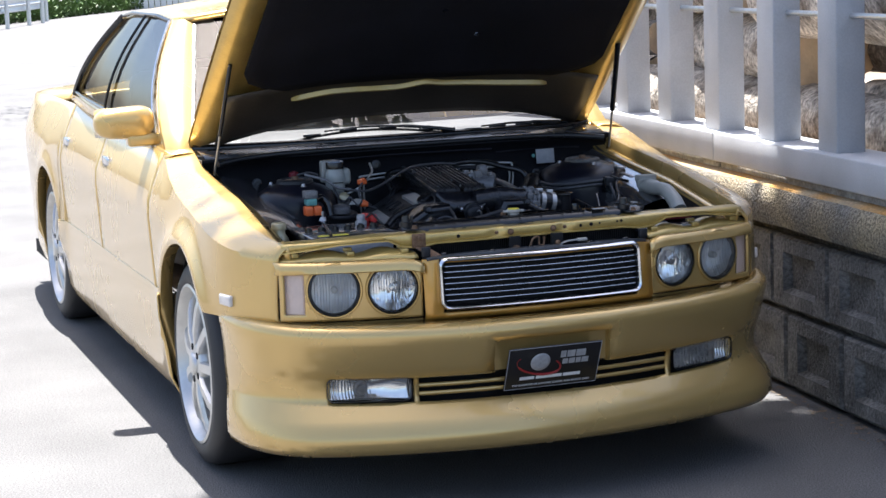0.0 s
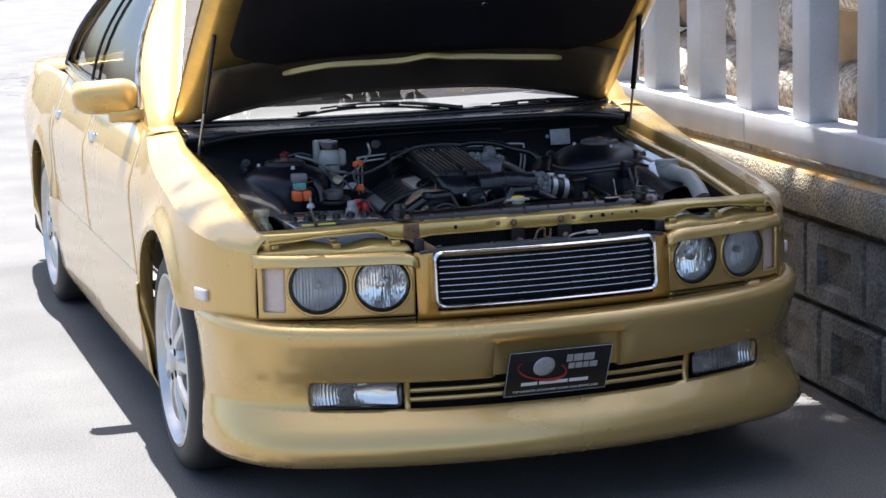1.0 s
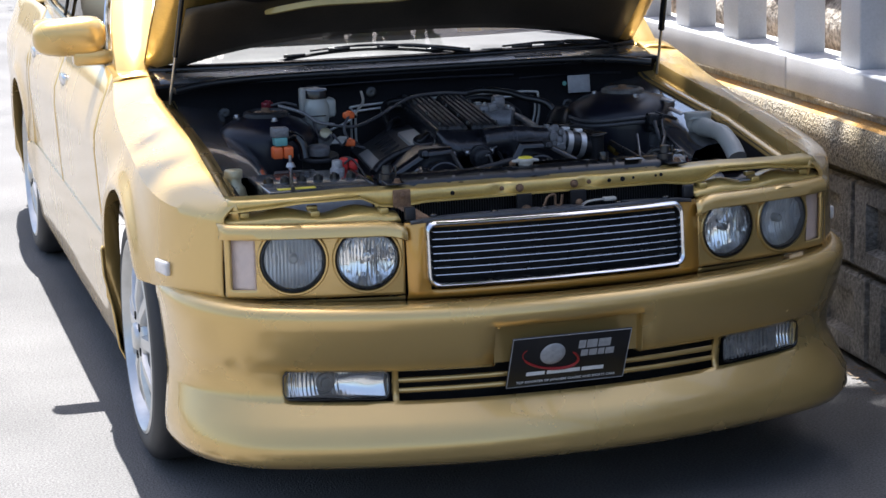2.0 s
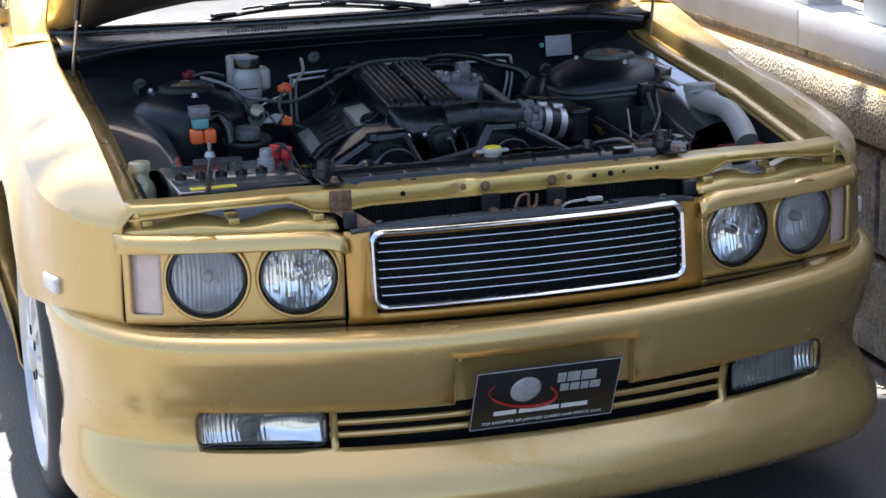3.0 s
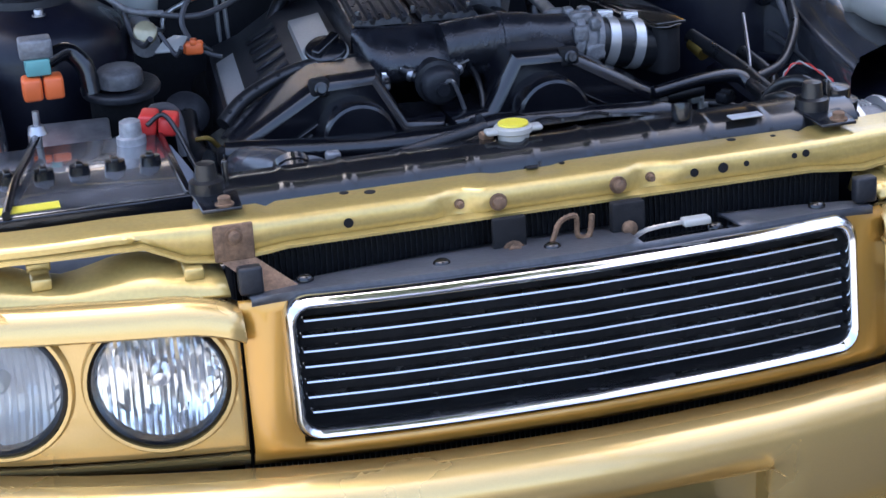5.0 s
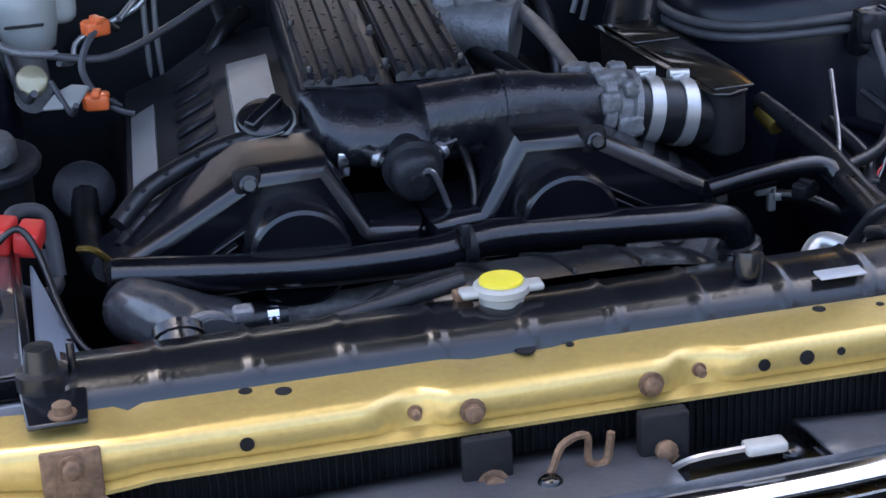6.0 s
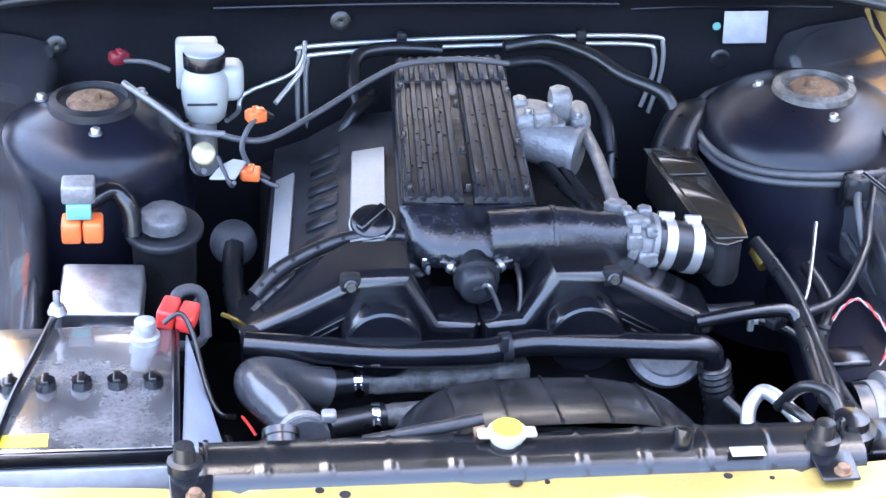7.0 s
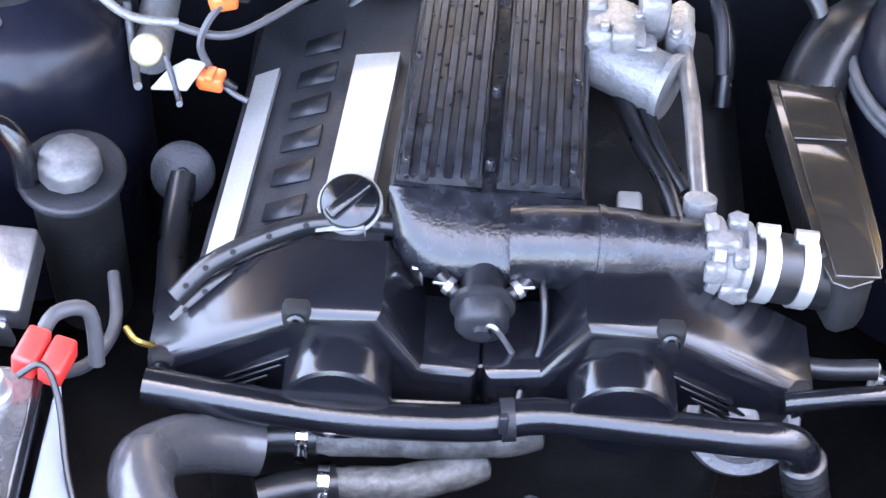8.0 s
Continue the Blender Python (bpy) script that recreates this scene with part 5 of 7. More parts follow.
def timing_cover(s):
    """One cam belt cover: a flat roof, a broad chamfer and a round drum before its face."""
    root = part("timing_cover", BM(), COVERM, eng, "satin black timing belt cover")
    root.location = (0.007, 0.033, -0.008)
    cx = 0.002
    pts = [(0.288, 0.668), (0.290, 0.690), (0.156, 0.768), (0.086, 0.770), (0.050, 0.704), (0.0015, 0.701), (0.0015, 0.646), (0.288, 0.640)]
    bm = BM()
    rings = []
    for d, y in ((0.0150, 0.643), (0.0140, 0.641), (0.0085, 0.6425), (0.0045, 0.6455), (0.0018, 0.6500), (0.0003, 0.656), (0.0, 0.664), (0.0, 0.728), (0.006, 0.735)):
        rings.append([bm.verts.new((cx + s * x, y, z)) for x, z in inset(pts, d)])
    for a, b in zip(rings[1:], rings[2:]):
        for k in range(len(pts)):
            bm.faces.new((a[k], a[(k + 1) % len(pts)], b[(k + 1) % len(pts)], b[k]))
    for a, b in ((rings[0], rings[1]),):
        for k in range(len(pts)):
            bm.faces.new((a[k], a[(k + 1) % len(pts)], b[(k + 1) % len(pts)], b[k]))
    bm.faces.new(rings[0])
    bm.faces.new(rings[-1])
    es = [e for e in bm.edges if len(e.link_faces) == 2 and e.calc_face_angle(0) > 0.6]
    bmesh.ops.bevel(bm, geom=es, offset=0.0022, segments=2, affect="EDGES", profile=0.5)
    part("cover_shell", bm, COVERM, root, "", 34)
    bm = BM()
    lathe(bm, [(0.047, -0.01), (0.047, 0.040), (0.0455, 0.044), (0.042, 0.046), (0.0, 0.046)], (cx + s * 0.122, 0.645, 0.698), (0, -1, 0), 40)
    part("cam_bulge", bm, COVERM, root, "round drum on the cover's face", 25)
    for x, z in ((0.158, 0.757), (0.276, 0.687)):
        bm = BM()
        box(bm, (-0.0125, -0.006, -0.011), (0.0125, 0.012, 0.0125), 0.005, Matrix.Translation((cx + s * x, 0.647, z)))
        part("bolt_pocket", bm, BAYDARK, root, "dark bolt pocket")
        bm = BM()
        lathe(bm, [(0.0085, 0), (0.0085, 0.005), (0.006, 0.006), (0.0055, 0.010), (0.0, 0.010)], (cx + s * x, 0.641, z + 0.001), (0, -1, 0.3), 12)
        part("cover_bolt", bm, PLASTIC, root)
    for k in range(4):
        bm = BM()
        o = Vector((cx + s * (0.190 + 0.012 * k), 0.641, 0.664 + 0.012 * (3 - k) - 0.010 * k * 0.3))
        box(bm, (-0.035, -0.003, -0.0018), (0.035, 0.003, 0.0018), 0.001, Matrix.Translation(o) @ Matrix.Rotation(s * radians(30), 4, "Y"))
        part("rib", bm, COVERM, root)


eng = part("engine", BM(), BLACKPAINT, car, "black V6 engine with ribbed intake plenum")
bm = BM()
box(bm, (-0.24, 0.70, 0.36), (0.24, 1.2, 0.66), 0.02)
part("block", bm, BAYDARK, eng, "dark engine block")
for s in (-1, 1):
    timing_cover(s)
# valley between the covers
bm = BM()
prism(bm, [Vector((x, 0.66, z)) for x, z in ((-0.045, 0.64), (-0.045, 0.690), (-0.012, 0.690), (0.02, 0.690), (0.055, 0.690), (0.055, 0.64))], (0, 0.06, 0), 0.004)
part("valley_cover", bm, PLASTIC, eng).location = (0.005, 0.033, -0.008)

# intake plenum: body, rounded nose, two ribbed lids
PLF, PLB = [(-0.074, 0.792), (0.089, 0.787)], [(-0.052, 0.822), (0.096, 0.824)]


def plen(u, v, d=0.0):
    """On the plenum's top: u across (0 to 1), v from front to back."""
    a = Vector((lerp(PLF[0][0], PLF[1][0], u), 0.806, lerp(PLF[0][1], PLF[1][1], u)))
    b = Vector((lerp(PLB[0][0], PLB[1][0], u), 1.17, lerp(PLB[0][1], PLB[1][1], u)))
    return a.lerp(b, v) + Vector((0, 0, d))


plenum = part("intake_plenum", BM(), BLACKPAINT, eng, "worn black ribbed intake plenum")
bm = BM()
rows = []
for v in np.linspace(0, 1, 9):
    rows.append([plen(-0.03, v, -0.11), plen(-0.04, v, -0.02), plen(-0.02, v, -0.006), plen(0.0, v, -0.004), plen(0.5, v, -0.010), plen(1.0, v, -0.004), plen(1.02, v, -0.006), plen(1.04, v, -0.02), plen(1.03, v, -0.11)])
grid(bm, rows)
# rounded nose that turns down at the front
nose_rows = []
for a in np.linspace(0, 125, 13):
    q = radians(a)
    nose_rows.append([plen(u, 0, 0) + Vector((0, -0.060 * math.sin(q) * (1 - max(1 - 2 * (u + 0.03) / 1.06, 0.0) ** 4) ** 0.5, -0.040 + 0.034 * math.cos(q) - 0.012 * math.sin(q))) for u in np.linspace(-0.03, 1.03, 25)])
grid(bm, nose_rows)
for u in (-0.03, 1.03):
    bm.faces.new([bm.verts.new(r[0 if u < 0 else -1]) for r in nose_rows] + [bm.verts.new(plen(u, 0, -0.12))])
part("plenum_body", bm, BLACKPAINT, plenum)
for u0, u1 in ((0.0, 0.465), (0.545, 1.0)):
    for v0, v1 in ((0.015, 0.80), (0.815, 0.99)):
        bm = BM()
        n = 50
        rows = []
        for i in range(n + 1):
            u = lerp(u0, u1, i / n)
            ph = (i / n * 5) % 1
            h = 0.006 if 0.26 < ph < 0.76 else 0.001
            if i in (0, n):
                h = -0.006
            rows.append([plen(u, v0, -0.006), plen(u, v0 + 0.004, h * 0.4), plen(u, v0 + 0.03, h)] + [plen(u, lerp(v0 + 0.03, v1 - 0.02, k / 6), h) for k in range(1, 7)] + [plen(u, v1, h * 0.4), plen(u, v1, -0.006)])
        grid(bm, rows)
        part("ribbed_lid", bm, WETLID, plenum, "worn ribbed black lid", 25)
for u, v in ((0.50, 0.06), (0.50, 0.30), (0.50, 0.62), (0.05, 0.05), (0.95, 0.05), (0.96, 0.35), (0.03, 0.4), (0.03, 0.75), (0.97, 0.7)):
    bolt(plen(u, v, 0.002), (0, 0, 1), 0.0034, plenum, BLACKPAINT)
for k, (u, v) in enumerate(((0.15, 0.03), (0.4, 0.03), (0.7, 0.03))):
    bm = BM()
    lathe(bm, [(0.007, -0.006), (0.006, 0.002), (0.0, 0.003)], plen(u, v, 0.0), (0, -0.3, 1), 10)
    part("stud", bm, BAYDARK, plenum)

# throttle pipe, throttle body, clamped hose
bm = BM()
tube(bm, [(0.03, 0.775, 0.752), (0.10, 0.775, 0.756), (0.15, 0.776, 0.752), (0.205, 0.779, 0.746)], [0.036, 0.036, 0.033, 0.031], 20, 4)
tp = part("throttle_pipe", bm, BLACKPAINT, eng, "black throttle pipe")
bm = BM()
lathe(bm, [(0.034, -0.004), (0.038, -0.003), (0.038, 0.003), (0.034, 0.004)], (0.106, 0.775, 0.756), (1, 0.02, -0.06), 24)
part("pipe_flange", bm, BLACKPAINT, tp)
bm = BM()
lathe(bm, [(0.028, -0.020), (0.036, -0.018), (0.037, -0.008), (0.031, -0.004), (0.031, 0.010), (0.036, 0.012), (0.036, 0.019), (0.028, 0.021)], (0.217, 0.780, 0.744), (1, 0.05, -0.18), 24)
tb = part("throttle_body", bm, CASTALU, eng, "bare cast alloy throttle body")
for k, (o, sz) in enumerate((((-0.004, -0.012, 0.031), (0.015, 0.009, 0.008)), ((0.010, 0.014, 0.030), (0.009, 0.008, 0.009)), ((-0.010, -0.030, 0.014), (0.010, 0.007, 0.011)), ((0.008, -0.030, -0.010), (0.013, 0.007, 0.010)),
                               ((-0.014, 0.006, 0.035), (0.006, 0.010, 0.007)), ((0.012, -0.022, 0.024), (0.007, 0.008, 0.008)))):
    bm = BM()
    lump(bm, Vector((0.217, 0.780, 0.744)) + Vector(o), sz, k + 0.5)
    part("body_lug", bm, CASTALU, tb)
bm = BM()
cyl(bm, (0.234, 0.781, 0.740), (0.312, 0.785, 0.724), 0.0315, seg=32)
ih = part("intake_hose", bm, HOSE, eng, "black rubber intake hose")
for x in (0.252, 0.287):
    bm = BM()
    o = Vector((x, 0.7815 + (x - 0.25) * 0.05, 0.7365 - (x - 0.25) * 0.2))
    lathe(bm, [(0.032, -0.007), (0.0335, -0.007), (0.0335, 0.007), (0.032, 0.007)], o, (1, 0.05, -0.2), 36)
    cyl(bm, o + Vector((-0.008, 0.010, 0.036)), o + Vector((0.012, 0.010, 0.034)), 0.0055, seg=10)
    box(bm, (-0.006, 0.002, 0.029), (0.006, 0.016, 0.037), 0.002, Matrix.Translation(o))
    part("hose_clamp", bm, ALU, ih, "shiny worm-drive hose clamp")
# intake duct box
duct = part("intake_duct", BM(), PLASTIC, eng, "glossy black intake duct box")
duct.location = (-0.008, 0.0, 0.0)
outl = [(0.276, 1.010), (0.350, 1.010), (0.367, 0.800), (0.365, 0.768), (0.353, 0.748), (0.331, 0.738), (0.315, 0.745), (0.307, 0.772)]
# body sides get matte near-black, so their shade is in the colour
bm = BM()
prism(bm, [Vector((x, y, 0.690)) for x, y in inset(outl, 0.007)], (0, 0, 0.063), 0.004, 2)
part("duct_body", bm, BAYDARK, duct)
bm = BM()
prism(bm, [Vector((x, y, 0.7535)) for x, y in inset(outl, 0.002)], (0, 0, 0.003), 0.0014)
part("duct_lid", bm, DUCTM, duct, "glossy lid with a raised rim")
for y0, y1 in ((0.925, 1.000), (0.752, 0.918)):
    panel = [(0.276 + 0.031 * (1.01 - y) / 0.24 + 0.010, y) for y in (y1, y0)] + [(0.350 + 0.016 * (1.01 - y) / 0.21 - 0.010, y) for y in (y0, y1)]
    bm = BM()
    prism(bm, [Vector((x, y, 0.7565)) for x, y in panel], (0, 0, 0.003), 0.0014)
    part("duct_panel", bm, DUCTM, duct)
bm = BM()
tube(bm, [(0.318, 0.985, 0.70), (0.33, 1.03, 0.74), (0.36, 1.08, 0.76), (0.40, 1.12, 0.74)], [0.035, 0.034, 0.03, 0.03], 14, 5)
part("duct_neck", bm, HOSE, duct, "black rubber duct neck")

# left rocker cover with silver strips and oil cap
rc = part("rocker_cover", BM(), PLASTIC, eng, "black rocker cover with silver strips")
prof = [(-0.075, 0.66), (-0.082, 0.748), (-0.150, 0.742), (-0.205, 0.708), (-0.250, 0.692), (-0.262, 0.60)]


def rcp(x, z, v):
    y = lerp(0.775, 1.13, v)
    return Vector((x + 0.030 * v, y, z + 0.012 * v))


bm = BM()
grid(bm, [[rcp(x, z, v) for x, z in prof] for v in np.linspace(0, 1, 7)])
bm.faces.new([bm.verts.new(rcp(x, z, 0)) for x, z in prof])
part("cover_body", bm, PLASTIC_DUSTY, rc)
for (xa, za), (xb, zb), m2, v1 in (((-0.098, 0.7535), (-0.144, 0.7470), STRIPM, 0.66), ((-0.218, 0.706), (-0.246, 0.694), STRIPM, 0.72)):
    bm = BM()
    rows = []
    for v in np.linspace(0.01, v1, 5):
        rows.append([rcp(xa, za - 0.008, v), rcp(xa - 0.002, za + 0.004, v), rcp(xb + 0.002, zb + 0.004, v), rcp(xb, zb - 0.008, v)])
    grid(bm, rows)
    part("silver_strip", bm, m2, rc, "brushed silver strip")
for k in range(6):
    bm = BM()
    v = 0.10 + k * 0.125
    grid(bm, [[rcp(-0.160, 0.7375, v), rcp(-0.198, 0.7145, v + 0.03)], [rcp(-0.160, 0.7375, v + 0.075), rcp(-0.198, 0.7145, v + 0.09)]])
    thicken(part("raised_bar", bm, PLASTIC_DUSTY, rc, "raised emblem bar"), 0.0015, 1.0)
cap2 = part("oil_cap", BM(), PLASTIC, eng, "black oil filler cap with pale rim")
oc, on = Vector((-0.113, 0.806, 0.762)), Vector((-0.10, -0.45, 1)).normalized()
bm = BM()
lathe(bm, [(0.028, -0.012), (0.0292, 0.0), (0.0275, 0.002), (0.026, 0.0)], oc, on, 36)
part("cap_rim", bm, WHITEPL, cap2, "pale cap rim")
bm = BM()
lathe(bm, [(0.0268, -0.01), (0.0264, 0.004), (0.024, 0.007), (0.0, 0.008)], oc, on, 36)
box(bm, (-0.0065, -0.0235, 0.006), (0.0065, 0.0235, 0.016), 0.003, Matrix.Translation(oc) @ on.to_track_quat("Z", "Y").to_matrix().to_4x4() @ Matrix.Rotation(radians(-35), 4, "Z"))
part("cap_grip", bm, PLASTIC, cap2)
bm = BM()
grid(bm, [[Vector((x, y, z)) for x, z in ((0.10, 0.70), (0.15, 0.715), (0.23, 0.69), (0.27, 0.60))] for y in (0.78, 1.15)])
part("rocker_cover", bm, BAYDARK, eng, "dark rocker cover")

# ventilation hose with holes and its parallel
for dz, dy, r in ((0.0, 0.0, 0.0095), (-0.018, -0.012, 0.008)):
    pts = [(-0.262, 0.712 + dy, 0.705 + dz), (-0.225, 0.740 + dy, 0.728 + dz), (-0.150, 0.768 + dy, 0.748 + dz), (-0.075, 0.772 + dy, 0.748 + dz), (-0.040, 0.765 + dy, 0.742 + dz)]
    if dy:
        pts = pts[:4]
    pts = [Vector(p) + Vector((0.0, 0.022, 0.0)) for p in pts]
    bm = BM()
    tube(bm, pts, r, 12, 8)
    h = part("vent_hose", bm, HOSE, eng, "black hose with a row of holes")
    for k, p in enumerate(spline(pts, 5)[2:-2:2]):
        bm = BM()
        lathe(bm, [(0.0028, 0), (0.0028, r + 0.001), (0.0, r + 0.0012)], p, (0, -0.75, 0.65), 8)
        part("hose_hole", bm, BAYDARK, h)
bm = BM()
lathe(bm, [(0.0105, -0.006), (0.0115, -0.006), (0.0115, 0.006), (0.0105, 0.006)], (-0.050, 0.768, 0.744), (1, -0.1, 0), 16)
box(bm, (-0.056, 0.752, 0.716), (-0.044, 0.76, 0.74), 0.002)
part("hose_clamp", bm, CHROME, eng, "bright hose clamp")
# pressure regulator in the valley
reg = part("pressure_regulator", BM(), CASTALU, eng, "round grey pressure regulator")
reg.location = (0.006, 0.030, -0.018)
rc0, rn = Vector((0.002, 0.692, 0.746)), Vector((0, -1.0, -0.14)).normalized()
bm = BM()
lathe(bm, [(0.020, -0.035), (0.021, -0.006), (0.0285, -0.004), (0.0285, 0.002), (0.0235, 0.004), (0.0235, 0.020), (0.019, 0.025), (0.009, 0.026), (0.008, 0.031), (0.0, 0.031)], rc0, rn, 32)
part("regulator_can", bm, PLASTIC_DUSTY, reg)
bm = BM()
tube(bm, [rc0 + rn * 0.02, rc0 + Vector((0.012, -0.03, 0.005)), (0.034, 0.672, 0.70), (0.038, 0.652, 0.69)], 0.0028, 6, 6)
part("vacuum_pipe", bm, STEEL, reg)
bm = BM()
tube(bm, [(0.05, 0.735, 0.758), (0.056, 0.70, 0.742), (0.054, 0.672, 0.715), (0.040, 0.652, 0.692), (0.036, 0.628, 0.675)], 0.004, 8, 6)
part("vacuum_hose", bm, HOSE, reg)
for s in (-1, 1):
    bm = BM()
    tube(bm, [rc0 + Vector((s * 0.014, 0.006, 0.0)), rc0 + Vector((s * 0.028, 0.012, 0.008)), rc0 + Vector((s * 0.038, 0.022, 0.014))], 0.007, 10, 4)
    part("regulator_port", bm, HOSE, reg)
    bm = BM()
    o = rc0 + Vector((s * 0.030, 0.014, 0.009))
    lathe(bm, [(0.0072, -0.003), (0.0085, -0.003), (0.0085, 0.003), (0.0072, 0.003)], o, (s, 0.6, 0.4), 14)
    cyl(bm, o + Vector((0, -0.004, 0.006)), o + Vector((s * 0.014, -0.008, 0.012)), 0.0014, seg=6)
    part("spring_clip", bm, STEEL, reg, "bright spring clip")

# long water pipe with corrugated elbow
bm = BM()
tube(bm, [(-0.280, 0.606, 0.706), (-0.19, 0.597, 0.700), (-0.10, 0.592, 0.694), (0.0, 0.595, 0.692), (0.06, 0.603, 0.697), (0.15, 0.600, 0.694), (0.225, 0.597, 0.690), (0.262, 0.598, 0.687), (0.281, 0.599, 0.678), (0.288, 0.600, 0.655)], 0.0165, 18, 6)
wp = part("water_pipe", bm, PLASTIC, eng, "long black water pipe")
wp.location = (0.004, 0.036, -0.012)
bm = BM()
tube(bm, [(0.287, 0.600, 0.662), (0.292, 0.600, 0.638), (0.300, 0.598, 0.605), (0.304, 0.594, 0.56)], 0.0185, 16, 6, ribs=0.14)
part("corrugated_elbow", bm, HOSE, wp, "black corrugated hose elbow")
bm = BM()
lathe(bm, [(0.0168, -0.006), (0.019, -0.006), (0.019, 0.006), (0.0168, 0.006)], (0.03, 0.599, 0.6945), (1, 0.1, 0.05), 18)
box(bm, (0.022, 0.577, 0.70), (0.03, 0.585, 0.722), 0.002)
part("pipe_clip", bm, PLASTIC_DUSTY, wp)
# upper radiator hose
bm = BM()
tube(bm, [(-0.180, 0.625, 0.640), (-0.205, 0.618, 0.650), (-0.238, 0.598, 0.672), (-0.263, 0.560, 0.696), (-0.258, 0.515, 0.710), (-0.238, 0.470, 0.716), (-0.223, 0.43, 0.718), (-0.216, 0.385, 0.728)], [0.026, 0.026, 0.026, 0.027, 0.026, 0.025, 0.025, 0.026], 18, 8)
rh = part("radiator_hose", bm, HOSEGREY, eng, "thick grey rubber radiator hose")
bm = BM()
lathe(bm, [(0.0262, -0.006), (0.0282, -0.006), (0.0282, 0.006), (0.0262, 0.006)], (-0.219, 0.408, 0.7225), (0.1, -1, 0.18), 24)
box(bm, (-0.200, 0.402, 0.741), (-0.184, 0.416, 0.753), 0.003)
part("hose_clamp", bm, CASTALU, rh, "steel hose clamp")
for shift, hose, outlet, o in ((
        Vector((0.005, 0.037, -0.020)), [(-0.188, 0.602, 0.655), (-0.161, 0.606, 0.655), (-0.134, 0.606, 0.655)], [(-0.142, 0.606, 0.655), (-0.123, 0.605, 0.655), (-0.046, 0.609, 0.655), (0.025, 0.616, 0.655), (0.059, 0.628, 0.655)], (-0.147, 0.608, 0.655)), (
        Vector((0.006, 0.047, -0.034)), [(-0.186, 0.554, 0.635), (-0.149, 0.566, 0.635), (-0.117, 0.573, 0.635)], [(-0.125, 0.573, 0.635), (-0.106, 0.573, 0.635), (-0.057, 0.577, 0.635), (-0.018, 0.591, 0.635), (0.012, 0.607, 0.635)], (-0.128, 0.573, 0.635))):
    bm = BM()
    hose, outlet = [Vector(p) + shift for p in hose], [Vector(p) + shift for p in outlet]
    tube(bm, hose, 0.0165, 14, 6)
    hs = part("coolant_hose", bm, HOSE, eng, "black coolant hose")
    o = Vector(o) + shift
    bm = BM()
    lathe(bm, [(0.0168, -0.005), (0.0185, -0.005), (0.0185, 0.005), (0.0168, 0.005)], o, (1, 0, 0), 18)
    cyl(bm, o + Vector((0.0, -0.016, 0.002)), o + Vector((0.0, -0.030, 0.002)), 0.006, seg=8)
    part("hose_clamp", bm, CHROME, hs, "bright hose clamp")
    bm = BM()
    tube(bm, outlet, [0.014, 0.0155, 0.017, 0.018, 0.013], 14, 6)
    part("water_outlet", bm, OUTLETM, eng, "dull grimy cast water outlet pipe")
# idler pulley and fan shroud
bm = BM()
lathe(bm, [(0.05, -0.012), (0.053, 0.0), (0.05, 0.006), (0.040, 0.007), (0.036, 0.0), (0.016, 0.0), (0.014, 0.008), (0.0, 0.009)], (0.240, 0.676, 0.652), (0.05, -0.75, 0.6), 36)
part("idler_pulley", bm, CASTALU, eng, "bare metal idler pulley")
bm = BM()
rows = []
for a in np.linspace(0, math.pi, 25):
    rows.append([Vector((0.02 + 0.27 * math.cos(a), 0.42, 0.43 + 0.26 * math.sin(a))), Vector((0.02 + 0.25 * math.cos(a), 0.44, 0.43 + 0.24 * math.sin(a))), Vector((0.02 + 0.20 * math.cos(a), 0.445, 0.43 + 0.19 * math.sin(a)))])
grid(bm, rows)
part("fan_shroud", bm, PLASTIC_DUSTY, car, "black fan shroud")
bm = BM()
box(bm, (-0.35, 0.36, 0.36), (0.36, 0.425, 0.66), 0.01)
part("shroud_back", bm, PLASTIC, car)

# alloy control valve, pipes and hoses at the back of the plenum
iv = part("idle_valve", BM(), CASTALU, eng, "bare alloy idle control valve")
iv.location = (-0.008, -0.010, 0.0)
bm = BM()
cyl(bm, (0.115, 1.02, 0.775), (0.178, 0.985, 0.770), 0.030, seg=24)
part("valve_barrel", bm, CASTALU, iv)
bm = BM()
lathe(bm, [(0.033, -0.004), (0.033, 0.004), (0.0, 0.005)], (0.180, 0.984, 0.770), (0.87, -0.48, -0.05), 24)
part("valve_casting", bm, CASTALU, iv)
for k, (c, sz) in enumerate((((0.128, 1.030, 0.795), (0.030, 0.030, 0.020)), ((0.165, 1.045, 0.808), (0.015, 0.016, 0.026)), ((0.192, 1.045, 0.783), (0.014, 0.026, 0.024)), ((0.136, 1.005, 0.808), (0.012, 0.011, 0.013)),
                             ((0.150, 1.010, 0.792), (0.018, 0.014, 0.012)), ((0.112, 1.050, 0.806), (0.010, 0.012, 0.014)))):
    bm = BM()
    lump(bm, c, sz, k * 1.9 + 3.0)
    part("valve_casting", bm, CASTALU, iv)
for c in ((0.118, 1.012, 0.814), (0.150, 1.030, 0.812), (0.186, 1.022, 0.802)):
    bolt(c, (0, -0.2, 1), 0.0045, iv, STEEL)
bm = BM()
tube(bm, [(0.195, 1.02, 0.785), (0.200, 0.95, 0.782), (0.202, 0.88, 0.775), (0.204, 0.835, 0.768)], 0.0085, 12, 5)
part("valve_pipe", bm, STEEL, iv)
bm = BM()
lathe(bm, [(0.012, -0.012), (0.015, -0.008), (0.015, 0.006), (0.009, 0.010), (0.0, 0.011)], (0.204, 0.832, 0.768), (0, 0.3, 1), 16)
part("pipe_joint", bm, CASTALU, iv)
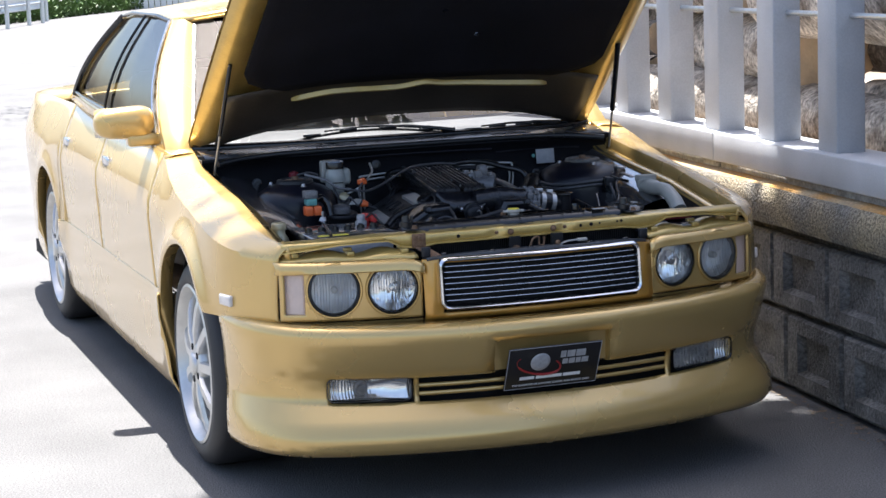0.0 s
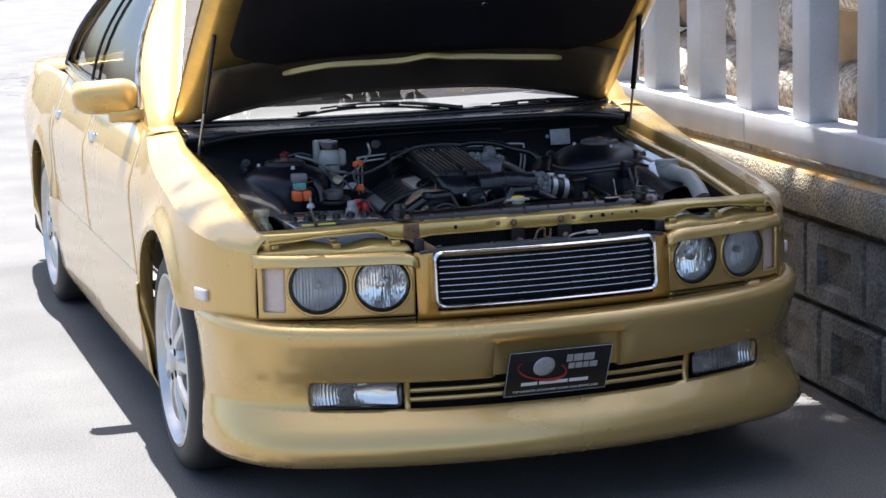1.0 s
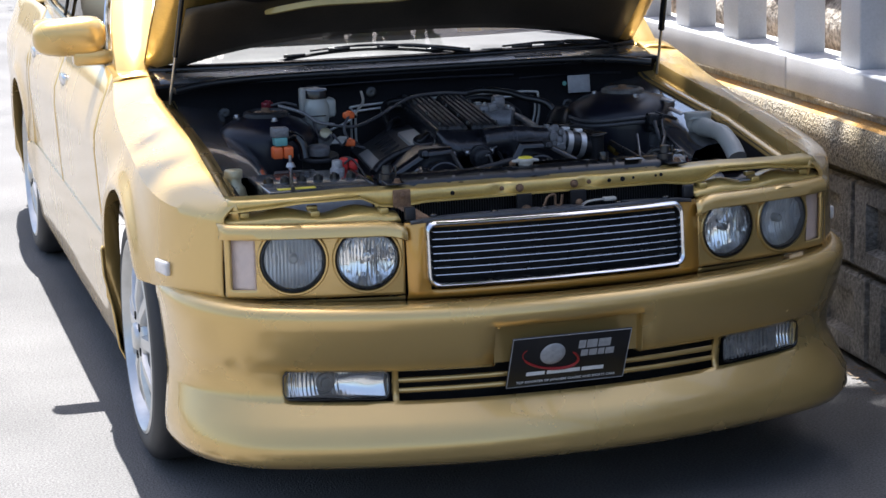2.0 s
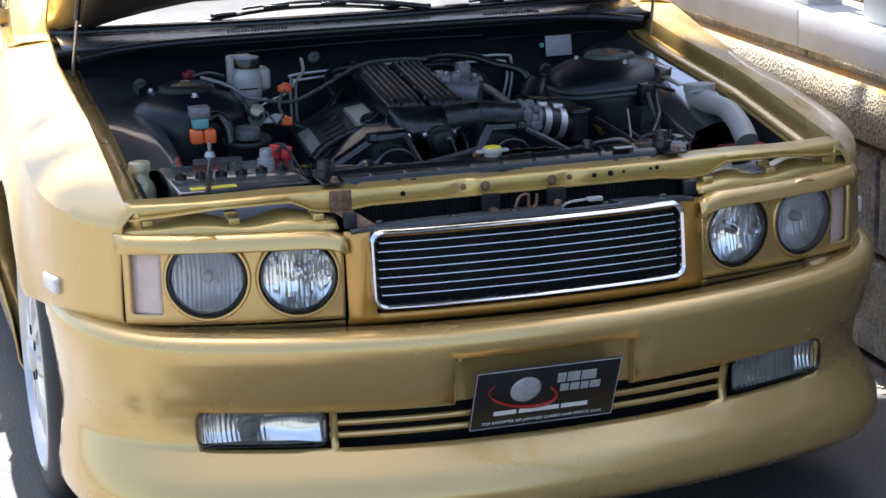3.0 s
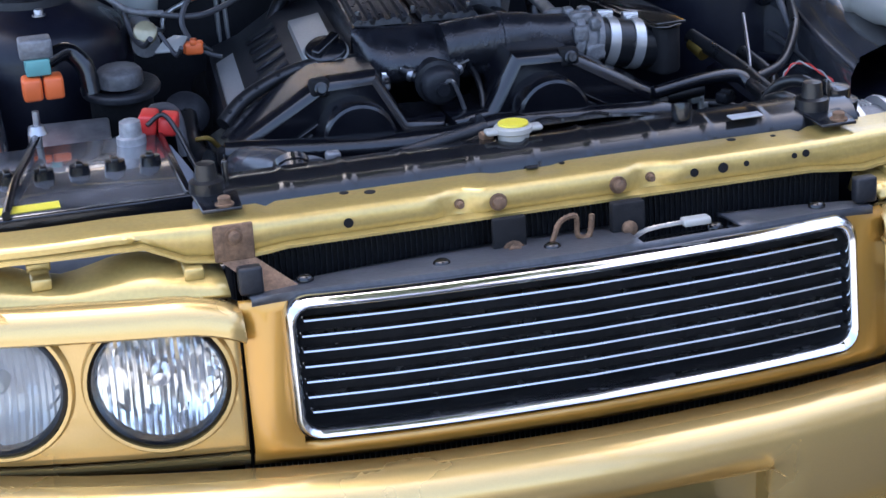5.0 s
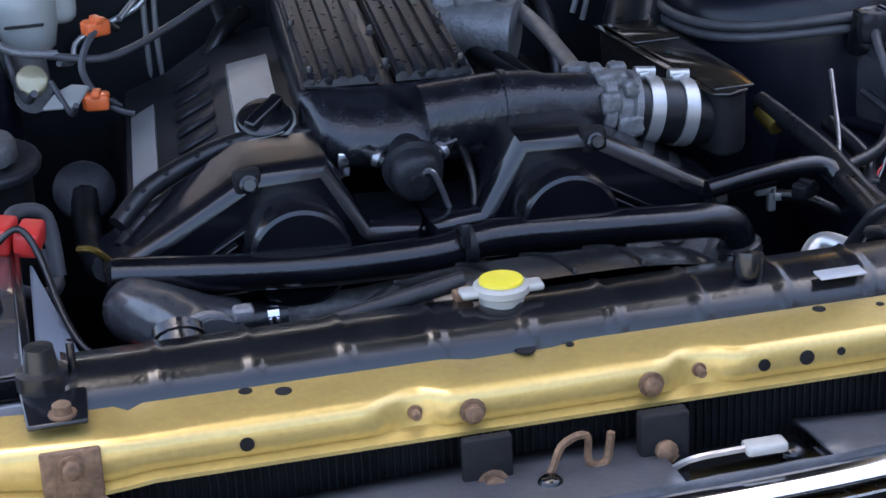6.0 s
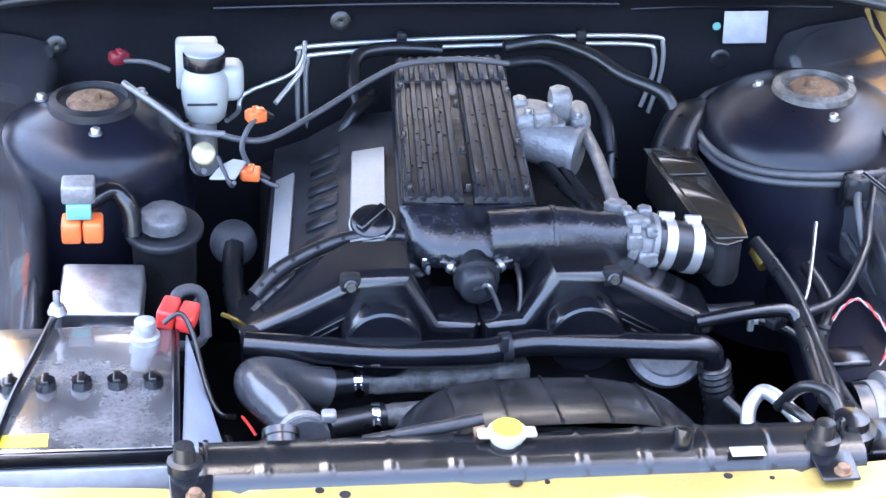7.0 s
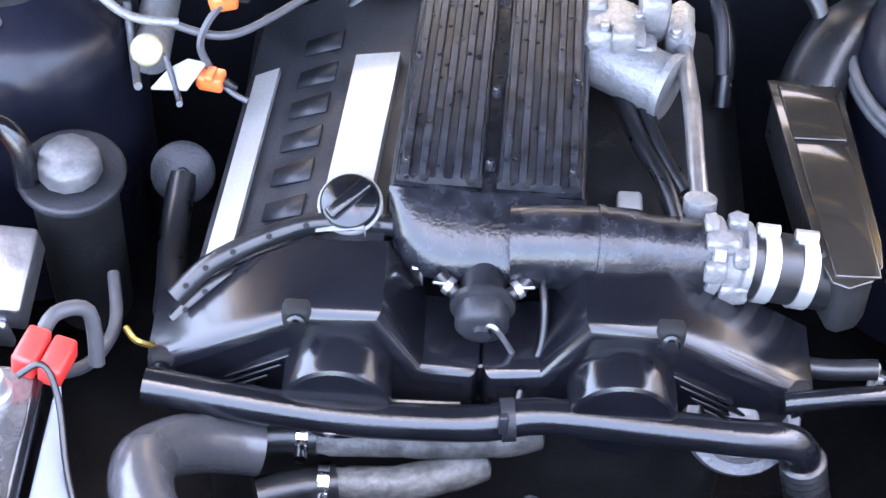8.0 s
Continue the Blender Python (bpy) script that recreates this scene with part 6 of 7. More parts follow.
for pts, r, m2 in (([(0.13, 0.98, 0.755), (0.145, 0.93, 0.748), (0.17, 0.88, 0.735), (0.185, 0.84, 0.715)], 0.009, HOSE), ([(0.15, 0.975, 0.755), (0.165, 0.92, 0.745), (0.19, 0.875, 0.73)], 0.008, HOSE),
                   ([(0.105, 1.20, 0.822), (0.17, 1.205, 0.828), (0.225, 1.16, 0.825), (0.262, 1.12, 0.812), (0.315, 1.09, 0.795), (0.335, 1.06, 0.75)], 0.0095, HOSE),
                   ([(0.10, 1.17, 0.81), (0.16, 1.17, 0.812), (0.205, 1.12, 0.80), (0.225, 1.07, 0.78), (0.23, 1.03, 0.74)], 0.0075, PLASTIC_DUSTY),
                   ([(0.225, 1.09, 0.78), (0.235, 1.06, 0.75), (0.235, 1.03, 0.70)], 0.009, HOSE),
                   ([(0.02, 1.22, 0.81), (-0.05, 1.225, 0.812), (-0.098, 1.215, 0.805), (-0.108, 1.18, 0.78), (-0.10, 1.14, 0.745)], 0.0095, HOSE),
                   ([(-0.08, 1.16, 0.77), (-0.11, 1.12, 0.765), (-0.13, 1.10, 0.74)], 0.009, HOSE),
                   ([(-0.30, 1.005, 0.790), (-0.24, 1.00, 0.783), (-0.17, 1.05, 0.795), (-0.09, 1.10, 0.822), (-0.04, 1.12, 0.835), (0.04, 1.125, 0.838), (0.10, 1.12, 0.833)], 0.0042, WIRE),
                   ([(-0.42, 1.06, 0.84), (-0.37, 1.01, 0.825), (-0.335, 1.0, 0.80), (-0.29, 1.005, 0.79)], 0.0045, CASTALU),
                   ([(0.12, 0.80, 0.70), (0.20, 0.80, 0.69), (0.28, 0.73, 0.67), (0.36, 0.72, 0.675)], 0.010, HOSE),
                   ([(0.27, 0.66, 0.695), (0.33, 0.665, 0.702), (0.385, 0.672, 0.70), (0.40, 0.66, 0.69)], 0.009, PLASTIC),
                   ([(0.375, 0.80, 0.725), (0.392, 0.76, 0.712), (0.405, 0.70, 0.70), (0.405, 0.60, 0.69), (0.395, 0.50, 0.70), (0.375, 0.42, 0.71), (0.36, 0.33, 0.735)], 0.010, HOSE),
                   ([(0.44, 0.78, 0.70), (0.455, 0.72, 0.68), (0.43, 0.66, 0.67), (0.41, 0.60, 0.68)], 0.009, HOSE),
                   ([(0.46, 0.82, 0.74), (0.43, 0.73, 0.70), (0.405, 0.68, 0.69)], 0.0025, STEEL)):
    bm = BM()
    tube(bm, pts, r, 10, 7)
    part("hose", bm, m2, eng, "engine bay hose")
bm = BM()
box(bm, (0.128, 0.86, 0.66), (0.152, 0.885, 0.72), 0.004)
part("connector", bm, WHITEPL, eng, "cream plastic connector")
bm = BM()
lathe(bm, [(0.012, -0.014), (0.012, 0.012), (0.0, 0.014)], (0.382, 0.785, 0.712), (-0.3, 0.8, 0.4), 12)
part("brass_fitting", bm, BRASS, eng, "brass pipe fitting")
bm = BM()
box(bm, (0.358, 0.728, 0.635), (0.366, 0.736, 0.668), 0.002)
box(bm, (0.345, 0.728, 0.652), (0.366, 0.738, 0.662), 0.003)
box(bm, (0.36, 0.728, 0.645), (0.382, 0.736, 0.653), 0.002)
part("wiring_clip", bm, WHITEPL, eng, "white wiring clip")
# aluminium pipe
bm = BM()
tube(bm, [(0.286, 0.43, 0.675), (0.290, 0.452, 0.70), (0.308, 0.462, 0.715), (0.327, 0.43, 0.714), (0.345, 0.372, 0.708), (0.352, 0.345, 0.70)], 0.009, 12, 6)
part("coolant_line", bm, ALU, car, "bright aluminium air-conditioning line").location = (0.004, 0.035, -0.015)
bm = BM()
lathe(bm, [(0.008, 0), (0.011, 0.004), (0.011, 0.02), (0.0, 0.022)], (0.168, 0.305, 0.765), (0.1, 0.3, 1), 14)
part("drain_cap", bm, PLASTIC, rad)
bm = BM()
box(bm, (0.214, 0.278, 0.7655), (0.250, 0.294, 0.7675), 0.001, Matrix.Translation((0, 0.0, 0.0025)))
part("tank_label", bm, PAPER, rad, "small white label")

# radiator mounts on the beam and front bracket
for s in (-1, 1):
    x = s * 0.338 if s < 0 else 0.322
    mt = part("radiator_mount", BM(), PLASTIC, car, "black radiator mounting bracket")
    bm = BM()
    prism(bm, [(x - 0.020, 0.245, 0.7560), (x + 0.020, 0.245, 0.7560), (x + 0.024, 0.315, 0.7600), (x - 0.024, 0.315, 0.7600)], (0, 0, 0.004), 0.0015)
    box(bm, (x + 0.012, 0.305, 0.745), (x + 0.018, 0.313, 0.79), 0.002)
    part("mount_plate", bm, PLASTIC, mt)
    bm = BM()
    lathe(bm, [(0.018, 0), (0.018, 0.012), (0.012, 0.014), (0.010, 0.03), (0.0, 0.031)], (x - 0.006, 0.300, 0.762), (0, 0, 1), 16)
    part("rubber_bush", bm, HOSE, mt)
    bolt((x + 0.004, 0.256, 0.760), (0, 0, 1), 0.0065, mt)
bm = BM()
box(bm, (-0.353, 0.222, 0.712), (-0.313, 0.227, 0.750), 0.002)
prism(bm, [(-0.350, 0.224, 0.714), (-0.318, 0.224, 0.714), (-0.262, 0.175, 0.676), (-0.290, 0.172, 0.672)], (0, 0.004, 0.003), 0.001)
fb = part("grille_stay", bm, RUST, car, "rusty grille stay bracket")
bolt((-0.333, 0.222, 0.738), (0, -1, 0), 0.006, fb)
for s in (-1, 1):
    bm = BM()
    box(bm, (s * 0.325 - 0.012, 0.185, 0.688), (s * 0.325 + 0.012, 0.20, 0.716), 0.003)
    part("grille_clip", bm, PLASTIC_DUSTY, car, "dark grille clip")
    for x in (0.375, 0.52, 0.665):
        bm = BM()
        yy = plan(x) * 0.8 + 0.152
        box(bm, (s * x - 0.010, yy + 0.03, 0.70), (s * x + 0.010, yy + 0.062, 0.712), 0.002)
        box(bm, (s * x - 0.012, yy + 0.06, 0.709), (s * x + 0.012, yy + 0.074, 0.719), 0.002)
        part("lamp_bracket", bm, GOLD_IN, car)
# bonnet latch
latch = part("bonnet_latch", BM(), RUST, car, "rusty bonnet latch with release lever")
bm = BM()
box(bm, (-0.075, 0.205, 0.66), (-0.04, 0.213, 0.722), 0.002)
box(bm, (0.05, 0.200, 0.67), (0.085, 0.213, 0.722), 0.002)
box(bm, (-0.075, 0.206, 0.672), (0.085, 0.216, 0.69), 0.002)
part("latch_plate", bm, BAYDARK, latch)
for x, z in ((-0.055, 0.686), (0.067, 0.694)):
    bolt((x, 0.203, z), (0, -1, 0.2), 0.008, latch)
bm = BM()
tube(bm, [(-0.045, 0.197, 0.684), (-0.02, 0.195, 0.69), (-0.008, 0.197, 0.712), (0.01, 0.199, 0.716), (0.012, 0.20, 0.695), (0.024, 0.20, 0.693), (0.028, 0.20, 0.715)], 0.003, 6, 5)
part("latch_spring", bm, RUST, latch)
bm = BM()
tube(bm, [(0.062, 0.185, 0.685), (0.075, 0.172, 0.700), (0.105, 0.168, 0.704), (0.118, 0.168, 0.704)], 0.0025, 6, 4)
part("release_rod", bm, STEEL, latch)
bm = BM()
box(bm, (0.112, 0.160, 0.700), (0.142, 0.176, 0.708), 0.003)
part("release_lever", bm, WHITEPL, latch, "grey release lever tip")
# condenser core with fine fins, behind the latch
bm = BM()
box(bm, (-0.33, 0.262, 0.40), (0.33, 0.272, 0.715))
cond = part("condenser", bm, BAYDARK, car, "dark air-conditioning condenser")
bm = BM()
for k in range(110):
    x = -0.325 + k * 0.0059
    box(bm, (x, 0.2585, 0.42), (x + 0.0012, 0.262, 0.712))
tagged(part("fin_pack", bm, PLASTIC_DUSTY, cond), kind="stuff")

# firewall lines, label, reservoir
for dz, x0, x1, zl, zr in ((0.0, -0.180, 0.348, 0.62, 0.69), (-0.0125, -0.168, 0.336, 0.66, 0.70)):
    bm = BM()
    tube(bm, [(x0, 1.262, zl), (x0 - 0.002, 1.264, 0.74), (x0 + 0.001, 1.264, 0.788 + dz), (x0 + 0.012, 1.264, 0.799 + dz), (0.0, 1.268, 0.806 + dz), (0.2, 1.266, 0.810 + dz), (x1 - 0.018, 1.262, 0.809 + dz), (x1, 1.260, 0.796 + dz), (x1, 1.258, 0.75), (x1 - 0.014, 1.256, zr)], 0.0036, 8, 6)
    part("brake_line", bm, ALU, car, "thin metal line on the firewall")
bm = BM()
tube(bm, [(-0.172, 1.256, 0.79), (-0.19, 1.25, 0.764), (-0.257, 1.245, 0.736), (-0.268, 1.23, 0.715), (-0.285, 1.16, 0.735)], 0.0036, 8, 5)
part("brake_line", bm, ALU, car, "thin metal line on the firewall")
for x in (-0.034, 0.226):
    bm = BM()
    box(bm, (x - 0.007, 1.252, 0.785), (x + 0.007, 1.268, 0.822), 0.002)
    part("line_clip", bm, PLASTIC_DUSTY, car)
bm = BM()
box(bm, (-0.0325, -0.002, -0.024), (0.0325, 0.001, 0.024), 0.001, pose(0.468, 1.262, 0.822, -8, 0, 0))
part("data_label", bm, PAPER, car, "worn grey data label")
bm = BM()
lathe(bm, [(0.006, 0), (0.006, 0.002), (0.0, 0.002)], (0.424, 1.258, 0.826), (0, -1, 0), 16)
part("paint_dot", bm, TEAL, car, "green paint dot")
res = part("brake_reservoir", BM(), BRAKEF, car, "milky brake fluid reservoir with black cap")
RX, RY = -0.314, 1.090
bm = BM()
lathe(bm, [(0.0, 0.770), (0.020, 0.771), (0.027, 0.778), (0.031, 0.800), (0.032, 0.822), (0.030, 0.836), (0.0255, 0.843), (0.0245, 0.858)], (RX, RY, 0), (0, 0, 1), 28)
part("bottle", bm, BRAKEF, res)
bm = BM()
box(bm, (RX + 0.008, RY - 0.006, 0.796), (RX + 0.052, RY + 0.040, 0.848), 0.013, seg=3)
part("side_chamber", bm, BRAKEF, res)
bm = BM()
box(bm, (RX - 0.038, RY + 0.016, 0.805), (RX + 0.018, RY + 0.048, 0.874), 0.006)
part("back_chamber", bm, WHITEPL, res, "greyed back chamber")
bm = BM()
box(bm, (RX - 0.024, RY - 0.033, 0.806), (RX + 0.016, RY - 0.0295, 0.809), 0.001)
part("level_mark", bm, PLASTIC_DUSTY, res)
bm = BM()
lathe(bm, [(0.028, 0.850), (0.0285, 0.868), (0.027, 0.871)], (RX, RY, 0), (0, 0, 1), 30)
capr = part("cap", bm, PLASTIC, res, "black screw cap")
bm = BM()
lathe(bm, [(0.027, 0.8705), (0.0262, 0.8730), (0.024, 0.8738), (0.0, 0.8742)], (RX, RY, 0), (0, 0, 1), 30)
part("cap_top", bm, BATTGREY, capr, "blue-grey cap top")
bm = BM()
cyl(bm, (-0.318, 0.99, 0.755), (-0.318, 1.22, 0.765), 0.019, seg=18)
mc = part("master_cylinder", bm, CASTALU, car, "cast brake master cylinder")
bm = BM()
lathe(bm, [(0.015, -0.01), (0.016, 0.002), (0.014, 0.004), (0.0, 0.005)], (-0.318, 0.985, 0.772), (0, -0.8, 0.6), 22)
part("end_cap", bm, STRIPGLUE, mc, "yellowed end cap")
for x, y, z, turn, m2, label in ((-0.248, 1.020, 0.811, 20, ORANGEPL, "orange wiring plug"), (-0.257, 0.978, 0.747, -10, ORANGEPL, "orange wiring plug"), (-0.428, 1.165, 0.832, 25, REDDARK, "dull red wiring plug")):
    plug((x, y, z), 0.0125, turn, m2, car, label)
bm = BM()
tube(bm, [(-0.258, 0.985, 0.750), (-0.268, 0.99, 0.775), (-0.262, 1.00, 0.795), (-0.250, 1.012, 0.808)], 0.004, 6, 5)
tube(bm, [(-0.25, 0.978, 0.742), (-0.235, 0.97, 0.735), (-0.222, 0.965, 0.732)], 0.003, 6, 4)
part("wiring", bm, WIRE, car)
bm = BM()
prism(bm, [(-0.312, 0.955, 0.748), (-0.278, 0.958, 0.746), (-0.262, 0.985, 0.757), (-0.280, 0.986, 0.760), (-0.297, 0.974, 0.757)], (0, 0, 0.004), 0.0015)
part("shiny_bracket", bm, WHITEPL, car, "pale folded bracket")


def strut_tower(s, c, r, label):
    root = part("strut_tower", BM(), BAY, car, label)
    bm = BM()
    lathe(bm, [(r * 1.06, -0.32), (r * 1.02, -0.08), (r, -0.055), (r * 0.93, -0.03), (r * 0.72, -0.012), (r * 0.45, 0.0), (0.05, 0.004)], c, (0, 0, 1), 44)
    part("tower_dome", bm, BAY, root)
    bm = BM()
    lathe(bm, [(0.058, 0.0), (0.056, 0.010), (0.046, 0.014), (0.044, 0.006), (0.03, 0.006), (0.0, 0.008)], c, (0, 0, 1), 32)
    part("top_mount", bm, OUTLETM if s > 0 else PLASTIC_DUSTY, root, "dusty strut top mount")
    bm = BM()
    lathe(bm, [(0.034, 0.006), (0.030, 0.0105), (0.012, 0.011), (0.010, 0.02), (0.0, 0.02)], c, (0, 0, 1), 20)
    part("top_washer", bm, RUST, root, "rusty top washer and nut")
    for k in range(3):
        a = 2.1 * k + 0.6
        bolt(Vector(c) + Vector((0.075 * math.cos(a), 0.075 * math.sin(a), -0.005)), (0, 0, 1), 0.006, root, STEEL)
    return root


strut_tower(-1, (-0.460, 1.035, 0.820), 0.125, "satin black strut tower dome with rusty top nut")
rt = strut_tower(1, (0.508, 1.040, 0.820), 0.150, "glossy black strut tower dome")
bm = BM()
ring = [(0.508 + 0.156 * math.cos(a), 1.040 + 0.156 * math.sin(a), 0.767 + 0.006 * math.sin(3 * a)) for a in np.radians(np.linspace(60, 330, 28))]
tube(bm, ring, 0.0055, 8, 2)
tube(bm, [Vector(p) + Vector((0, 0, -0.012)) for p in ring[4:]], 0.0055, 8, 2)
part("cable_loop", bm, WIRE, car, "black cable looped round the tower")
tbk = part("tower_bracket", BM(), PLASTIC, car, "black cable bracket on the tower")
bm = BM()
box(bm, (-0.016, -0.008, -0.030), (0.016, 0.008, 0.020), 0.004, pose(0.520, 0.872, 0.765, 10, 0, 20))
part("bracket_plate", bm, PLASTIC, tbk)
bm = BM()
lump(bm, (0.521, 0.860, 0.768), (0.015, 0.012, 0.017), 4.2)
part("cable_clip", bm, PLASTIC_DUSTY, tbk)
bm = BM()
tube(bm, [(0.530, 0.865, 0.785), (0.548, 0.835, 0.778), (0.560, 0.800, 0.775)], 0.0042, 8, 4)
part("bracket_arm", bm, PLASTIC, tbk)
bm = BM()
grid(bm, [[Vector((lerp(0.402, 0.43, t) + 0.0, lerp(0.575, 0.90, t), 0.600)), Vector((lerp(0.415, 0.44, t), lerp(0.575, 0.90, t), 0.650)), Vector((0.455, lerp(0.575, 0.90, t), 0.661)), Vector((0.52, lerp(0.575, 0.90, t), 0.664)), Vector((0.60, lerp(0.575, 0.90, t), 0.669)), Vector((0.645, lerp(0.575, 0.90, t), 0.70))] for t in np.linspace(0, 1, 7)])
ws = part("wing_ledge", bm, BAY, car, "blue-black sheet ledge before the tower")
# dark discs painted as shaded holes in the ledge
for x, y, r in ((0.605, 0.700, 0.007), (0.548, 0.735, 0.004), (0.47, 0.77, 0.006)):
    bm = BM()
    lathe(bm, [(r, 0.0), (r, 0.0015), (0.0, 0.0016)], (x, y, 0.6655 + (x - 0.52) * 0.05), (0, 0, 1), 14)
    part("hole_disc", bm, BAYDARK, ws)
bm = BM()
tube(bm, [(0.50, 0.86, 0.668), (0.54, 0.78, 0.672), (0.60, 0.76, 0.675)], 0.006, 8, 5)
part("ledge_bead", bm, BAY, ws)
# shelves that join the towers to the wings
for s in (-1, 1):
    bm = BM()
    rows = []
    for y in np.linspace(0.62, 1.27, 9):
        zi = interp(y, ZIN) - 0.04
        rows.append([Vector((s * 0.665, y, zi)), Vector((s * 0.62, y, zi - 0.010)), Vector((s * 0.565, y, zi - 0.018)), Vector((s * 0.532, y, zi - 0.030)), Vector((s * 0.520, y, zi - 0.055)), Vector((s * 0.515, y, 0.45))])
    grid(bm, rows)
    part("wing_shelf", bm, SHELFM, car, "black inner wing shelf")
# relays on the wing
rl = part("relay_block", BM(), PLASTIC, car, "relay with teal label and orange sockets")
rl.location = (0.018, -0.025, 0.006)
bm = BM()
box(bm, (-0.508, 0.835, 0.788), (-0.468, 0.87, 0.812), 0.003)
part("relay_can", bm, CASTALU, rl)
bm = BM()
box(bm, (-0.503, 0.832, 0.768), (-0.473, 0.868, 0.788), 0.002)
part("relay_label", bm, TEAL, rl, "teal relay label")
for x in (-0.498, -0.472):
    bm = BM()
    box(bm, (x - 0.012, 0.825, 0.738), (x + 0.012, 0.86, 0.766), 0.004)
    part("socket", bm, ORANGEPL, rl, "orange relay socket")
bm = BM()
tube(bm, [(-0.48, 0.85, 0.78), (-0.45, 0.875, 0.785), (-0.43, 0.87, 0.765), (-0.425, 0.86, 0.73)], 0.012, 8, 5)
part("relay_bracket", bm, PLASTIC, rl)
# power steering reservoir and pulley
ps = part("steering_reservoir", BM(), PLASTIC_DUSTY, car, "dusty power steering reservoir")
ps.location = (0.016, -0.012, -0.002)
# tank below the rim is coloured near-black to stand for its shade
bm = BM()
lathe(bm, [(0.038, -0.20), (0.040, -0.014), (0.044, -0.009)], (-0.386, 0.862, 0.742), (0, -0.12, 1), 32)
part("tank", bm, BAYDARK, ps, "tank body coloured near-black for its shade")
bm = BM()
lathe(bm, [(0.044, -0.009), (0.049, -0.008), (0.0505, -0.002), (0.049, 0.001), (0.046, 0.002), (0.031, -0.003), (0.029, -0.003)], (-0.386, 0.862, 0.742), (0, -0.12, 1), 36)
part("tank_rim", bm, PLASTIC_DUSTY, ps, "dished dusty rim")
bm = BM()
lathe(bm, [(0.030, 0.003), (0.029, 0.018), (0.026, 0.022), (0.0, 0.024)], (-0.386, 0.862, 0.742), (0, -0.12, 1), 12)
part("cap", bm, PSCAPM, ps, "grey ribbed cap")
bm = BM()
lathe(bm, [(0.026, -0.02), (0.030, -0.004), (0.031, 0.0), (0.028, 0.003), (0.006, 0.004), (0.005, 0.008), (0.0, 0.008)], (-0.282, 0.925, 0.672), (0.1, -0.8, 0.55), 28)
part("pump_disc", bm, PLASTIC_DUSTY, eng, "dusty round pump disc")
bm = BM()
tube(bm, [(-0.282, 0.925, 0.668), (-0.285, 0.87, 0.645), (-0.28, 0.81, 0.64), (-0.275, 0.76, 0.655)], 0.014, 10, 5)
part("hose", bm, HOSE, eng, "engine bay hose")
bm = BM()
tube(bm, [(-0.275, 0.69, 0.69), (-0.288, 0.682, 0.705), (-0.30, 0.70, 0.70)], 0.003, 6, 5)
part("dipstick", bm, BRASS, eng, "yellow dipstick handle")

# battery
bat = thing("battery", "glossy black car battery with filler caps and labels", "battery")
bm = BM()
box(bm, (-0.605, 0.345, 0.53), (-0.372, 0.585, 0.722), 0.004)
part("case", bm, PLASTIC, bat, "black battery case")
bm = BM()
box(bm, (-0.608, 0.342, 0.718), (-0.369, 0.588, 0.734), 0.004)
part("lid", bm, BATTLID, bat, "glossy black battery lid")
bm = BM()
box(bm, (-0.60, 0.337, 0.665), (-0.375, 0.3445, 0.712), 0.001)
part("front_label", bm, PAPER, bat, "pale blue-grey front label")
bm = BM()
box(bm, (-0.372, 0.343, 0.722), (-0.364, 0.587, 0.737), 0.002)
box(bm, (-0.607, 0.338, 0.716), (-0.366, 0.345, 0.733), 0.002)
part("edge_band", bm, PLASTIC, bat, "black edge band")
for k in range(6):
    bm = BM()
    lathe(bm, [(0.012, 0), (0.011, 0.010), (0.0, 0.011)], (-0.585 + k * 0.0385, 0.462, 0.734), (0, 0, 1), 12)
    box(bm, (-0.004, -0.010, 0.010), (0.004, 0.010, 0.014), 0.001, Matrix.Translation((-0.585 + k * 0.0385, 0.462, 0.734)))
    part("filler_cap", bm, PLASTIC, bat)
bm = BM()
lathe(bm, [(0.017, 0), (0.017, 0.008), (0.013, 0.010), (0.012, 0.026), (0.008, 0.028), (0.0, 0.028)], (-0.402, 0.553, 0.734), (0, 0, 1), 18)
part("terminal", bm, LEAD, bat, "grey lead terminal")
bm = BM()
box(bm, (-0.555, 0.38, 0.620), (-0.47, 0.3435, 0.67))
part("case_label", bm, PAPER, bat)
bm = BM()
box(bm, (-0.585, 0.35, 0.7345), (-0.50, 0.372, 0.7355))
part("warning_label", bm, YELLOW, bat, "yellow warning label")
clampt = thing("battery_clamp", "black battery hold-down bar with wing nut", "bracket")
bm = BM()
tube(bm, [(-0.505, 0.60, 0.742), (-0.52, 0.52, 0.744), (-0.54, 0.43, 0.744), (-0.556, 0.335, 0.738)], 0.005, 8, 4)
part("bar", bm, PLASTIC, clampt)
bm = BM()
cyl(bm, (-0.502, 0.602, 0.70), (-0.502, 0.602, 0.772), 0.004, seg=8)
lathe(bm, [(0.012, 0), (0.008, 0.01), (0.0, 0.011)], (-0.502, 0.602, 0.745), (0, 0, 1), 10)
part("wing_nut", bm, STEEL, clampt)
pos = thing("terminal_cover", "red positive terminal cover with cables", "cover")
bm = BM()
box(bm, (-0.022, -0.018, -0.010), (-0.001, 0.022, 0.014), 0.004, pose(-0.362, 0.585, 0.756, 0, 6, -14))
box(bm, (0.001, -0.018, -0.010), (0.022, 0.022, 0.012), 0.004, pose(-0.362, 0.585, 0.756, 0, 6, -14))
part("cover", bm, RED, pos)
bm = BM()
tube(bm, [(-0.37, 0.60, 0.755), (-0.36, 0.63, 0.762), (-0.335, 0.645, 0.75), (-0.33, 0.63, 0.70)], 0.007, 8, 5)
part("cable", bm, WIRE, pos)
bm = BM()
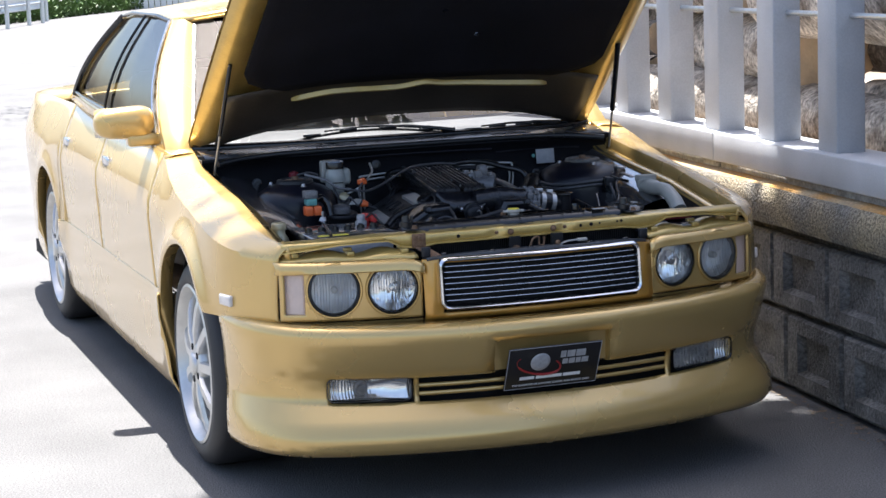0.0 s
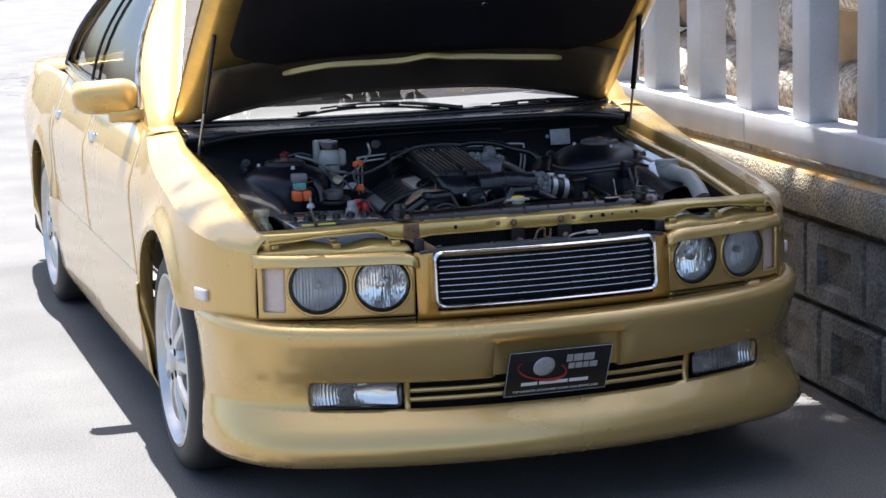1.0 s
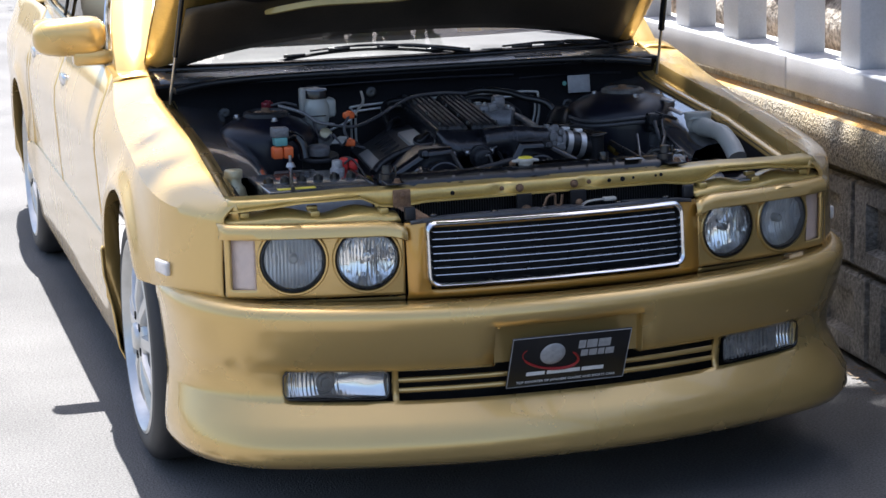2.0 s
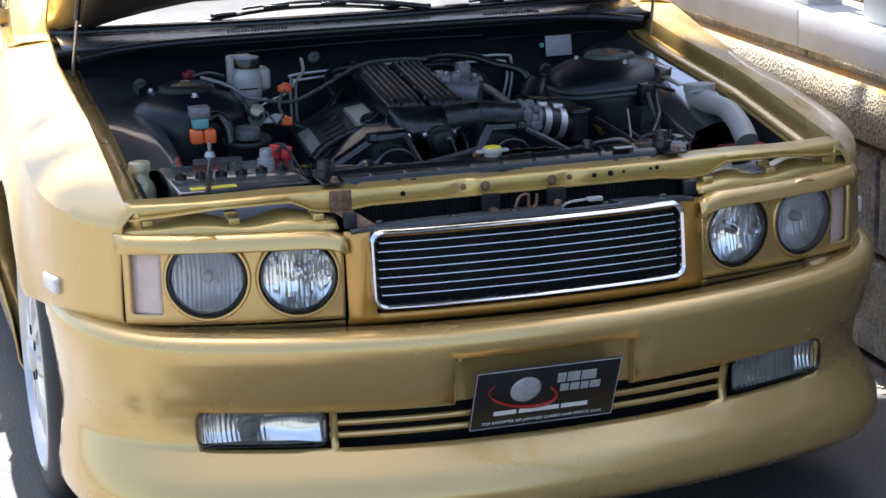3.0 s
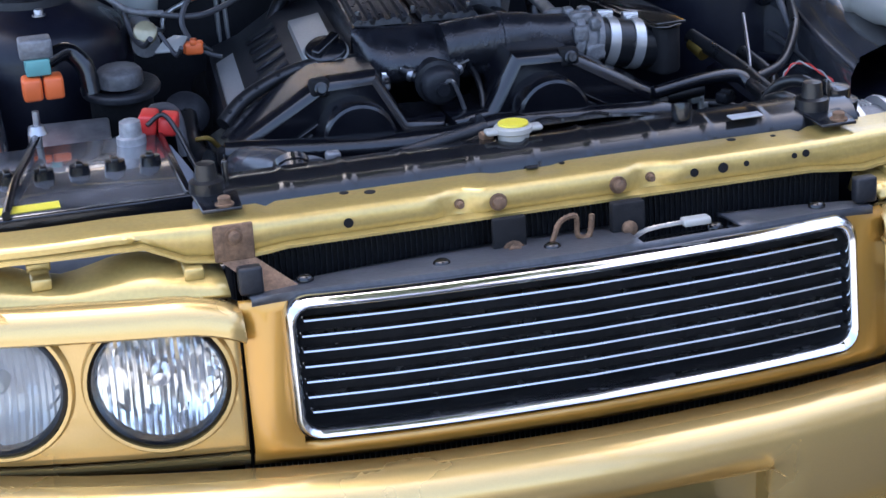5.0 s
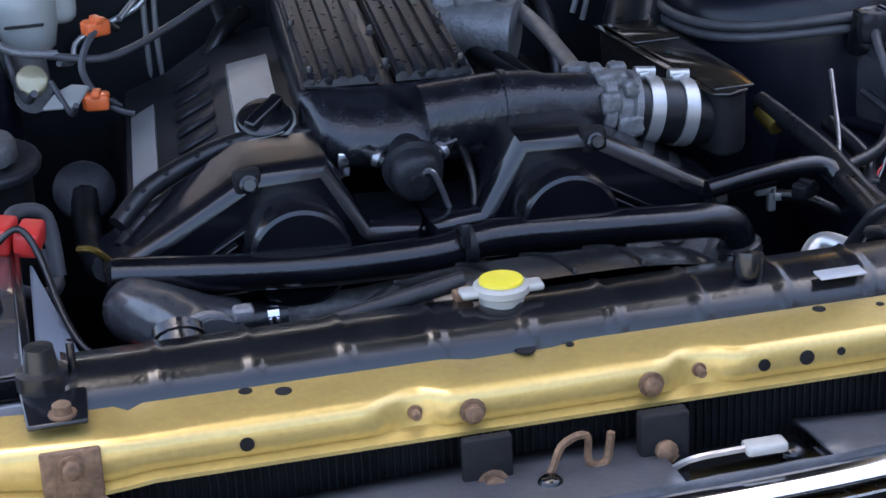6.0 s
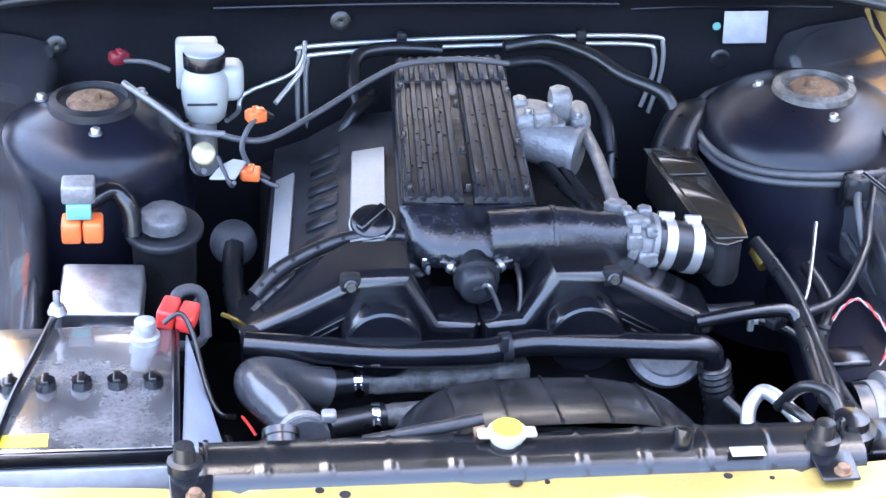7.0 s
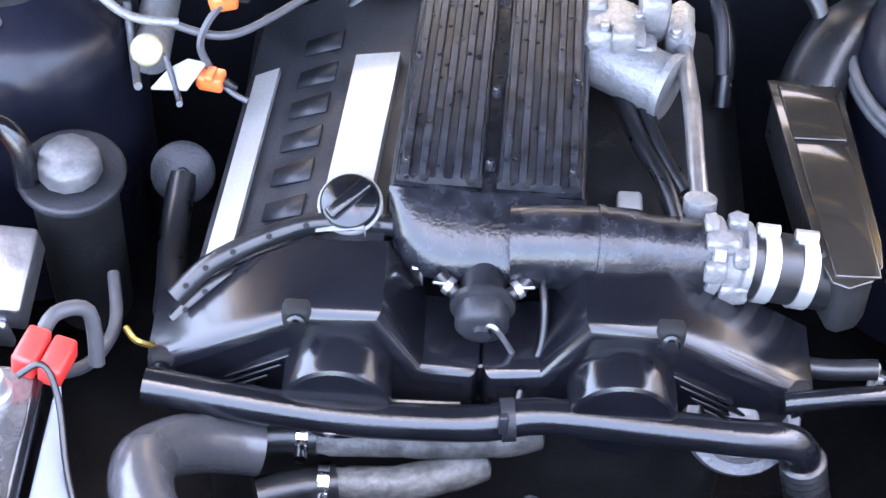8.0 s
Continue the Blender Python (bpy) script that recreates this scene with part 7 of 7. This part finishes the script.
tube(bm, [(-0.378, 0.560, 0.763), (-0.358, 0.566, 0.772), (-0.344, 0.548, 0.752), (-0.332, 0.50, 0.72), (-0.318, 0.47, 0.70), (-0.300, 0.475, 0.69)], 0.003, 8, 5)
part("cable", bm, HOSE, pos)
bm = BM()
tube(bm, [(-0.292, 0.475, 0.69), (-0.284, 0.455, 0.69), (-0.278, 0.445, 0.685)], 0.0018, 6, 4)
part("red_wire", bm, RED, pos, "short red wire")
bat.location = clampt.location = (0.014, 0.030, 0.006)
pos.location = (0.010, 0.034, -0.008)
bm = BM()
box(bm, (-0.055, -0.042, -0.02), (0.045, 0.042, 0.022), 0.004, pose(-0.440, 0.770, 0.682, 18, 0, -4))
box(bm, (-0.03, -0.05, -0.045), (0.03, -0.04, 0.0), 0.003, pose(-0.440, 0.770, 0.682, 18, 0, -4))
part("relay_cover", bm, STEEL, car, "folded bare metal relay cover")
bm = BM()
prism(bm, [(-0.353, 0.592, 0.722), (-0.311, 0.40, 0.68), (-0.358, 0.345, 0.71)], (-0.003, 0.0, 0.0), 0.001)
part("battery_tray_side", bm, BATTGREY, car, "grey sheet battery side plate").location = (0.012, 0.030, 0.0)

# washer filler, air duct and odds on the other side
bm = BM()
tube(bm, [(0.588, 0.73, 0.799), (0.588, 0.728, 0.784), (0.588, 0.715, 0.768), (0.588, 0.658, 0.766), (0.588, 0.584, 0.764), (0.588, 0.529, 0.741), (0.588, 0.496, 0.715)], [0.034, 0.032, 0.024, 0.021, 0.022, 0.023, 0.024], 18, 6)
part("washer_filler", bm, WHITEPL, car, "white washer filler neck")
bm = BM()
box(bm, (0.54, 0.50, 0.685), (0.645, 0.54, 0.705), 0.005)
part("washer_pump_cover", bm, REDDARK, car, "dark red plastic strip")
bm = BM()
cyl(bm, (0.43, 0.520, 0.625), (0.62, 0.520, 0.625), 0.058, seg=32)
ad = part("air_duct", bm, PLASTIC, car, "black round air duct with steel bands")
bm = BM()
lathe(bm, [(0.059, 0.448), (0.0595, 0.452), (0.0595, 0.545), (0.059, 0.550)], (0, 0.52, 0.625), (1, 0, 0), 36)
part("duct_sleeve", bm, CASTALU, ad, "dull cast meter body")
for x in (0.470, 0.512):
    bm = BM()
    lathe(bm, [(0.0590, -0.0045), (0.069, -0.004), (0.070, 0.0), (0.069, 0.004), (0.0590, 0.0045)], (x, 0.52, 0.625), (1, 0, 0), 40)
    part("duct_flange", bm, ALU, ad, "bare alloy flange")
for k in range(4):
    bm = BM()
    box(bm, (0.483 + k * 0.005, 0.524, 0.682), (0.4855 + k * 0.005, 0.548, 0.6865), 0.0008)
    part("casting_rib", bm, ALU, ad)
bm = BM()
box(bm, (0.425, 0.600, 0.62), (0.478, 0.640, 0.668), 0.004)
part("bracket_box", bm, PLASTIC, car)
bm = BM()
box(bm, (0.41, 0.40, 0.60), (0.47, 0.47, 0.68), 0.006)
part("bracket_box", bm, PLASTIC, car)
wpts = [Vector(p) for p in ((0.446, 0.683, 0.668), (0.462, 0.690, 0.690), (0.483, 0.694, 0.700), (0.500, 0.668, 0.692), (0.508, 0.640, 0.680), (0.498, 0.615, 0.668), (0.486, 0.598, 0.660))]
for k, (m2, nm, label) in enumerate(((RED, "red_wire", "thin red wire"), (WHITEPL, "white_wire", "thin white wire"))):
    path = spline(wpts, 6)
    bm = BM()
    tube(bm, [p + Vector((0.0014 * math.cos(i * 0.9 + k * math.pi), 0, 0.0014 * math.sin(i * 0.9 + k * math.pi))) for i, p in enumerate(path)], 0.0012, 6, 2)
    part(nm, bm, m2, car, label)
pv = part("purge_valve", BM(), PLASTIC, car, "round black purge valve on a bracket")
pv.location = (-0.030, 0.012, 0.010)
bm = BM()
lathe(bm, [(0.026, -0.02), (0.028, 0.0), (0.020, 0.004), (0.019, 0.014), (0.012, 0.016), (0.0, 0.017)], (0.388, 0.325, 0.748), (0, 0, 1), 24)
part("valve_can", bm, PLASTIC, pv)
bm = BM()
tube(bm, [(0.388, 0.345, 0.74), (0.382, 0.38, 0.755), (0.36, 0.41, 0.745), (0.345, 0.44, 0.70)], 0.007, 8, 5)
tube(bm, [(0.36, 0.325, 0.74), (0.34, 0.345, 0.752), (0.335, 0.38, 0.74)], 0.006, 8, 5)
part("valve_hose", bm, HOSE, pv)
bm = BM()
cyl(bm, (-0.245, 0.335, 0.735), (-0.245, 0.365, 0.755), 0.018, seg=16)
lathe(bm, [(0.020, -0.004), (0.020, 0.004), (0.0, 0.005)], (-0.245, 0.366, 0.7555), (0, 0.8, 0.55), 16)
part("filler_plug", bm, PLASTIC, rad)
bm = BM()
cyl(bm, (-0.16, 0.352, 0.752), (-0.035, 0.352, 0.775), 0.007, seg=10)
part("overflow_pipe", bm, PLASTIC_DUSTY, rad)
bm = BM()
lathe(bm, [(0.006, 0), (0.007, 0.012), (0.0, 0.013)], (-0.046, 0.338, 0.768), (1, 0.1, 0.1), 10)
part("pipe_stub", bm, RUST, rad)
bm = BM()
lathe(bm, [(0.030, -0.20), (0.030, -0.045), (0.026, -0.030), (0.018, -0.020), (0.017, 0.0)], (-0.632, 0.590, 0.748), (0, 0, 1), 24)
wb = part("side_bottle", bm, STRIPGLUE, car, "yellowed plastic bottle beside the wing")
bm = BM()
lathe(bm, [(0.021, -0.006), (0.0215, 0.010), (0.019, 0.013), (0.0, 0.014)], (-0.632, 0.590, 0.748), (0, 0, 1), 20)
part("cap", bm, STRIPGLUE, wb, "yellowed bottle cap")

# loose wiring, hoses and small brackets round the bay
for pts, r, m2, nm in (
        ([(0.554, 0.884, 0.76), (0.53, 0.82, 0.745), (0.506, 0.758, 0.73), (0.463, 0.703, 0.70), (0.413, 0.681, 0.69)], 0.0065, HOSE, "hose"),
        ([(0.402, 0.661, 0.69), (0.391, 0.562, 0.69), (0.38, 0.477, 0.70), (0.388, 0.425, 0.72)], 0.010, HOSE, "hose"),
        ([(0.41, 0.60, 0.68), (0.42, 0.52, 0.672), (0.415, 0.44, 0.69), (0.40, 0.37, 0.725)], 0.007, PLASTIC_DUSTY, "hose"),
        ([(0.565, 0.924, 0.77), (0.535, 0.87, 0.765), (0.518, 0.841, 0.76), (0.519, 0.80, 0.72), (0.53, 0.75, 0.66)], 0.005, WIRE, "wiring"),
        ([(0.514, 0.86, 0.70), (0.52, 0.78, 0.69), (0.522, 0.687, 0.67), (0.50, 0.62, 0.62)], 0.0035, WIRE, "wiring"),
        ([(0.36, 0.74, 0.65), (0.40, 0.72, 0.645), (0.45, 0.70, 0.62), (0.50, 0.72, 0.60)], 0.006, HOSE, "hose"),
        ([(0.30, 0.60, 0.62), (0.34, 0.55, 0.60), (0.36, 0.48, 0.62), (0.35, 0.40, 0.66)], 0.008, HOSE, "hose"),
        ([(-0.221, 1.076, 0.80), (-0.20, 1.10, 0.815), (-0.183, 1.121, 0.83), (-0.177, 1.163, 0.85)], 0.0035, ALU, "pipe"),
        ([(-0.34, 1.02, 0.80), (-0.335, 1.00, 0.77), (-0.325, 0.96, 0.76), (-0.318, 0.93, 0.775)], 0.004, WIRE, "wiring"),
        ([(-0.30, 0.98, 0.77), (-0.285, 0.95, 0.745), (-0.28, 0.925, 0.76)], 0.003, WIRE, "wiring"),
        ([(-0.42, 1.153, 0.83), (-0.39, 1.13, 0.838), (-0.36, 1.12, 0.83)], 0.0035, WIRE, "wiring"),
        ([(-0.33, 0.80, 0.66), (-0.32, 0.74, 0.655), (-0.335, 0.68, 0.67), (-0.37, 0.64, 0.70)], 0.006, WIRE, "wiring"),
        ([(-0.30, 0.50, 0.66), (-0.285, 0.44, 0.66), (-0.265, 0.40, 0.69), (-0.25, 0.365, 0.735)], 0.005, HOSE, "hose"),
        ([(-0.12, 0.44, 0.66), (-0.06, 0.43, 0.665), (-0.02, 0.42, 0.69)], 0.006, HOSE, "hose"),
        ([(0.02, 0.50, 0.64), (0.08, 0.49, 0.65), (0.14, 0.50, 0.64), (0.20, 0.53, 0.62)], 0.010, PLASTIC_DUSTY, "hose"),
        ([(-0.10, 0.48, 0.645), (-0.075, 0.47, 0.66), (-0.05, 0.48, 0.65)], 0.003, STEEL, "pipe")):
    bm = BM()
    tube(bm, pts, r, 10, 7)
    part(nm, bm, m2, eng if nm != "wiring" else car)
for a, b, w in (((0.586, 1.049, 0.803), (0.592, 0.901, 0.803), 0.010), ((0.574, 0.882, 0.793), (0.574, 0.796, 0.787), 0.006)):
    bm = BM()
    a, b = Vector(a), Vector(b)
    grid(bm, [[a + Vector((-w, 0, 0)), a + Vector((w, 0, 0.003))], [b + Vector((-w, 0, 0)), b + Vector((w, 0, 0.003))]])
    thicken(part("wing_strip", bm, STEEL, car, "bare metal strip on the wing"), 0.003)
for x, y, z, turn in ((-0.105, 0.475, 0.655, 15), (0.06, 0.56, 0.66, -20), (0.43, 0.66, 0.675, 60), (0.385, 0.705, 0.665, 30)):
    plug((x, y, z), 0.011, turn, PLASTIC_DUSTY, car, "black wiring plug")
# pressed seams and rubber grommets on the firewall
for x0, x1, z in ((-0.30, 0.28, 0.858), (0.30, 0.60, 0.845)):
    bm = BM()
    tube(bm, [(lerp(x0, x1, k), 1.279 - 0.9 * max(0.0, z - 0.845), z + 0.004 * math.sin(math.pi * k)) for k in np.linspace(0, 1, 9)], 0.0035, 8, 2)
    part("firewall_seam", bm, BAY, car)
for x, z in ((-0.12, 0.832), (-0.52, 0.80), (0.44, 0.765)):
    bm = BM()
    lathe(bm, [(0.016, -0.004), (0.015, 0.004), (0.010, 0.006), (0.0, 0.004)], (x, 1.278, z), (0, -1, 0.15), 18)
    part("grommet", bm, HOSE, car)
